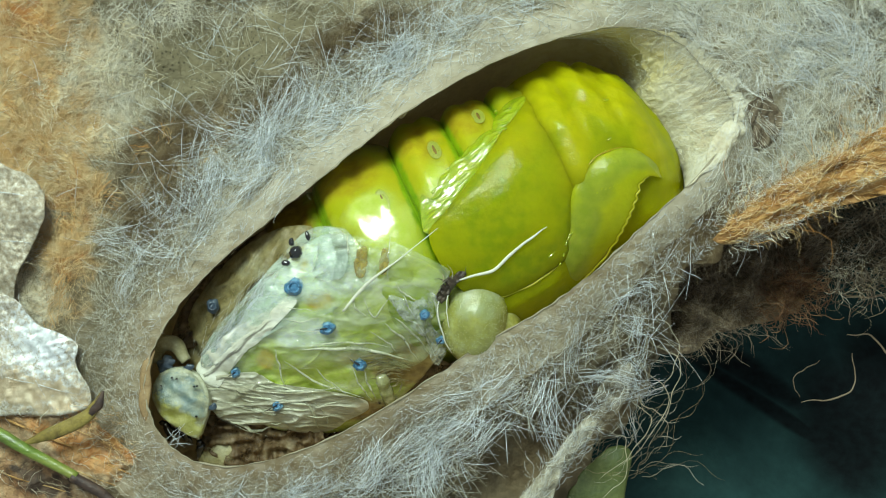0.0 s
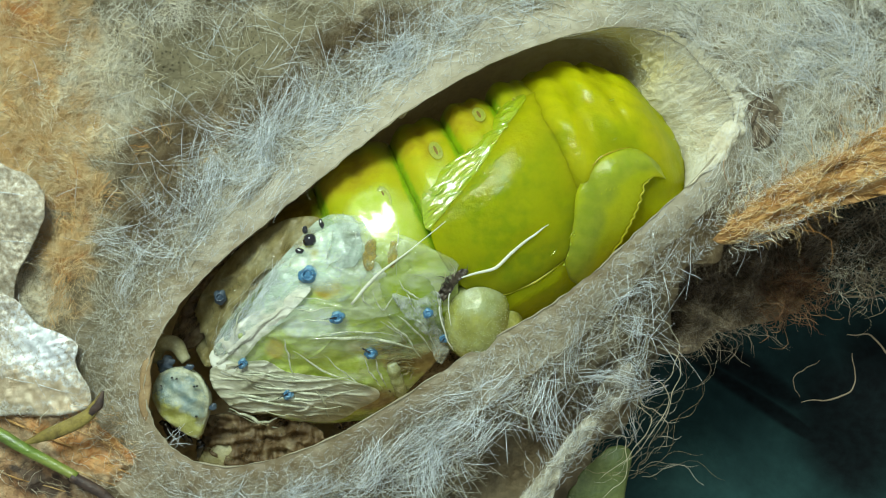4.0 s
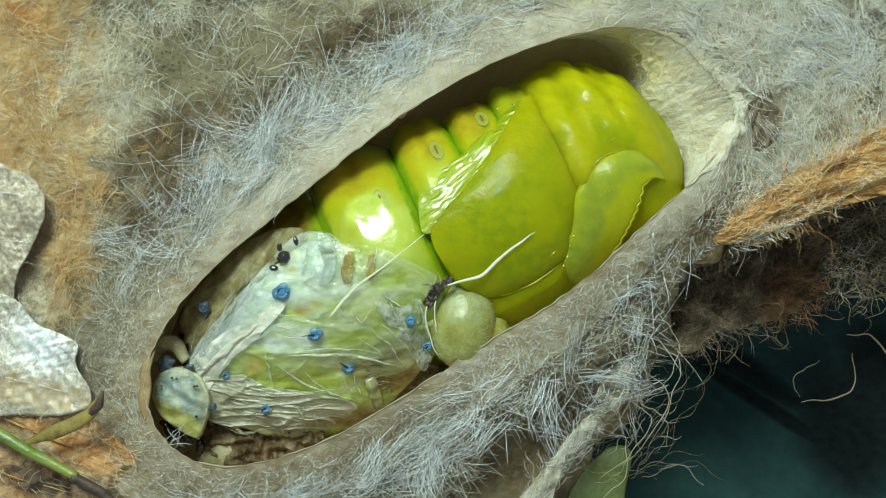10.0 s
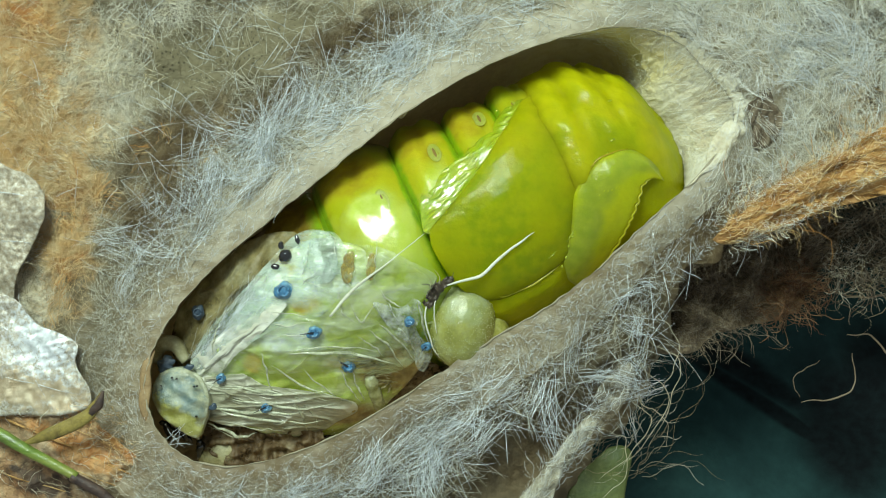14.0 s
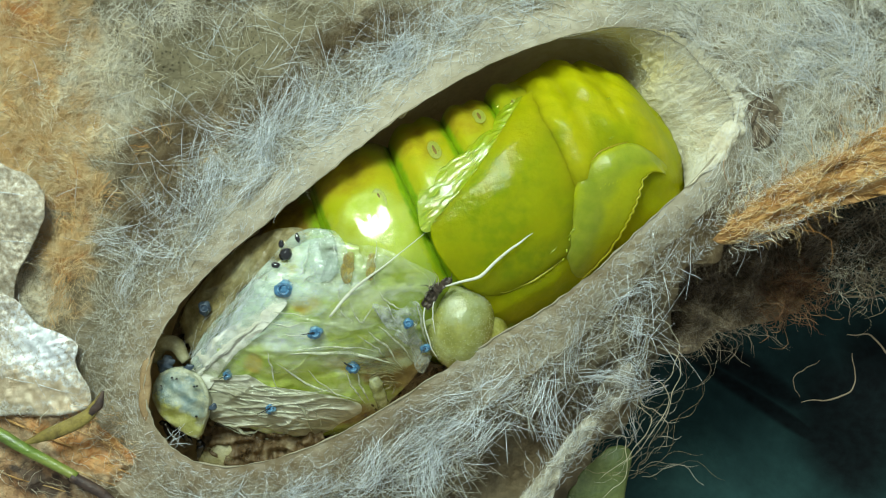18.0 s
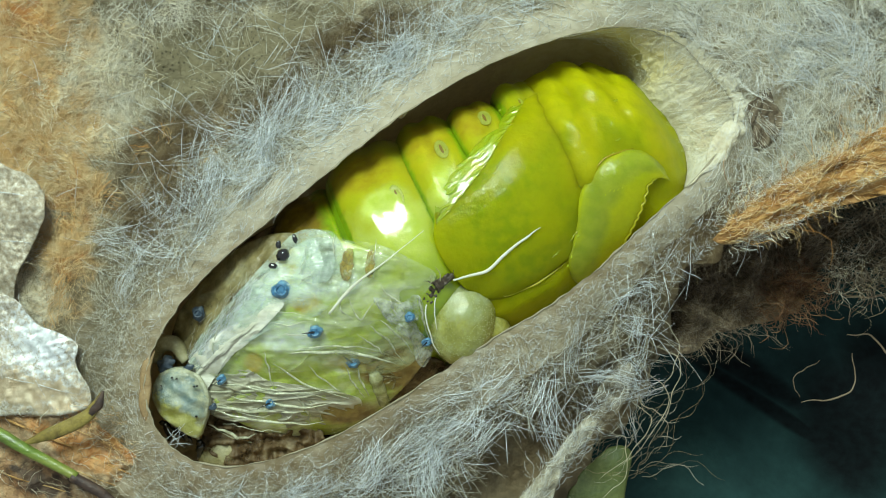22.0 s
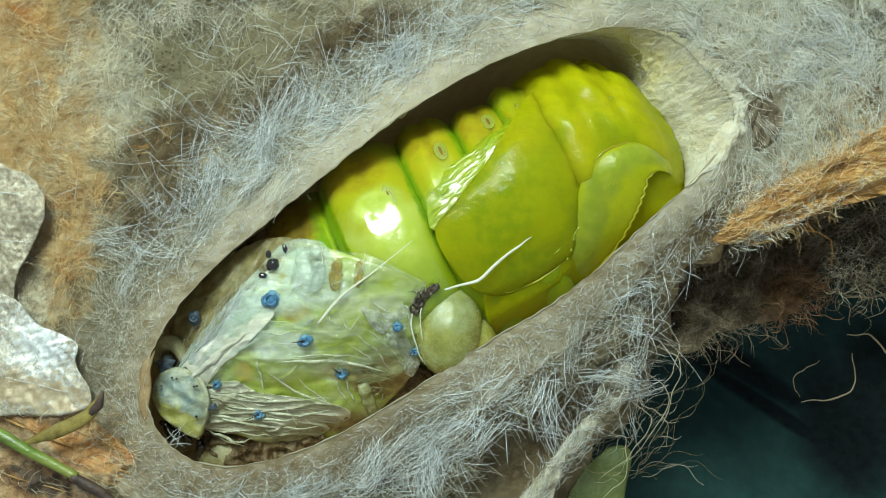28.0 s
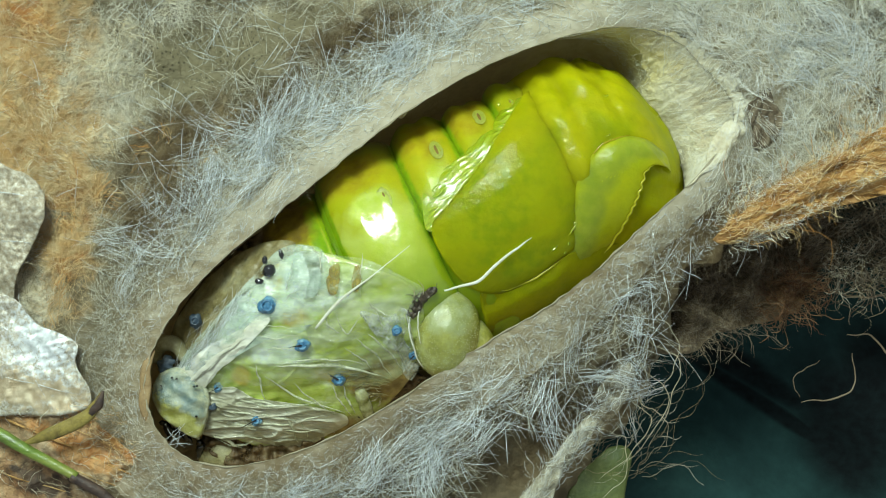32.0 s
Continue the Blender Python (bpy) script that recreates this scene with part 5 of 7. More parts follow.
        z = np.maximum(wing_top(pts[:, 0], pts[:, 1]) + 0.2, front_top(pts[:, 0], pts[:, 1]) + 0.12)
        moves(part("wet_crease", tube(np.c_[pts, z].tolist(), [w * 0.3, w, w * 0.3], 8, 0.8, 16, 0.05, i), WET, pupa), "wing" if i < 3 else "head")
    rg = random.Random(23)
    for i, (x, y) in enumerate([(9.0, 0.37), (8.84, -0.45), (8.59, -1.1), (9.25, 1.06), (11.79, 7.08), (12.36, 7.16), (11.29, 6.79), (9.66, 4.54), (4.75, 0.86), (3.93, 10.27), (4.95, 10.48)]):
        z = max(float(wing_top(np.array([x]), np.array([y]))[0]), float(front_top(np.array([x]), np.array([y]))[0])) + 0.22
        moves(part("wet_bead", blob((x, y, z), (0.13, 0.07, 0.06), rg.uniform(20, 80), 0.2, 0.3, i, 12, 8), WET, pupa), "feeler" if i < 7 else "wing")
    # antenna case: a curved flat case with a thin toothed free edge, sinking into the head
    left = [(9.96, -2.7), (9.13, -2.04), (8.79, -0.7), (9.09, 0.76), (9.38, 2.21), (9.46, 3.67), (9.79, 4.71), (10.59, 5.96), (11.63, 6.88), (13.09, 7.3), (14.75, 7.13), (16.29, 6.3)]
    right = [(10.09, -2.7), (10.96, -1.74), (11.92, -0.41), (12.54, 0.76), (13.17, 2.21), (13.67, 3.67), (13.88, 4.59), (14.38, 5.17), (15.04, 5.46), (15.71, 5.42), (16.21, 5.34), (16.71, 5.0)]
    def feeler_top(x, y):
        return np.maximum(body_top(x, y), front_top(x, y)) + np.interp(along(x, y)[0], [0.9, 1.0, 1.06], [0.80, 1.10, 1.15])
    n, m = 150, 15
    one, two = open_curve(left, n), open_curve(right, n)
    way, across = np.linspace(0, 1, n)[:, None], np.linspace(0, 1, m)[None]
    teeth = np.abs(np.sin(way * 62 + 2 * np.sin(way * 17))) ** 2 * np.clip((0.68 - way) / 0.1, 0, 1)
    rows_ = one[:, None] + (two - one)[:, None] * (across * (1.12 + 0.045 * teeth * across ** 6) - 0.04)[..., None]
    x, y = rows_[..., 0], rows_[..., 1]
    sink = np.interp(way, [0, 0.04, 0.62, 0.85, 1.0], [-0.1, 0.0, 0.02, -0.22, -0.95])
    z = feeler_top(x.ravel(), y.ravel()).reshape(n, m) + sink - 0.45 * (1 - across) ** 4 + 0.10 * np.sin(np.clip(across * 1.25, 0, 1) * 3.1416) * np.clip(way * 8, 0, 1) - 0.10 * across ** 3 + 0.025 * wob(x * 2, y, 1.2, 91)
    thick = 0.9 - 0.78 * across ** 4 + 0 * way
    v = np.vstack([np.stack([x, y, z], -1).reshape(-1, 3), np.stack([x, y, z - thick], -1).reshape(-1, 3)])
    f, h = [], n * m
    for i in range(n - 1):
        for j in range(m - 1):
            k = i * m + j
            f += [[k, k + 1, k + m + 1, k + m], [h + k, h + k + m, h + k + m + 1, h + k + 1]]
        f += [[i * m, i * m + m, h + i * m + m, h + i * m], [i * m + m - 1, h + i * m + m - 1, h + i * m + 2 * m - 1, i * m + 2 * m - 1]]
    for j in range(m - 1):
        k = (n - 1) * m + j
        f += [[j, h + j, h + j + 1, j + 1], [k, k + 1, h + k + 1, h + k]]
    moves(part("antenna_case", (v, f), FEELER, pupa, "dull green antenna case with a thin toothed yellow edge", pivot=(0, 0, 0)), "feeler")
    trim_ = [(float(x[i, -1]), float(y[i, -1]), float(z[i, -1]) + 0.02) for i in range(0, 104, 2)]
    moves(part("antenna_edge", tube(trim_, [0.09, 0.09, 0.08, 0.07, 0.02], 6, 0.7, 120, 0.02, 3), FEELER_EDGE, pupa, "bright yellow toothed edge of the antenna case", pivot=(0, 0, 0)), "feeler")
    for i, (x, y) in enumerate([(11.46, 4.34), (11.75, 4.34), (12.04, 4.42), (12.33, 4.55), (12.59, 4.67), (11.13, 4.05)]):
        z = float(feeler_top(np.array([x]), np.array([y]))[0]) + 0.14
        moves(part("antenna_joint", blob((x, y, z), (0.10, 0.035, 0.02), 60 + 6 * math.sin(i * 2.3), n=10, m=6), FEELER, pupa), "feeler")
    crease = [(x, y, float(front_top(x, y)) + 0.55) for x, y in [(10.5, 6.09), (11.13, 6.71), (12.04, 7.13), (13.29, 7.5)]]
    moves(part("antenna_crease", tube(crease, [0.03, 0.06, 0.05, 0.02], 8, 0.6, 18, 0.03, 4), AMBER, pupa, "amber crease at the antenna base"), "feeler")

    # wet pleats between wing and abdomen, running along the body
    def pleated(x, y):
        u, w = x * 0.82 + y * 0.573, -x * 0.573 + y * 0.82
        w = w + 0.30 * wob(u * 0.5, w, 3.0, 61)
        ridge = (0.5 + 0.5 * np.cos(w * 6.283 / 0.40 + 1.6 * wob(u, w * 1.5, 1.6, 60))) ** 2 * np.clip(0.5 + 0.9 * wob(u * 0.9, w * 2, 1.5, 62), 0, 1.4)
        return np.maximum(body_top(x, y), 12.5) + 0.16 + 0.12 * ridge + 0.03 * wob(u * 0.5, w * 1.4, 0.7, 64)
    for outline, track in (([(-1.34, 1.21), (-1.63, 2.88), (-1.42, 4.30), (0.25, 5.97), (2.00, 7.14), (3.26, 7.47), (3.01, 6.06), (1.84, 4.30), (0.58, 2.71), (-0.33, 1.38)], "abdomen_d"),
                           ([(1.42, 5.89), (1.59, 7.22), (2.76, 8.39), (4.22, 9.02), (4.72, 8.39), (3.42, 6.51), (2.34, 5.39)], "abdomen_c"),
                           ([(3.68, 8.41), (3.85, 9.75), (4.85, 11.01), (6.03, 11.55), (6.11, 10.84), (5.44, 9.58), (4.52, 8.20)], "abdomen_b")):
        moves(part("wet_membrane", patch(outline, pleated, 0.5, 0.38, 44, 200, 0.03, 8, 2.5), WET, pupa, "glistening pleated membrane"), track)


build_pupa()

# ---- the old caterpillar skin ----
SKIN_A, SKIN_B = np.array((-20.38, -11.75, 12.00)), np.array((-1.09, -2.68, 12.00))


def skin_top(x, y):
    """Upper surface of the heap of shed skin round the tail."""
    d = SKIN_B[:2] - SKIN_A[:2]
    long = np.linalg.norm(d)
    d = d / long
    dx, dy = x - SKIN_A[0], y - SKIN_A[1]
    s = (dx * d[0] + dy * d[1]) / long
    q = -dx * d[1] + dy * d[0]
    r = np.interp(s, [-0.25, -0.1, 0.1, 0.35, 0.6, 0.85, 1.1], [2.5, 3.6, 5.6, 7.4, 8.4, 8.7, 8.6])
    old = 11.2 + np.sqrt(np.maximum(r * r - (q * 0.98) ** 2, 0.5)) * 0.98
    return np.maximum(old, np.where(s > 0.15, body_top(x, y) + 0.55, 0))


def creased(lift, amount=0.12, along=27.0, seed=1, size=0.9):
    """Skin surface with long creases running at an angle (degrees)."""
    a = radians(along)

    def height(x, y):
        u, w = x * math.cos(a) + y * math.sin(a), -x * math.sin(a) + y * math.cos(a)
        r1 = 1 - np.minimum(1, np.abs(wob(u * 0.25, w, size * 2.2, seed)) * 1.3)
        r2 = 1 - np.minimum(1, np.abs(wob(u * 0.4, w, size, seed + 1)) * 1.3)
        return skin_top(x, y) + lift + amount * (1.6 * r1 ** 3 + 0.7 * r2 ** 3) * (0.6 + 0.4 * wob(x, y, 3.0, seed + 2)) + 0.05 * wob(x, y, 1.5, seed + 4)
    return height


def skin_z(p, lift=0.0):
    return float(skin_top(np.array([p[0]]), np.array([p[1]]))[0]) + lift


def lying(flat_pts, lift):
    return [(x, y, skin_z((x, y), lift)) for x, y in flat_pts]


def tubercle(parent, p, r, dark=False, spikes=2, seed=0, lift=0.25):
    z = skin_z(p, lift)
    rr = random.Random(seed)
    cup = blob((*p, z), (r, r * 0.85, r * 0.62), rr.uniform(0, 90), 0.20, r * 1.1, seed, 22, 12)
    rim = tube([(p[0] + r * 0.55 * math.cos(a), p[1] + r * 0.5 * math.sin(a), z + r * 0.62) for a in (0, 1.05, 2.1, 3.14, 4.2, 5.2, 6.1)], [r * 0.14] * 3, 6, 1, 22)
    shapes = [(cup, 0), (rim, 1)]
    for k in range(spikes):
        a = rr.uniform(2.4, 4.0)
        l = r * rr.uniform(1.3, 2.6)
        shapes.append((tube([(*p, z + r * 0.5), (p[0] + l * 0.5 * math.cos(a), p[1] + l * 0.5 * math.sin(a), z + r * 1.0), (p[0] + l * math.cos(a), p[1] + l * math.sin(a), z + r * 0.9)],
                            [r * 0.16, r * 0.1, r * 0.03], 5, 1, 8), 2))
    part("tubercle", joined(*shapes), [NAVY if dark else BLUE, NAVY if dark else BLUE, BLACK], parent, "dark blue wart" if dark else "blue wart with black bristles")


def build_skin():
    skin = thing("shed_skin", (SKIN_A + SKIN_B) / 2 + np.array([0, 0, -9.0]), "crumpled translucent caterpillar skin slipping off the pupa", "shed skin")
    moves(part("skin_bag", patch([(-8.43, 1.10), (-3.98, 0.04), (-0.17, -1.65), (0.4, -5.2), (-0.4, -8.1), (-2.8, -11.1), (-6.0, -14.1), (-11.18, -14.3), (-14.57, -13.17), (-16.27, -11.65), (-16.78, -9.62), (-15.76, -6.74), (-14.15, -3.98), (-11.61, -1.02)], creased(-0.15, 0.20, 20, 51, 1.9), 0.3, 0.0, 40, 200, 0.05, 19),
               FLESH, skin, "mottled yellow-green body of the skin", pivot=(0, 0, 0)), "middle")
    back = moves(part("back_skin", patch([(-8.17, 1.64), (-6.70, 1.10), (-5.98, -1.22), (-7.75, -4.38), (-11.12, -5.43), (-14.91, -7.54), (-18.20, -9.02), (-18.03, -7.54), (-16.52, -5.52), (-14.49, -3.41), (-12.18, -0.88), (-10.07, 1.31)],
                      creased(0.25, 0.10, 42, 3, 1.3), 0.05, 0.12, 44, 220, 0.05, 11), MILKY, skin, "milky back skin"), "back")
    collar = moves(part("collar_skin", patch([(-8.21, 1.47), (-6.03, 0.88), (-3.31, 0.38), (-0.59, -0.88), (0.46, -1.72), (-0.59, -3.31), (-3.52, -4.99), (-7.29, -5.61), (-8.13, -3.31), (-7.71, -0.80)],
                        creased(0.22, 0.10, 60, 7, 1.3), 0.05, 0.1, 40, 220, 0.07, 12), GREENISH, skin, "thin clear collar skin"), "collar")
    middle = moves(part("side_skin", patch([(-16.18, -7.75), (-11.12, -5.01), (-6.07, -4.17), (-1.43, -5.01), (-0.80, -7.54), (-3.12, -9.02), (-7.75, -8.81), (-12.81, -9.02), (-17.02, -9.56)], creased(0.18, 0.14, -12, 13, 1.1), 0.05, 0.1, 40, 220, 0.07, 13),
                        GREENISH, skin, "greenish side skin"), "middle")
    low = moves(part("belly_skin", patch([(-18.49, -10.01), (-16.36, -9.5), (-14.2, -9.2), (-12.4, -10.1), (-9.5, -10.5), (-6.4, -11.2), (-5.7, -12.2), (-7.3, -13.2), (-8.9, -14.2), (-11.25, -14.1), (-13.37, -13.5), (-15.1, -13.5), (-17.0, -12.95), (-18.27, -11.54)], creased(0.22, 0.27, -5, 17, 0.85), 0.05, 0.0, 40, 220, 0.08, 14),
                     PLEAT, skin, "pleated belly skin"), "low")
    upper = moves(part("flank_skin", patch([(-19.33, -9.00), (-19.89, -6.42), (-18.34, -3.19), (-15.46, -0.17), (-12.23, 1.55), (-9.65, 1.55), (-10.51, -0.39), (-13.52, -2.97), (-16.10, -5.77), (-18.04, -9.43)], creased(-0.45, 0.34, 40, 23, 1.1), 0.08, 0.0, 18, 130, 0.05, 15),
                       AGED, skin, "brownish translucent flank skin"), "tailskin")
    # fans of long creases that run from the tail end forwards
    r = random.Random(12)
    for i in range(10):
        t = i / 9
        a = np.array((-17.98, -9.84)) * (1 - t) + np.array((-17.18, -12.96)) * t + np.array([r.uniform(-0.5, 0.6), r.uniform(-0.3, 0.3)])
        b = np.array((-6.0, -9.9)) * (1 - t) + np.array((-9.65, -14.38)) * t + np.array([r.uniform(-4.0, 0.6), r.uniform(-0.7, 0.7)])
        a = a + (b - a) * max(0.0, r.uniform(-0.5, 0.5))
        sag = np.array([0.1, r.uniform(-0.9, 0.4)])
        flat = [a, a + (b - a) * 0.33 + sag * 0.6, a + (b - a) * 0.66 + sag, b]
        w = r.choice((0.03, 0.04, 0.06, 0.08, 0.10))
        fold = tube(lying(flat, 0.28), [w * 0.2, w, w * 1.4, w * 0.8, w * 0.1], 6, r.uniform(0.3, 0.7), 30, 0.12, i)
        moves(part("skin_fold", fold, CREASE, skin), "crease" if t < 0.6 else "tailskin")
    # single creases of the thin skin, each along its own run
    for i, (flat, w, track) in enumerate((
            ([(-6.87, 1.28), (-6.91, -0.37), (-7.12, -2.03)], 0.05, "collar"), ([(-5.92, 0.46), (-6.29, -0.79), (-5.96, -2.03), (-5.34, -2.65)], 0.05, "collar"), ([(-3.81, 0.95), (-3.93, -0.79), (-3.97, -2.44)], 0.045, "collar"),
            ([(-6.58, -2.44), (-6.37, -4.1), (-5.46, -5.01)], 0.05, "collar"), ([(-5.75, -3.27), (-5.34, -4.51), (-4.93, -4.93), (-4.3, -4.1), (-3.89, -3.48)], 0.05, "collar"), ([(-3.48, -2.44), (-2.65, -3.35), (-1.61, -3.77)], 0.06, "front"),
            ([(-9.6, -2.44), (-8.65, -1.7), (-7.7, -1.2)], 0.05, "back"), ([(-8.94, 0.54), (-9.15, -0.79), (-9.56, -1.82)], 0.06, "back"), ([(-8.65, 1.61), (-7.62, 1.37), (-6.95, 0.95)], 0.05, "back"), ([(-7.37, -2.11), (-8.44, -2.32), (-9.44, -1.95)], 0.04, "back"),
            ([(-3.48, -5.01), (-2.23, -6.17), (-0.91, -7.91)], 0.07, "front"), ([(-4.3, -5.42), (-2.98, -6.58), (-1.9, -8.32)], 0.07, "front"), ([(-5.34, -5.96), (-3.97, -6.99), (-3.39, -7.74)], 0.05, "middle"), ([(-2.65, -4.93), (-1.41, -6.17), (-0.58, -8.24)], 0.06, "front"),
            ([(-12.38, -7.41), (-12.17, -8.65), (-11.84, -10.51)], 0.06, "crease"), ([(-11.75, -8.24), (-10.1, -9.56), (-8.65, -10.31), (-5.96, -11.22)], 0.07, "crease"), ([(-9.48, -8.86), (-8.03, -10.31), (-5.96, -11.88)], 0.05, "low"), ([(-6.79, -8.86), (-6.17, -10.31), (-5.34, -11.55)], 0.06, "low"),
            ([(-5.96, -8.86), (-5.55, -10.31), (-5.05, -11.34)], 0.07, "low"), ([(-10.31, -7.41), (-7.62, -7.28), (-5.13, -7.49), (-2.57, -8.32)], 0.12, "middle"), ([(-9.89, -7.08), (-6.79, -6.83), (-3.89, -7.2)], 0.06, "middle"), ([(-11.75, -1.41), (-12.58, -2.44), (-13.62, -2.77)], 0.06, "back"),
            ([(-15.27, -4.93), (-15.89, -6.17), (-16.1, -7.41)], 0.06, "tailskin"), ([(-12.58, -4.1), (-10.93, -4.3), (-9.06, -4.51)], 0.035, "middle"), ([(-12.17, -4.93), (-10.51, -5.26), (-8.44, -4.93)], 0.035, "middle"), ([(-11.34, -6.17), (-10.1, -5.96), (-8.03, -6.25)], 0.035, "middle"),
            ([(-10.93, -10.72), (-9.89, -12.38), (-9.68, -13.82)], 0.09, "low"), ([(-10.43, -10.93), (-9.06, -12.38), (-8.86, -13.62)], 0.07, "low"), ([(-2.86, -3.27), (-2.57, -4.1), (-2.03, -5.01)], 0.05, "front"), ([(-0.66, -3.27), (-0.37, -4.93), (0.04, -6.58)], 0.09, "front"))):
        moves(part("skin_fold", tube(lying(flat, 0.32), [w * 0.2, w, w * 1.2, w * 0.8, w * 0.2], 6, 0.6, 28, 0.07, 60 + i), CREASE, skin), track)
    # mint panel beside the black warts
    moves(part("skin_panel", patch([(-8.65, 1.61), (-7.37, 1.28), (-6.87, -0.17), (-7.16, -1.95), (-8.53, -2.28), (-9.44, -1.78), (-9.11, 0.21)], creased(0.34, 0.06, 80, 44, 1.2), 0.04, 0.12, 20, 120, 0.05, 45), MILKY, skin, "smooth mint panel of skin"), "back")
    leg = [(-4.67, -9.46), (-4.42, -10.38), (-4.17, -11.29), (-3.92, -12.25)]
    moves(part("thoracic_leg", tube([(x, y, skin_z((x, y), 0.25)) for x, y in leg], [0.36, 0.55, 0.46, 0.54, 0.46, 0.5, 0.38], 14, 0.9, 40, 0.02, 48), LEG, skin, "pale ringed leg"), "low")
    rb = random.Random(17)
    for i in range(16):
        t = i / 15
        a = np.array((-6.46, -8.24)) * (1 - t) + np.array((-3.89, -10.72)) * t + np.array([rb.uniform(-0.6, 0.6), rb.uniform(-0.4, 0.4)])
        b = np.array((-2.32, -8.65)) * (1 - t) + np.array((-2.86, -10.22)) * t + np.array([rb.uniform(-0.5, 0.2), rb.uniform(-0.3, 0.3)])
        bow = np.array([0.1, 0.5 * (1 - t)])
        moves(part("brown_crease", tube(lying([a, a + (b - a) * 0.5 + bow, b], 0.22), [0.02, 0.07, 0.05, 0.015], 6, 0.7, 18, 0.06, i), AGED, skin), "low")
    # white linings of the breathing tubes
    moves(part("trachea_lining", patch([(-18.8, -9.3), (-17.9, -7.8), (-15.3, -5.85), (-12.5, -4.3), (-11.2, -3.4), (-10.6, -3.9), (-12.75, -6.1), (-14.8, -7.9), (-16.2, -9.4), (-17.3, -10.6)], creased(0.32, 0.05, 38, 81, 1.0), 0.04, 0.04, 26, 180, 0.12, 21), CORD, skin,
               "broad white strap of cast lining"), "back")
    rw = np.random.RandomState(61)
    n, t = 420, np.linspace(0, 1, 6)
    a, b = np.array((-17.88, -8.65)), np.array((-11.55, -1.53))
    u, off = rw.uniform(-0.05, 0.75, n), rw.normal(0.15, 0.5, n)
    ang = math.atan2(b[1] - a[1], b[0] - a[0]) + rw.normal(0, 0.28, n)
    base = a + (b - a) * u[:, None] + off[:, None] * np.array([-0.74, 0.67])
    run = rw.uniform(0.7, 2.6, n)
    x, y = (base[:, i:i + 1] + (np.cos(ang) if i == 0 else np.sin(ang))[:, None] * run[:, None] * t + rw.normal(0, 0.03, (n, 6)) for i in (0, 1))
    moves(fibre_part("skin_wisp", strands(np.stack([x, y, skin_top(x, y) + 0.38], -1), rw.uniform(0.003, 0.011, n)), SILK, skin, "milky wisps of cast lining"), "back")
    rs = random.Random(8)
    for i in range(5):
        a, b = np.array((-18.20, -9.40)), np.array((-11.04, -3.83))
        n = np.array([0.61, 0.79]) * rs.uniform(-0.7, 0.7)
        t0, t1 = rs.uniform(0, 0.25), rs.uniform(0.6, 1.0)
        flat = [a + (b - a) * t + n * (1 - 0.55 * t) + np.array([rs.uniform(-0.1, 0.1), rs.uniform(-0.1, 0.1)]) for t in np.linspace(t0, t1, 5)]
        w = rs.uniform(0.06, 0.16)
        moves(part("trachea_lining", tube(lying(flat, 0.48 + 0.02 * i), [w * 0.5, w, w, w * 0.8, w * 0.1], 10, 0.2, 34, 0.07, 3 + i), CORD, skin, "white strap of cast lining"), "back")
    moves(part("trachea_lining", tube(lying([(-7.21, -4.48), (-6.03, -3.10), (-4.78, -1.93), (-2.68, -0.38), (-0.38, 1.51)], 0.55), [0.08, 0.13, 0.10, 0.04, 0.02], 8, 0.6, 24, 0.03, 4), CORD, skin, "thin white thread"), "collar")
    moves(part("trachea_lining", tube([(x, y, float(body_top(x, y)) + 1.1) for x, y in [(1.16, -2.20), (2.24, -1.95), (3.56, -1.53), (5.01, -0.29), (6.46, 0.87), (7.46, 1.62)]], [0.06, 0.09, 0.12, 0.11, 0.08, 0.02], 8, 0.6, 34, 0.05, 5), CORD, skin,
               "thin white thread"), "thread")
    # warts
    tubercle(back, (-10.76, -2.76), 0.74, False, 0, 1, 0.35)
    tubercle(upper, (-17.17, -4.26), 0.55, True, 0, 2)
    tubercle(middle, (-8.38, -5.75), 0.55, False, 1, 3)
    tubercle(low, (-6.17, -8.60), 0.52, False, 2, 4)
    tubercle(low, (-12.52, -11.80), 0.46, False, 1, 5)
    tubercle(upper, (-15.58, -9.25), 0.40, False, 1, 6)
    for x, y, a, b, turn in ((-10.70, -0.25, 0.50, 0.46, 20), (-11.46, -1.02, 0.34, 0.22, -15), (-11.10, 0.52, 0.20, 0.30, 10), (-9.86, 0.95, 0.18, 0.40, 15)):
        part("black_wart", blob((x, y, skin_z((x, y), 0.40)), (a, b, min(a, b) * 0.75), turn, 0.14, 0.5, int(a * 90), 20, 12), BLACK, back, "glossy black wart")
    # brown spots of the collar
    for (x, y), a, b in (((-5.89, -0.96), 0.46, 1.25), ((-4.22, -0.88), 0.34, 1.0)):
        part("brown_spot", blob((x, y, skin_z((x, y), 0.36)), (a, b, 0.04), -8, 0.12, 0.9, 5, 24, 10), SPOT, collar, "old brown spiracle")
    # front end: crumpled neck, head capsule and mouthparts
    neck = moves(part("neck_skin", patch([(-3.89, -3.35), (-2.03, -3.77), (-0.91, -3.06), (-0.33, -4.1), (-0.83, -5.42), (0.0, -6.58), (0.33, -7.49), (-0.33, -8.73), (-0.91, -8.24), (-1.24, -6.83), (-2.32, -5.67), (-3.31, -4.59)], creased(0.34, 0.30, 110, 31, 0.7), 0.05, 0.1, 26, 140, 0.10, 16), CLEAR, skin), "front")
    tubercle(neck, (-1.33, -4.79), 0.42, False, 0, 7, 0.7)
    tubercle(neck, (-0.12, -6.75), 0.40, False, 1, 8, 0.7)
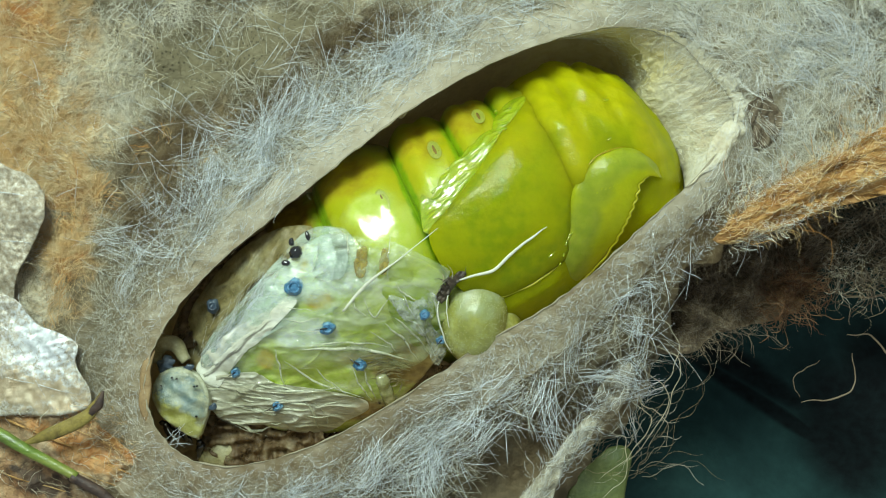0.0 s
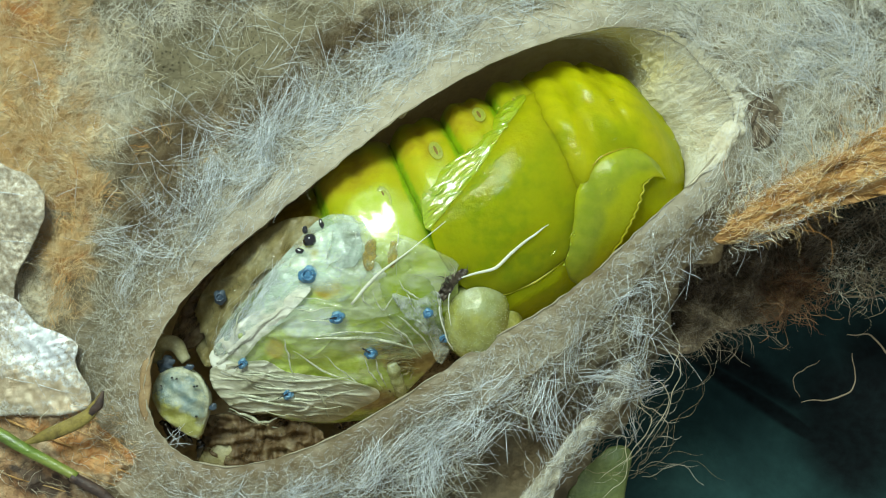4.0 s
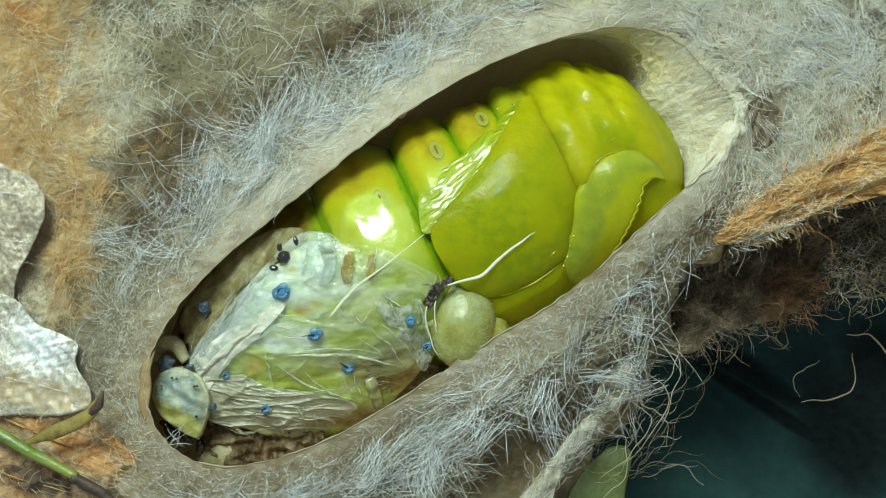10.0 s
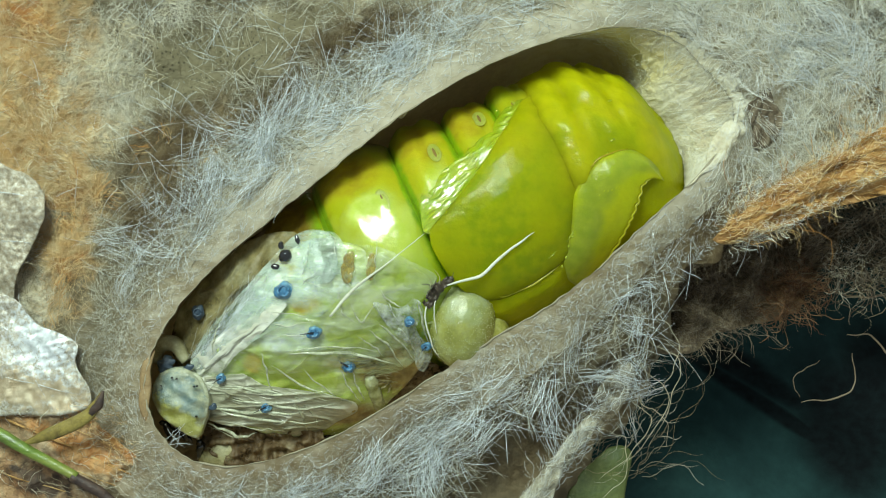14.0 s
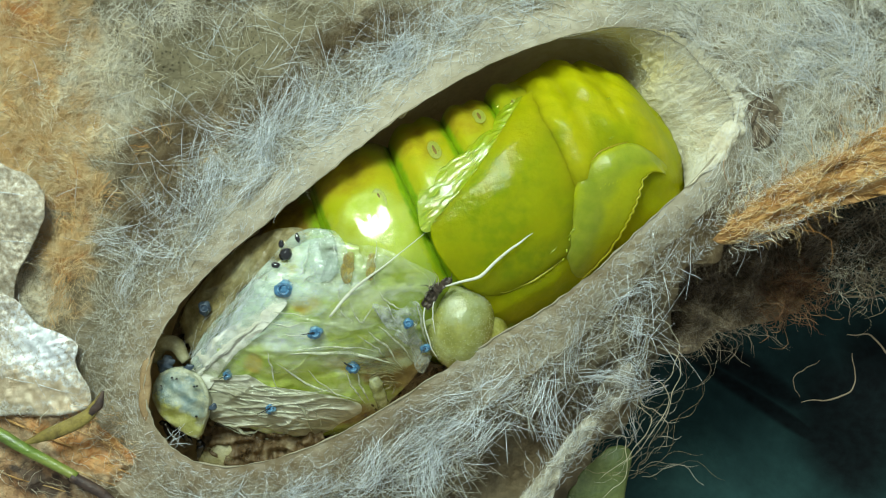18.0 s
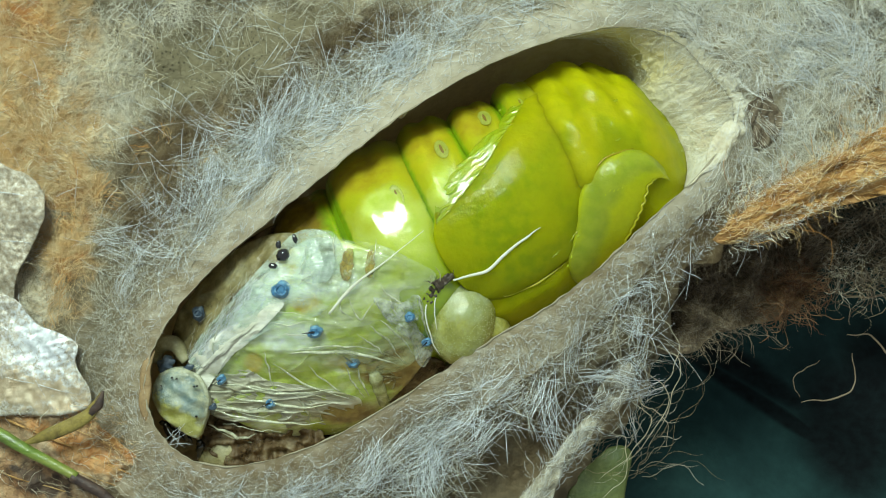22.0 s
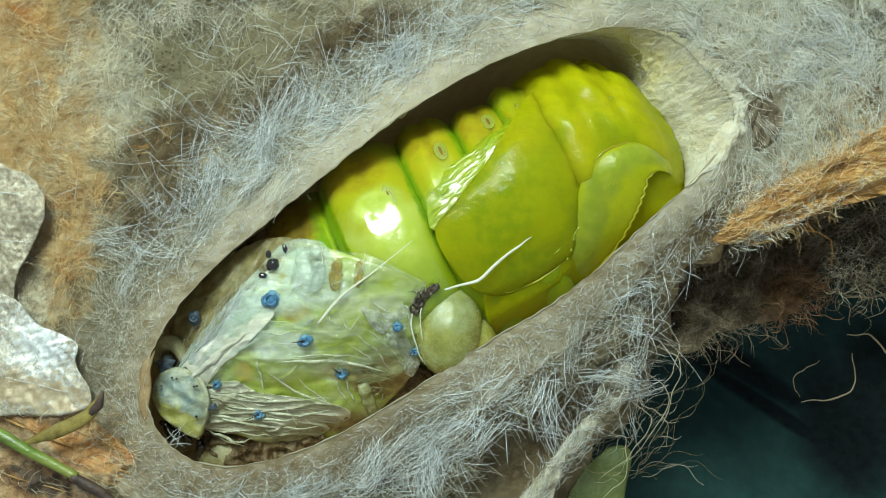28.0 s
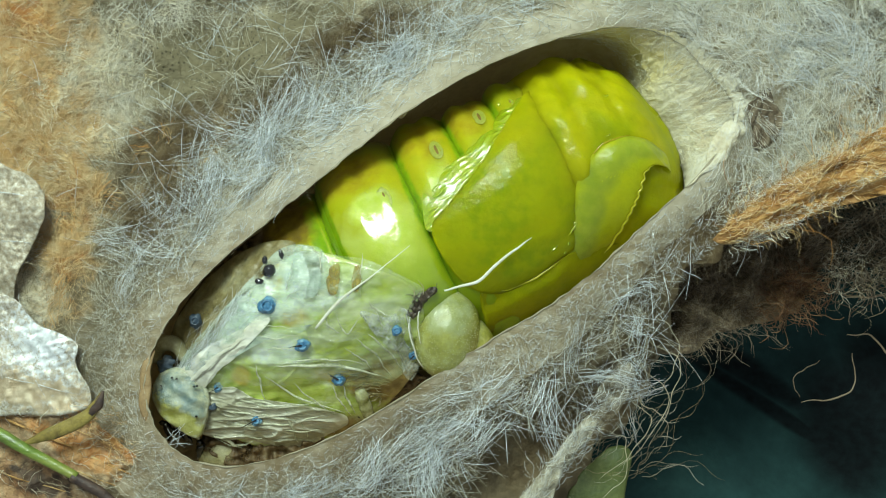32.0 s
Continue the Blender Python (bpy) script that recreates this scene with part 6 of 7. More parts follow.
    head = moves(part("head_capsule", blob((2.29, -5.12, 18.60), (2.6, 3.45, 2.9), -8, 0.02, 2.0, 8, 36, 24), CAPSULE, skin, "empty olive head capsule", pivot=(0, 0, 0)), "capsule")
    rg = np.random.RandomState(5)
    grains = []
    for i in range(800):
        a, t = rg.uniform(0, 6.283), rg.uniform(0.15, 0.92) ** 0.6
        x, y = 2.6 * t * math.cos(a), 3.45 * t * math.sin(a)
        g = np.array((2.29, -5.12, 18.60)) + np.array([x * math.cos(-0.14) - y * math.sin(-0.14), x * math.sin(-0.14) + y * math.cos(-0.14), 2.9 * math.sqrt(max(0.0, 1 - t * t)) + 0.01])
        e = rg.uniform(0.018, 0.036)
        grains.append(blob(g, (e, e, e * 0.8), 0, n=6, m=4))
    tagged(part("granule_coat", joined(*grains), GRAIN, head, "tiny pale granules"), kind="stuff")
    c0 = np.array((2.29, -5.12, 18.60))
    dome = lambda x, y: c0[2] + 2.95 * np.sqrt(np.maximum(0.02, 1 - ((x - c0[0]) / 2.8) ** 2 - ((y - c0[1]) / 3.7) ** 2)) + 0.10 + 0.06 * wob(x, y, 0.9, 85)
    part("cheek", blob((4.52, -5.85, 17.80), (1.4, 1.9, 1.6), 20, 0.04, 1.5, 9, 24, 14), CAPSULE, head)
    part("suture", tube([(0.04, -2.43, 20.90), (-0.37, -4.07, 21.10), (-0.08, -6.16, 20.70), (0.67, -7.68, 19.90)], [0.03, 0.06, 0.06, 0.02], 6, 0.8, 18, 0.06, 6), CORD, head, "pale suture line")
    part("suture", tube([(0.66, -2.63, 21.20), (0.25, -4.07, 21.30), (0.45, -5.72, 21.10)], [0.02, 0.05, 0.02], 6, 0.8, 14, 0.05, 7), CORD, head, "pale suture line")
    mouth_top = lambda x, y: np.maximum(dome(x, y), body_top(x, y) + 0.5) + 0.22 * (1 - np.abs(wob((x + y) * 0.7, (y - x) * 0.4, 0.8, 88))) + 0.1 * wob(x, y, 0.5, 89)
    part("mouthpart", patch([(-0.49, -3.56), (-0.2, -2.66), (0.57, -2.01), (1.31, -1.6), (1.72, -1.93), (0.98, -2.54), (0.53, -3.28), (-0.08, -3.97)], mouth_top, 0.25, 0.2, 16, 120, 0.14, 90), MOUTH, head, "dark dried mouthparts")
    rm = random.Random(19)
    for i in range(5):
        a, l = rm.uniform(-0.4, 2.6), rm.uniform(0.5, 1.3)
        c = np.array((0.65, -2.16, 22.00)) + np.array([rm.uniform(-0.8, 0.8), rm.uniform(-0.4, 0.4), rm.uniform(-0.1, 0.1)])
        part("bristle", tube([c, c + np.array([math.cos(a) * l * 0.5, math.sin(a) * l * 0.5, 0.12]), c + np.array([math.cos(a + 0.3) * l, math.sin(a + 0.3) * l, 0.05])], [0.05, 0.035, 0.012], 5, 1, 9), MOUTH if i % 3 else BUFF, head)
    # brown tissue that closes the gap below
    moves(part("brown_tissue", patch([(-4.0, -6.77), (-0.81, -8.14), (0.68, -9.33), (-1.45, -11.88), (-4.0, -13.08), (-6.13, -14.1), (-8.26, -15.29), (-9.54, -14.87), (-7.84, -12.95), (-5.28, -11.25)], lambda x, y: np.minimum(16.6, skin_top(x, y) - 0.8) + 0.35 * (1 - np.abs(wob((x + y) * 0.8, (y - x) * 0.5, 1.5, 95))) + 0.12 * wob(x, y, 0.6, 96), 0.2, 0.3, 26, 150, 0.08, 97), DRIED, skin, "brown crumpled tissue"), "low")
    # the tail end stays hooked to the cocoon
    def plate_top(x, y):
        return 18.1 + 0.14 * wob(x, y, 1.6, 18)
    tailend = part("anal_plate", patch([(-21.92, -11.04), (-21.50, -9.61), (-20.27, -8.93), (-19.00, -9.18), (-18.11, -10.20), (-17.60, -11.47), (-17.94, -13.08), (-18.45, -14.22), (-19.72, -13.71), (-21.12, -12.65)], plate_top, 1.8, 0.6, 22, 120, 0.05, 18, 3.0), MARGIN, skin,
                   "tail plate with a cream rim, blue middle and yellow lower edge", pivot=(0, 0, 0))
    part("rim", tube([(-19.74, -9.06, 18.10), (-18.47, -9.66, 18.10), (-17.74, -11.23, 18.10), (-18.15, -12.95, 18.00), (-18.44, -14.39, 17.80)], [0.12, 0.2, 0.18, 0.22, 0.08], 8, 0.8, 24, 0.08, 8), MARGIN, tailend, "pale rim")
    rd = random.Random(14)
    for i in range(8):
        a, t = rd.uniform(0, 6.28), rd.uniform(0.75, 0.95)
        c = np.array((-19.72, -11.47)) + np.array([1.9 * t * math.cos(a), 2.2 * t * math.sin(a)])
        part("speck", blob((*c, 18.75), (0.10, 0.09, 0.12), 0, n=8, m=6), BLACK, tailend, "black speck")
    part("dried_membrane", patch([(-21.07, -7.44), (-19.54, -3.66), (-16.06, -0.04), (-12.36, 2.13), (-10.40, 1.70), (-13.45, -0.61), (-16.63, -3.66), (-18.89, -7.36)], lambda x, y: 15.6 + 0.35 * (1 - np.abs(wob(x + y, (y - x) * 0.4, 1.6, 91))) + 0.15 * wob(x, y, 0.8, 92), 0.3, 0.4, 20, 130, 0.06, 23), DRIED, skin,
         "dry brown crumpled membrane")
    part("dried_membrane", patch([(-18.6, -13.2), (-15.5, -12.9), (-12.4, -13.2), (-9.6, -13.9), (-9.4, -15.6), (-12.0, -16.9), (-15.0, -17.2), (-18.2, -16.4)], lambda x, y: 14.9 + 0.5 * (1 - np.abs(wob(x * 0.6, y, 2.0, 93))) + 0.3 * wob(x, y, 0.9, 94), 0.2, 0.3, 26, 150, 0.14, 24), DRIED, skin,
         "dry brown crumpled membrane")
    part("clasper", tube([(-22.17, -8.62, 16.50), (-21.49, -7.28, 17.00), (-20.24, -7.33, 17.40), (-19.46, -8.53, 17.40)], [0.4, 0.62, 0.6, 0.4], 10, 1, 22, 0.06, 9), BUFF, skin, "curled buff clasper")
    part("clasper", blob((-17.45, -16.0, 14.6), (1.75, 1.15, 0.9), 8, 0.03, 1.4, 10, 40, 26), BUFF, skin, "pale olive clasper")
    for x, y, s in ((292, 645, 0.75), (332, 652, 0.4), (375, 722, 0.35)):
        p = ((x - 784) * 0.0425, (441 - y) * 0.0425)
        part("dark_wart", blob((*p, 18.0), (s, s * 0.7, s * 0.35), 30, 0.22, 0.6, x, 22, 14), NAVY, skin, "dark blue wart")
    for k, (a, b) in enumerate((((-21.76, -13.26, 15.80), (-21.20, -14.85, 15.40)), ((-21.11, -13.91, 15.80), (-19.45, -15.07, 15.40)), ((-18.88, -14.82, 15.60), (-19.09, -16.32, 15.00)))):
        part("dark_hook", tube([a, tuple((np.array(a) + np.array(b)) / 2 + np.array([0.2, 0.2, 0.1])), b], [0.2, 0.36, 0.12], 6, 1, 12, 0.08, k), BLACK, skin, "dark hooked foot edge")


build_skin()


def tangle(region, z, count, length, seed, curl=2.5, along=0.0, spread=3.0, k=9, lift=0.4):
    """Curly fibres thrown over an oval: region is its middle and half-axes in mm."""
    r = np.random.RandomState(seed)
    cx, cy, ax, ay = region
    rho, ph = np.sqrt(r.uniform(0, 1, count)), r.uniform(0, 6.283, count)
    x0, y0 = ax * rho * np.cos(ph), ay * rho * np.sin(ph)
    c, d = math.cos(along), math.sin(along)
    x, y = cx + x0 * c - y0 * d, cy + x0 * d + y0 * c
    a = along + r.normal(0, spread, count)
    s = np.linspace(0, 1, k)
    ang = a[:, None] + r.normal(0, curl, count)[:, None] * s + 0.5 * np.sin(s * 8 + ph[:, None])
    step = (length * r.lognormal(0, 0.4, count) / (k - 1))[:, None]
    px, py = x[:, None] + np.cumsum(np.cos(ang) * step, 1), y[:, None] + np.cumsum(np.sin(ang) * step, 1)
    zz = z(px, py) + np.abs(r.normal(0, lift, count))[:, None] * np.sin(s * 3.14) + r.normal(0, 0.2, count)[:, None]
    return np.stack([px, py, zz], -1)


# ---- leaves and stems caught in the silk ----
def rough_top(z0, sx, sy, seed, amp=0.35):
    return lambda x, y: z0 + sx * (x + 28) + sy * y + amp * wob(x, y, 4.0, seed) + amp * 0.35 * wob(x, y, 1.2, seed + 1) + amp * 0.15 * wob(x, y, 0.5, seed + 2)


def leaf(name, outline, height, thick, seed, mat, label, veins, vein_mat, at):
    ob = thing(name, at, label, "leaf")
    part("blade", patch(outline, height, thick, 0.1, 26, 240, 0.07, seed), mat, ob)
    for i, (x0, y0, x1, y1, w) in enumerate(veins):
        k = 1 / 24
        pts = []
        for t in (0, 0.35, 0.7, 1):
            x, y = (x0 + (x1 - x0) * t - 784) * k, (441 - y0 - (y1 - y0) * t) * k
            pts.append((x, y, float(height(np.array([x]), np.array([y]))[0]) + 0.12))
        part("vein", tube(pts, [w * 0.5, w * 0.6, w * 0.5, w * 0.2], 7, 0.6, 22, 0.06, i + seed), vein_mat, ob)
    return ob


def build_leaves():
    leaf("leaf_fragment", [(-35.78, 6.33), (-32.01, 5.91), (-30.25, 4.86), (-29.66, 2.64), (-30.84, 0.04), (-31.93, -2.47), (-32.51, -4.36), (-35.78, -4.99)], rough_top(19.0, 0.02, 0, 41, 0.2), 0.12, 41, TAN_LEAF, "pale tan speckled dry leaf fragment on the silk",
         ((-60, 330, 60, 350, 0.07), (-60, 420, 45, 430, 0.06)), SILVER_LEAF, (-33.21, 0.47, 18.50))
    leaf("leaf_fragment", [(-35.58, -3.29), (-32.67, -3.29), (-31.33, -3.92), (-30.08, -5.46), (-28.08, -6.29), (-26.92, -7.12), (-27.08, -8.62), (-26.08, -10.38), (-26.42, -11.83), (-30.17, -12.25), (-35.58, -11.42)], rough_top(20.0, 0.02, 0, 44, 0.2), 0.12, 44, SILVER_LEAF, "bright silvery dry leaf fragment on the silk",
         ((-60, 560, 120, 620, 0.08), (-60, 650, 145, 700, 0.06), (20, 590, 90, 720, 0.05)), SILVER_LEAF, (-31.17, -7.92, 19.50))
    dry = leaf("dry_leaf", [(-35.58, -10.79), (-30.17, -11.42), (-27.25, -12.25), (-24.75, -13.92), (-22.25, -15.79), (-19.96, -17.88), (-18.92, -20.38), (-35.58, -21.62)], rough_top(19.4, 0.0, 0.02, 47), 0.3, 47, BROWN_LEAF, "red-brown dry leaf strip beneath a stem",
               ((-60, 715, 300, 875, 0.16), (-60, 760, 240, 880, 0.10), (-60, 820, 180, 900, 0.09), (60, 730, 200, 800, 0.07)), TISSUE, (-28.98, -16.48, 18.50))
    p = tangle((-27.5, -15.5, 8.5, 4.0), lambda x, y: rough_top(19.4, 0.0, 0.02, 47)(x, y) + 0.2, 220, 1.6, 95, 0.8, -0.5, 0.8)
    p = clear(p)
    fibre_part("leaf_fuzz", strands(p, np.random.RandomState(3).uniform(0.008, 0.024, len(p))), TAN_SILK, dry, "tan fuzz on the leaf")
    p = tangle((-24.5, -13.5, 5.0, 1.5), lambda x, y: rough_top(19.4, 0.0, 0.02, 47)(x, y) + 0.2, 160, 1.4, 96, 0.8, -0.5, 0.5)
    p = clear(p)
    fibre_part("rusty_fibre", strands(p, np.random.RandomState(4).uniform(0.008, 0.018, len(p))), ORANGE_SILK, dry, "rusty fibres on the leaf")
    st = thing("green_stem", (-30.50, -15.12, 19.00), "thin green stem with a dark withered end", "stem")
    part("stem", tube([(-34.85, -12.14, 20.80), (-32.34, -13.57, 20.90), (-29.83, -14.92, 21.00), (-26.77, -16.66, 20.90)], [0.5, 0.46, 0.42, 0.36], 12, 0.9, 30, 0.05, 2), STEM_GREEN, st)
    part("withered_end", tube([(-27.06, -16.54, 20.90), (-25.77, -17.39, 20.80), (-23.99, -18.60, 20.50), (-22.62, -19.71, 20.20)], [0.38, 0.42, 0.36, 0.2], 10, 0.9, 20, 0.08, 3), STEM_DARK, st)
    part("stipule", tube([(-30.69, -14.19, 20.90), (-28.50, -13.43, 21.30), (-26.56, -12.56, 21.60), (-25.27, -11.60, 21.80), (-24.61, -10.35, 22.00)], [0.12, 0.5, 0.52, 0.42, 0.12], 10, 0.5, 28, 0.05, 4), STIPULE, st, "curled yellow-brown stipule")
    part("stipule_tip", tube([(-25.48, -11.88, 21.80), (-24.81, -11.16, 22.00), (-24.46, -10.21, 22.10)], [0.3, 0.34, 0.08], 8, 0.8, 14, 0.03, 5), STEM_DARK, st, "dark tip")
    tagged(part("olive_leaf", patch([(11.26, -17.11), (13.02, -15.57), (14.69, -15.79), (14.34, -18.43), (13.24, -22.39), (7.74, -22.83), (9.50, -19.31)], lambda x, y: 14.5 + 0.15 * wob(x, y, 3.0, 3), 0.2, 0.3, 12, 80, 0.04, 53), OLIVE_LEAF),
           "dark olive green leaf edge under the cocoon", "leaf")
    # silk cord that ties the cocoon down
    cord = thing("silk_cord", (11.02, -14.17, 17.00), "pale flattened silk cord below the opening", "silk cord")
    def cord_top(x, y):
        return 19.0 + 0.10 * (y + 12) + 0.12 * wob(x, y, 1.8, 97) + 0.06 * wob(x, y, 0.6, 98)
    part("cord_web", patch([(11.00, -13.16), (11.26, -11.17), (12.31, -9.44), (13.54, -8.42), (14.30, -9.06), (13.88, -10.96), (12.86, -12.57), (11.93, -13.58)], lambda x, y: cord_top(x, y) - 0.5, 0.15, 0.12, 18, 150, 0.08, 31), CORD_WEB, cord, "thin webbed head of the cord")
    part("cord_band", patch([(10.76, -12.49), (11.43, -12.91), (11.1, -13.91), (10.09, -15.09), (9.25, -16.35), (8.45, -18.03), (7.82, -19.3), (5.51, -19.3), (6.56, -17.82), (7.61, -16.35), (8.74, -14.88), (9.84, -13.49)], lambda x, y: cord_top(x, y) + 0.15, 0.6, 0.45, 18, 150, 0.12, 32, 2.0), CORD_FELT, cord, "felted band")
    p = np.concatenate([tangle((10.6, -12.4, 4.6, 1.5), lambda x, y: cord_top(x, y) + 0.55, 24, 1.6, 98, 0.7, 1.0, 0.6), tangle((7.7, -17.0, 5.0, 0.6), lambda x, y: cord_top(x, y) + 0.5, 150, 0.9, 99, 0.7, 0.95, 0.5)])
    fibre_part("cord_felt", strands(p, np.random.RandomState(6).uniform(0.008, 0.02, len(p))), CREAM_SILK, cord, "felted pale fibres of the cord")
    p = tangle((9.6, -14.5, 7.0, 1.0), lambda x, y: 19.6 + 0.12 * (y + 12) + 0 * x, 120, 1.4, 91, 0.8, 1.0, 0.5)
    loose = tangle((13.4, -15.6, 3.4, 3.2), lambda x, y: 15.6 + 0.3 * (x - 13), 50, 2.8, 92, 0.6, 0.7, 0.45)
    fibre_part("loose_fibre", strands(loose, np.random.RandomState(7).uniform(0.008, 0.018, len(loose))), TAN_SILK, cord, "loose tan fibres beside the cord")
    fibre_part("cord_fibre", strands(p, np.random.RandomState(2).uniform(0.008, 0.02, len(p))), SILK, cord, "loose fibres on the cord")


build_leaves()


def build_right_edge():
    r = np.random.RandomState(77)
    a = radians(27)

    def ridge(z0, slope):
        def height(x, y):
            u, w = x * math.cos(a) + y * math.sin(a), -x * math.sin(a) + y * math.cos(a)
            return z0 + slope * w + 0.6 * (1 - np.minimum(1, np.abs(wob(u * 0.3, w, 3.0, 71)) * 1.2)) + 0.3 * wob(u * 0.4, w, 1.6, 72) + 0.12 * wob(x, y, 0.6, 73)
        return height
    strip = thing("brown_silk_strip", (26.81, 3.09, 16.00), "rusty brown ragged strip of silk and leaf veins", "silk strip")
    zs = ridge(21.3, 0.05)
    part("strip_sheet", patch([(19.78, 0.70), (21.26, 2.18), (23.11, 3.75), (26.20, 5.32), (29.50, 7.38), (36.09, 10.75), (36.09, 4.90), (31.97, 3.91), (28.26, 2.84), (25.38, 1.85), (23.11, 1.19), (21.26, 0.37)], zs, 0.5, 0.3, 20, 150, 0.16, 71), TISSUE, strip)
    p = tangle((27.5, 4.7, 8.8, 1.3), zs, 2600, 1.7, 72, 0.8, a, 0.3, 6, 0.15)
    fibre_part("vein_strand", strands(p, r.uniform(0.009, 0.03, len(p)), 4), STRIP_SILK, strip, "coarse rusty strands")
    p = np.concatenate([tangle((27.0, 5.8, 8.6, 1.1), zs, 600, 0.9, 73, 1.2, a, 0.8, 6, 0.15), tangle((24.0, 1.6, 3.4, 0.5), zs, 260, 0.7, 74, 2.0, a, 1.2, 6), tangle((28.5, 4.0, 5.0, 0.35), zs, 260, 0.6, 75, 2.0, a, 1.2, 6)])
    fibre_part("pale_fleck", strands(p, r.uniform(0.010, 0.024, len(p)), 3), CREAM_SILK, strip, "pale flecks of silk")
    p = tangle((20.4, 0.6, 3.4, 1.5), lambda x, y: 17.0 + 0.12 * (x - 17) + 0.4 * wob(x, y, 2.0, 78), 700, 1.3, 79, 1.4, 0.3, 1.0)
    fibre_part("brown_fuzz", strands(p, r.uniform(0.010, 0.026, len(p)), 3), DARK_SILK, strip, "loose brown fuzz at the strip's end")
    low = thing("dark_silk_tuft", (27.06, -2.92, 3.00), "dark brown tangled silk in the shade", "silk tuft")
    zl = lambda x, y: 13.2 - 0.16 * (x - 15) + 0.8 * wob(x, y, 4.0, 75) + 0.3 * wob(x, y, 1.3, 76)
    part("tuft_pad", patch([(15.17, 0.05), (21.49, 1.40), (27.0, 1.9), (30.5, 2.6), (32.6, 1.6), (31.8, -0.4), (30.3, -2.2), (28.6, -5.0), (25.0, -6.2), (22.0, -6.8), (19.68, -8.2), (16.52, -8.08), (14.72, -4.47)], zl, 9.0, 0.8, 22, 130, 0.35, 74), BROWN_PAD, low, "matted brown pad")
    p = tangle((23.0, -2.2, 9.0, 3.4), lambda x, y: zl(x, y) + 0.9, 2600, 2.4, 77, 2.0, 0.5, 1.2)
    fibre_part("rusty_strand", strands(tangle((27.6, -3.6, 2.6, 1.6), lambda x, y: zl(x, y) + 1.3, 420, 1.6, 81, 2.0, 0.4, 1.2), r.uniform(0.012, 0.035, 420), 3), RUST_SILK, low, "rusty strands in the tuft")
    fibre_part("pale_strand", strands(tangle((32.4, -1.9, 3.6, 2.6), lambda x, y: 13.5 + 0.5 * wob(x, y, 3.0, 80), 120, 1.6, 82, 1.3, 0.0, 1.2), r.uniform(0.005, 0.017, 120), 3), TAN_SILK, low, "loose pale curled strands")
    fibre_part("tuft_strand", strands(p, r.uniform(0.008, 0.022, len(p)), 3), DARK_SILK, low, "tangled dark fibres")
    far = tangle((35.0, 0.6, 5.0, 3.4), lambda x, y: 11.0 + 0.8 * wob(x, y, 3.0, 83), 1100, 2.0, 84, 2.2, 0.3, 1.3)
    fibre_part("dark_strand", strands(far, r.uniform(0.02, 0.05, len(far)), 3), DARK_SILK, low, "loose dark brown fuzz beside the tuft")
    for i, (pts, w) in enumerate((([(34.97, -8.86, 6.00), (35.06, -11.51, 6.00), (33.52, -12.72, 6.00), (30.63, -13.05, 6.00)], 0.12), ([(30.39, -12.72, 6.00), (29.91, -11.03, 6.00), (31.12, -10.07, 6.00), (32.08, -9.59, 6.00)], 0.07), ([(31.46, -2.79, 8.00), (32.88, -3.73, 8.00), (35.24, -3.97, 8.00), (38.55, -3.73, 8.00)], 0.12),
                                  ([(30.68, 0.05, 9.00), (29.75, -1.36, 9.00), (30.68, -2.29, 9.00), (32.55, -1.82, 9.00)], 0.06), ([(34.15, -7.11, 7.00), (36.54, -7.58, 7.00), (37.97, -9.49, 7.00), (39.88, -9.97, 7.00)], 0.14))):
        part("loose_loop", tube(pts, [w * 0.3, w * 0.6, w * 0.7, w * 0.3], 6, 0.8, 24, 0.15, i), DARK_SILK, low, "loose curled thread")


build_right_edge()


TIMES = [0, 0.5, 1, 1.5, 2, 2.5, 3, 3.5, 5.5, 6, 6.5, 7, 7.5, 8, 8.5, 9, 9.5, 10, 10.5, 11, 11.5, 12, 12.5, 13, 13.5, 14, 14.5, 16.5, 17, 17.5, 18, 18.5, 19, 19.5, 20, 20.5, 21, 21.5, 22, 22.5, 23, 23.5, 24, 24.5, 25, 25.5, 27.5, 28, 28.5, 29, 29.5, 30, 30.5, 31, 31.5, 32]


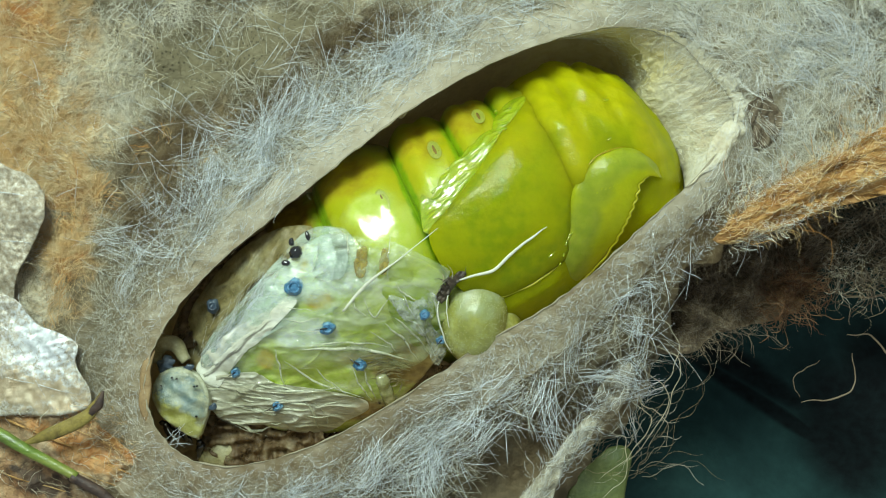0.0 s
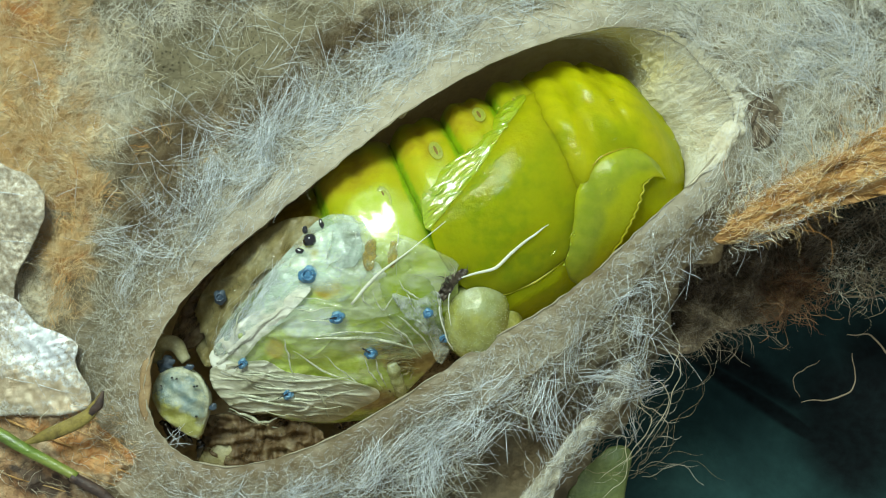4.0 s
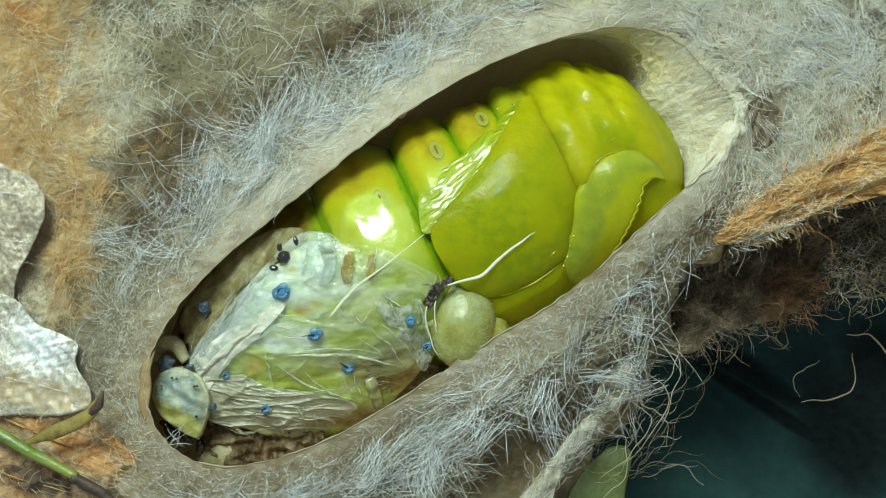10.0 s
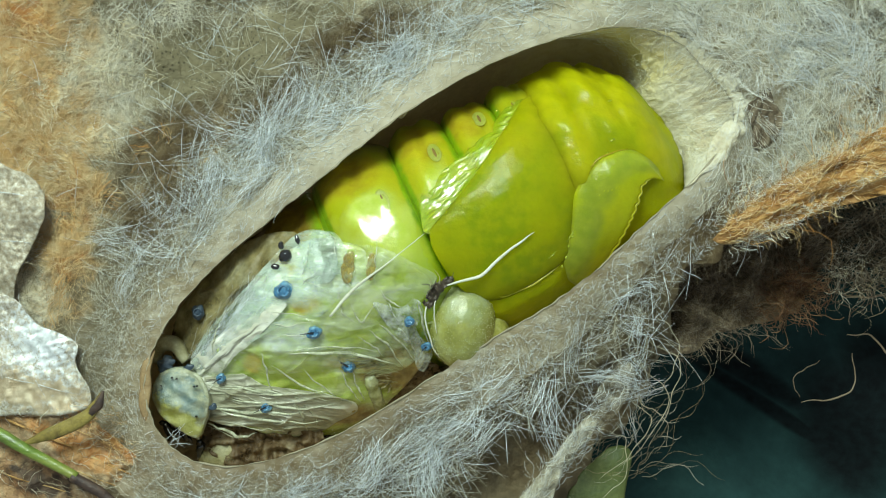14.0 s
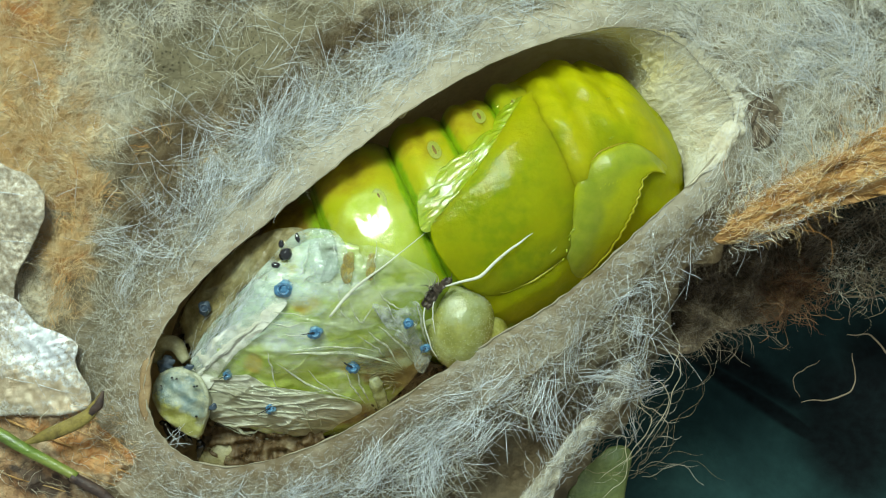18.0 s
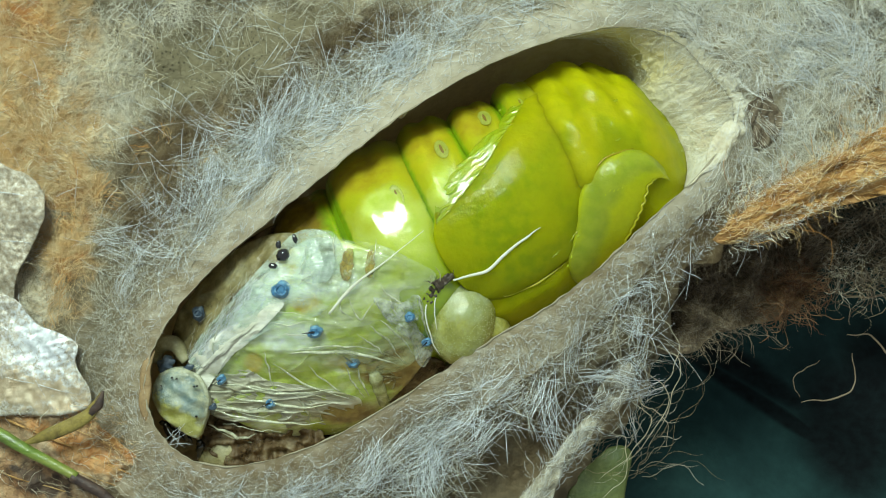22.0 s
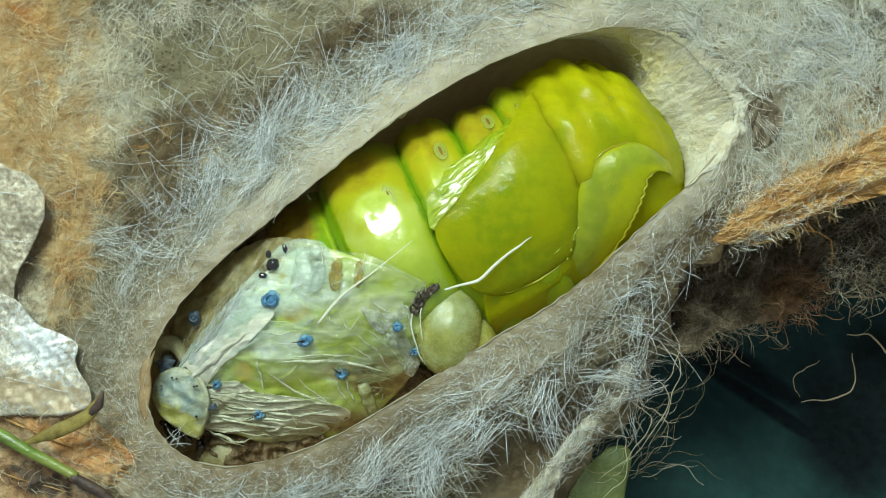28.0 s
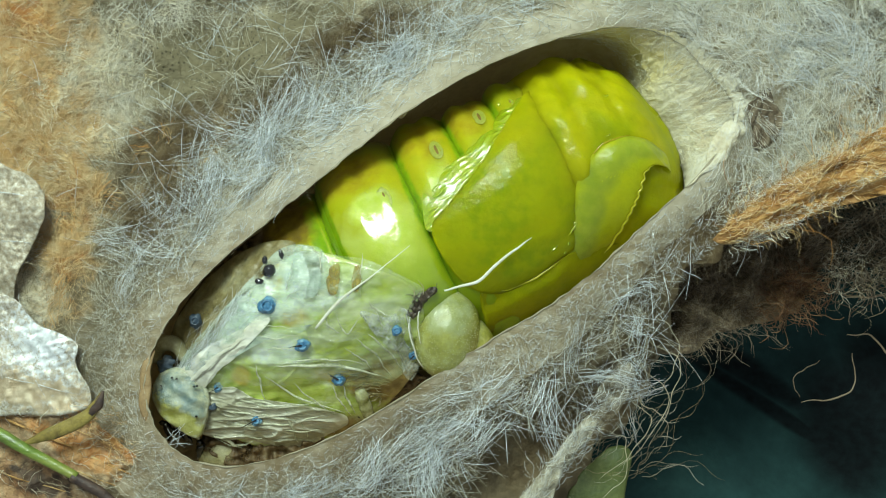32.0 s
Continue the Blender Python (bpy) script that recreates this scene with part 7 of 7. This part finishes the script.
def motions():
    slide = {}
    slide['abdomen_d'] = ([0, 0.1, -0.06, -0.16, -0.26, -0.23, 0.23, 0.03, 1.04, 1.31, 1.24, 0.91, 0.46, 0.16, 0.16, 0.23, 0.13, -0.13, -0.2, -0.1, -0.03, 0, 0.2, 0.29, 0.26, 0, -0.03, -0.06, -0.03, -0.16, -0.2, -0.2, 0.07, 0.16, -0.03, -0.1, 0.03, 0.82, 1.04, 1.04, 0.82, 0.42, 0.36, 0.42, 0.16, -0.03, 0.42, 0.46, 0.49, 0.23, 0.03, 0.1, -0.2, 0, 0.1, 0.16],
        [-0, 0.1, 0.03, -0.1, -0.07, -0.07, -0, 0.13, 0.62, 0.72, 0.62, 0.46, 0.26, 0.1, 0.13, 0.2, 0.13, -0, -0.03, 0.06, 0.1, 0.13, 0.23, 0.23, 0.13, -0, 0.06, 0.06, 0.13, 0.1, 0.1, 0.13, 0.2, 0.36, 0.26, 0.26, 0.23, 0.26, 0.33, 0.33, 0.06, 0.13, 0.16, 0.26, 0.16, -0, 0.33, 0.26, 0.16, -0.03, -0.07, 0.13, 0.03, 0.13, 0.13, 0.16])
    slide['abdomen_c'] = ([0, 0.06, -0.06, -0.06, -0.13, -0.06, 0.13, 0.06, 0.52, 0.65, 0.72, 0.91, 0.78, 0.32, 0.26, 0.32, 0.32, 0.13, 0, 0, 0, 0.06, 0.06, 0.13, 0.13, 0, 0, 0, 0.06, 0, 0, 0.06, 0.13, 0.26, 0.06, 0, 0.13, 0.46, 0.52, 0.52, 0.32, 0.13, 0.13, 0.32, 0.32, 0.13, 0.46, 0.46, 0.46, 0.26, 0.13, 0.2, 0, 0.13, 0.13, 0.13],
        [-0, -0, -0, -0, -0.07, -0.07, -0, -0.07, 0.13, 0.13, 0.06, -0.07, -0.13, -0.07, -0.13, -0, -0.07, -0, -0, -0, 0.06, 0.06, 0.06, -0, -0.13, -0.2, -0.13, -0, -0, -0, -0, -0, -0, 0.06, -0, -0, -0.07, 0.13, 0.06, 0.06, -0.13, -0.33, -0.26, -0.13, -0.07, -0.13, -0, -0.07, -0.2, -0.26, -0.2, -0.07, -0.07, -0.07, -0, -0])
    slide['abdomen_b'] = ([0, 0, 0, -0.07, -0.13, -0.13, 0.06, 0, 0.39, 0.46, 0.46, 0.39, 0.26, 0.06, 0.13, 0.26, 0.32, 0.26, 0.19, 0.19, 0.19, 0.19, 0.19, 0.19, 0.13, 0.06, 0, 0, 0.06, 0, 0.06, 0.06, 0.19, 0.26, 0.19, 0.13, 0.13, 0.46, 0.46, 0.46, 0.26, 0.06, 0.06, 0.26, 0.32, 0.19, 0.65, 0.72, 0.78, 0.58, 0.39, 0.32, 0.13, 0.13, 0.13, 0.06],
        [-0, -0, -0, -0, 0.06, 0.06, 0.06, 0.13, -0, -0.13, -0.26, -0.26, -0.32, -0.2, -0.2, -0.2, -0.2, -0.2, -0.13, -0.06, -0.06, -0.06, -0.06, -0.06, -0.2, -0.2, -0.06, -0, -0, 0.06, -0, 0.06, -0, 0.13, 0.06, 0.06, 0.06, -0, -0.13, -0.2, -0.26, -0.32, -0.32, -0.26, -0.26, -0.26, -0.32, -0.39, -0.52, -0.52, -0.39, -0.2, -0.13, -0.13, -0.06, -0.06])
    slide['abdomen_a'] = ([0, -0.06, -0.06, -0.13, -0.13, -0.13, 0, 0.06, 0.52, 0.52, 0.46, 0.39, 0.2, 0.13, 0.06, 0.13, 0.13, 0.06, 0, 0.06, 0.06, 0.06, 0.06, 0.13, 0.06, 0.06, 0, 0, 0.06, 0, 0.06, 0.06, 0.13, 0.33, 0.33, 0.26, 0.26, 0.52, 0.59, 0.52, 0.33, 0.13, 0.06, 0.13, 0.13, 0, 0.26, 0.26, 0.26, 0.13, 0.06, 0.06, -0.06, 0, 0, -0.13],
        [-0, 0.13, 0.19, 0.19, 0.26, 0.26, 0.39, 0.39, 0.26, 0.13, 0.06, -0, -0.13, -0.07, -0.07, -0.07, -0.07, -0, -0, 0.06, 0.13, 0.13, 0.19, 0.19, 0.06, 0.06, 0.13, 0.19, 0.19, 0.19, 0.26, 0.32, 0.26, 0.32, 0.32, 0.32, 0.32, 0.32, 0.26, 0.13, 0.06, -0, -0, -0, -0, 0.06, 0.06, -0, -0.07, -0.07, -0.13, -0, 0.13, 0.13, 0.19, 0.26])
    slide['wing'] = ([0, 0.06, -0.07, -0.07, -0.07, 0, 0.2, 0.13, 0.39, 0.39, 0.39, 0.39, 0.13, 0.06, 0.06, 0.2, 0.2, 0.13, 0.06, 0.06, 0.2, 0.2, 0.2, 0.26, 0.13, 0.06, 0, 0.13, 0.13, 0.13, 0.13, 0.13, 0.2, 0.26, 0.06, 0.06, 0.2, 0.39, 0.32, 0.26, 0.06, 0.13, 0.06, 0.26, 0.39, 0.26, 0.39, 0.46, 0.46, 0.26, 0.26, 0.2, 0.13, 0.13, 0.2, 0.2],
        [-0, 0.2, 0.13, 0.13, 0.13, 0.2, 0.26, 0.2, 0.13, 0.06, -0, -0, -0.13, -0.13, -0.13, -0, -0, 0.13, 0.13, 0.13, 0.26, 0.26, 0.26, 0.26, 0.06, -0, 0.06, 0.26, 0.26, 0.32, 0.32, 0.32, 0.32, 0.32, 0.2, 0.2, 0.2, 0.26, 0.06, -0.07, -0.2, -0.2, -0.13, 0.06, 0.2, 0.2, 0.32, 0.32, 0.26, 0.06, 0.13, 0.2, 0.26, 0.26, 0.32, 0.46])
    slide['head'] = ([0, -0.13, -0.07, -0.07, 0.07, 0.03, 0.23, 0.33, 0.59, 0.59, 0.52, 0.52, 0.39, 0.36, 0.26, 0.29, 0.36, 0.29, 0.23, 0.23, 0.26, 0.23, 0.13, 0.16, 0.16, 0.26, 0.23, 0.23, 0.16, 0.16, 0.16, 0.16, 0.16, 0.39, 0.33, 0.33, 0.56, 0.65, 0.69, 0.72, 0.59, 0.49, 0.42, 0.42, 0.39, 0.33, 0.39, 0.36, 0.29, 0.26, 0.26, 0.07, 0.07, -0, -0, -0],
        [-0, 0.09, 0.05, 0.05, 0.02, 0.06, 0.07, 0.04, -0.08, -0.1, -0.14, -0.13, -0.14, -0.14, -0.09, -0.05, -0.02, -0, 0.01, 0.04, 0.07, 0.07, 0.07, 0.05, 0.01, -0.05, -0.02, 0.08, 0.11, 0.11, 0.11, 0.11, 0.13, 0.07, 0.03, 0.03, 0.05, 0.01, -0.03, -0.09, -0.1, -0.1, -0.05, 0.05, 0.09, 0.1, 0.19, 0.19, 0.19, 0.17, 0.17, 0.21, 0.19, 0.22, 0.26, 0.31])
    slide['feeler'] = ([0, 0, -0.03, -0.03, 0, 0.03, 0.29, 0.29, 0.39, 0.39, 0.42, 0.39, 0.29, 0.19, 0.19, 0.26, 0.29, 0.26, 0.23, 0.26, 0.36, 0.36, 0.36, 0.33, 0.16, 0.16, 0.16, 0.39, 0.29, 0.23, 0.23, 0.23, 0.29, 0.39, 0.29, 0.29, 0.42, 0.62, 0.59, 0.62, 0.46, 0.39, 0.42, 0.52, 0.55, 0.49, 0.62, 0.55, 0.52, 0.46, 0.46, 0.36, 0.36, 0.39, 0.42, 0.36],
        [-0, 0.27, 0.25, 0.22, 0.12, 0.12, 0.17, 0.03, -0.12, -0.15, -0.27, -0.29, -0.39, -0.44, -0.32, -0.22, -0.19, -0.15, -0.12, -0.05, 0.03, 0.07, 0.1, 0.05, -0, -0.17, -0.07, 0.15, 0.24, 0.29, 0.32, 0.34, 0.34, 0.22, 0.12, 0.12, 0.12, 0.02, -0.15, -0.24, -0.32, -0.32, -0.17, 0.02, 0.15, 0.15, 0.37, 0.37, 0.39, 0.34, 0.34, 0.54, 0.51, 0.59, 0.69, 0.83])
    slide['back'] = ([0, 0.26, -0.07, -0.11, -0.17, -0, 0.93, 1.02, 0.74, 0.61, 0.43, 0.11, -0.28, -0.52, -0.46, -0.41, -0.52, -0.87, -0.98, -0.83, -0.72, -0.67, -0.39, -0.31, -0.46, -0.76, -0.83, -0.78, -0.65, -0.72, -0.74, -0.74, -0.33, -0.2, -0.2, -0.26, -0.28, -0.65, -0.94, -1.07, -1.44, -1.85, -1.87, -1.81, -2.07, -2.3, -1.65, -1.67, -1.72, -2.04, -2.28, -2.18, -2.44, -2.24, -2.09, -1.94],
        [-0, 0.11, 0.13, 0.13, 0.09, 0.15, 0.81, 0.89, 0.87, 0.83, 0.63, 0.43, 0.11, -0.07, -0.02, -0.02, -0.17, -0.37, -0.39, -0.31, -0.28, -0.28, -0.04, -0, -0.04, -0.26, -0.26, -0.35, -0.22, -0.2, -0.15, -0.13, 0.06, 0.3, 0.28, 0.22, 0.07, -0, -0.2, -0.33, -0.72, -1, -1.04, -1, -1.22, -1.37, -0.94, -0.91, -0.89, -1.15, -1.3, -1.2, -1.52, -1.37, -1.37, -1.33])
    slide['middle'] = ([0, 0.26, 0.13, 0.06, -0.06, 0, 0.65, 0.72, 0.46, 0.39, 0.2, -0.13, -0.46, -0.65, -0.65, -0.59, -0.65, -0.91, -1.11, -0.91, -0.85, -0.72, -0.52, -0.52, -0.72, -0.98, -1.04, -0.91, -0.78, -0.91, -0.91, -0.91, -0.65, -0.46, -0.39, -0.39, -0.46, -0.65, -0.91, -1.04, -1.37, -1.76, -1.76, -1.7, -1.89, -2.15, -1.56, -1.63, -1.83, -2.09, -2.28, -2.15, -2.28, -2.02, -1.89, -1.83],
        [-0, 0.13, 0.13, 0.13, 0.13, 0.13, 0.65, 0.78, 0.78, 0.72, 0.52, 0.33, 0.06, -0.13, -0.13, -0.06, -0.26, -0.46, -0.46, -0.39, -0.32, -0.39, -0.13, -0.06, -0.13, -0.32, -0.32, -0.46, -0.39, -0.32, -0.32, -0.26, -0.13, 0.26, 0.2, 0.2, -0, -0, -0.26, -0.39, -0.72, -1.04, -1.04, -1.04, -1.24, -1.3, -0.91, -0.91, -0.91, -1.17, -1.37, -1.24, -1.44, -1.3, -1.3, -1.24])
    slide['low'] = ([0, 0.33, 0.33, 0.33, 0.33, 0.39, 0.85, 0.85, 0.65, 0.65, 0.46, 0.06, -0.26, -0.46, -0.46, -0.33, -0.52, -0.85, -0.91, -0.59, -0.59, -0.39, -0.26, -0.26, -0.52, -0.85, -0.85, -0.65, -0.59, -0.52, -0.52, -0.52, -0.33, -0.13, -0.06, 0, -0.13, -0.33, -0.52, -0.65, -0.98, -1.37, -1.37, -1.37, -1.57, -1.83, -1.3, -1.37, -1.57, -1.89, -2.02, -1.89, -2.02, -1.76, -1.63, -1.57],
        [-0, 0.13, 0.13, 0.13, 0.13, 0.13, 0.72, 0.85, 0.98, 0.98, 0.78, 0.59, 0.33, 0.13, 0.13, 0.2, -0.06, -0.2, -0.2, -0.06, -0.06, -0.2, -0, 0.06, 0.06, -0.13, -0, -0.13, -0.13, -0.2, -0.2, -0.2, 0.06, 0.59, 0.59, 0.52, 0.33, 0.33, 0.2, 0.06, -0.32, -0.65, -0.65, -0.65, -0.85, -0.98, -0.65, -0.65, -0.72, -0.91, -1.04, -0.91, -1.18, -1.04, -1.11, -1.11])
    slide['front'] = ([0, 0.2, 0.06, -0.07, -0.16, -0.16, 0.26, 0.23, 0.36, 0.36, 0.13, -0.23, -0.55, -0.75, -0.72, -0.65, -0.65, -1.01, -1.14, -0.98, -0.91, -0.85, -0.72, -0.72, -0.88, -1.11, -1.11, -1.01, -0.95, -1.08, -1.18, -1.18, -0.91, -0.95, -1.01, -1.01, -0.88, -0.91, -1.08, -1.17, -1.53, -1.93, -1.96, -1.89, -2.06, -2.32, -1.92, -1.96, -2.09, -2.28, -2.42, -2.32, -2.48, -2.28, -2.15, -2.02],
        [-0, 0.1, 0.03, -0.1, -0.16, -0.16, 0.07, 0.07, 0.52, 0.59, 0.33, 0.13, -0.06, -0.23, -0.23, -0.16, -0.29, -0.46, -0.52, -0.46, -0.42, -0.39, -0.26, -0.26, -0.36, -0.49, -0.42, -0.56, -0.52, -0.59, -0.62, -0.65, -0.52, -0.39, -0.49, -0.49, -0.56, -0.16, -0.16, -0.23, -0.62, -0.91, -0.91, -0.85, -1.01, -1.17, -0.85, -0.88, -0.95, -1.17, -1.24, -1.11, -1.27, -1.17, -1.21, -1.14])
    slide['capsule'] = ([0, 0.07, -0.13, -0.19, -0.26, -0.23, 0.1, 0.1, 0.42, 0.46, 0.29, 0, -0.29, -0.52, -0.49, -0.46, -0.52, -0.88, -1.01, -0.91, -0.82, -0.75, -0.65, -0.62, -0.72, -0.91, -0.98, -0.88, -0.82, -0.95, -1.01, -0.98, -0.81, -0.81, -0.91, -0.91, -0.78, -0.72, -0.88, -1.01, -1.4, -1.79, -1.86, -1.79, -2.02, -2.32, -1.92, -1.92, -2.02, -2.25, -2.41, -2.32, -2.51, -2.38, -2.22, -2.09],
        [-0, 0.1, 0, -0.07, -0.07, -0.1, 0.13, 0.13, 0.46, 0.49, 0.29, 0.07, -0.13, -0.19, -0.23, -0.19, -0.29, -0.39, -0.39, -0.33, -0.29, -0.26, -0.13, -0.1, -0.23, -0.39, -0.33, -0.42, -0.42, -0.46, -0.46, -0.49, -0.39, -0.33, -0.42, -0.42, -0.46, -0.16, -0.16, -0.26, -0.65, -0.91, -0.88, -0.85, -1.01, -1.11, -0.85, -0.91, -0.98, -1.17, -1.17, -1.04, -1.24, -1.14, -1.17, -1.14])
    slide['tailskin'] = ([0, 0.36, 0.55, 0.59, 0.59, 0.55, 0.55, 0.55, 0.36, 0.26, 0.03, -0.33, -0.69, -0.85, -0.85, -0.85, -0.75, -0.68, -0.62, -0.39, -0.39, -0.39, -0.52, -0.52, -0.78, -1.11, -1.14, -0.68, -0.52, -0.49, -0.62, -0.65, -0.56, -0.59, -0.55, -0.55, -0.55, -0.78, -1.08, -1.27, -1.44, -1.7, -1.63, -1.53, -1.24, -1.14, -1.24, -1.4, -1.67, -1.89, -1.93, -1.76, -1.47, -1.18, -1.18, -1.3],
        [-0, 0.36, 0.55, 0.55, 0.55, 0.55, 0.65, 0.69, 0.52, 0.49, 0.29, 0.13, -0.2, -0.36, -0.36, -0.29, -0.29, -0.16, -0.1, -0.13, -0.13, -0.13, -0.13, -0.13, -0.2, -0.46, -0.46, -0.39, -0.23, -0.1, -0.16, -0.2, -0.13, -0.03, -0.07, -0.07, -0.16, -0.26, -0.55, -0.69, -0.98, -1.17, -1.14, -0.98, -0.78, -0.62, -0.78, -0.88, -1.01, -1.21, -1.27, -1.14, -0.95, -1.01, -1.11, -1.11])
    slide['collar'] = ([0, 0.23, -0, -0.09, -0.17, -0.08, 0.6, 0.62, 0.55, 0.48, 0.28, -0.06, -0.42, -0.64, -0.59, -0.53, -0.59, -0.94, -1.06, -0.9, -0.82, -0.76, -0.55, -0.51, -0.67, -0.94, -0.97, -0.9, -0.8, -0.9, -0.96, -0.96, -0.62, -0.57, -0.6, -0.64, -0.58, -0.78, -1.01, -1.12, -1.48, -1.89, -1.91, -1.85, -2.06, -2.31, -1.79, -1.82, -1.9, -2.16, -2.35, -2.25, -2.46, -2.26, -2.12, -1.98],
        [-0, 0.1, 0.08, 0.02, -0.04, -0.01, 0.44, 0.48, 0.7, 0.71, 0.48, 0.28, 0.02, -0.15, -0.12, -0.09, -0.23, -0.41, -0.46, -0.38, -0.35, -0.34, -0.15, -0.13, -0.2, -0.37, -0.34, -0.45, -0.37, -0.39, -0.39, -0.39, -0.23, -0.04, -0.1, -0.14, -0.25, -0.08, -0.18, -0.28, -0.67, -0.96, -0.98, -0.93, -1.11, -1.27, -0.89, -0.9, -0.92, -1.16, -1.27, -1.15, -1.4, -1.27, -1.29, -1.23])
    slide['tail'] = ([0, 0.13, -0.06, -0.15, -0.24, -0.18, 0.37, 0.23, 0.98, 1.17, 1.08, 0.75, 0.31, 0.03, 0.04, 0.1, 0, -0.28, -0.35, -0.24, -0.17, -0.13, 0.08, 0.17, 0.12, -0.15, -0.19, -0.21, -0.16, -0.27, -0.3, -0.3, -0.01, 0.09, -0.07, -0.13, -0.03, 0.52, 0.65, 0.62, 0.37, -0.03, -0.09, -0.02, -0.28, -0.49, 0.01, 0.03, 0.05, -0.23, -0.43, -0.36, -0.64, -0.45, -0.34, -0.26],
        [-0, 0.1, 0.05, -0.05, -0.04, -0.02, 0.16, 0.28, 0.67, 0.74, 0.62, 0.45, 0.23, 0.07, 0.1, 0.15, 0.07, -0.07, -0.11, -0.01, 0.02, 0.05, 0.17, 0.18, 0.1, -0.05, -0, -0.02, 0.06, 0.04, 0.05, 0.08, 0.17, 0.35, 0.26, 0.25, 0.2, 0.21, 0.22, 0.2, -0.09, -0.1, -0.08, 0.01, -0.11, -0.27, 0.07, 0.03, -0.05, -0.26, -0.31, -0.14, -0.28, -0.17, -0.17, -0.13])
    slide['crease'] = ([0, 0.34, 0.44, 0.46, 0.46, 0.47, 0.7, 0.7, 0.5, 0.46, 0.24, -0.13, -0.47, -0.65, -0.65, -0.59, -0.64, -0.77, -0.77, -0.49, -0.49, -0.39, -0.39, -0.39, -0.65, -0.98, -1, -0.67, -0.55, -0.5, -0.57, -0.59, -0.44, -0.36, -0.31, -0.28, -0.34, -0.56, -0.8, -0.96, -1.21, -1.53, -1.5, -1.45, -1.4, -1.48, -1.27, -1.39, -1.62, -1.89, -1.97, -1.83, -1.75, -1.47, -1.4, -1.44],
        [-0, 0.25, 0.34, 0.34, 0.34, 0.34, 0.69, 0.77, 0.75, 0.73, 0.54, 0.36, 0.07, -0.11, -0.11, -0.05, -0.18, -0.18, -0.15, -0.1, -0.1, -0.16, -0.06, -0.03, -0.07, -0.29, -0.23, -0.26, -0.18, -0.15, -0.18, -0.2, -0.03, 0.28, 0.26, 0.23, 0.08, 0.03, -0.18, -0.31, -0.65, -0.91, -0.9, -0.81, -0.81, -0.8, -0.72, -0.77, -0.86, -1.06, -1.16, -1.03, -1.06, -1.03, -1.11, -1.11])
    # the long thread stays behind as the skin slides back
    dx, dy = slide['capsule']
    slide['thread'] = ([a + float(np.interp(t, [19, 25, 28, 31, 32], [0, 0.85, 0.85, 1.2, 1.0])) for t, a in zip(TIMES, dx)], [b + float(np.interp(t, [19, 25, 28, 31, 32], [0, 0.25, 0.2, 0.5, 0.35])) for t, b in zip(TIMES, dy)])
    for ob, track in moving:
        dx, dy = slide[track]
        x, y, z = ob.location
        walk(ob, [(t, pose(x + a * 0.001, y + b * 0.001, z)) for t, a, b in zip(TIMES, dx, dy)])


motions()
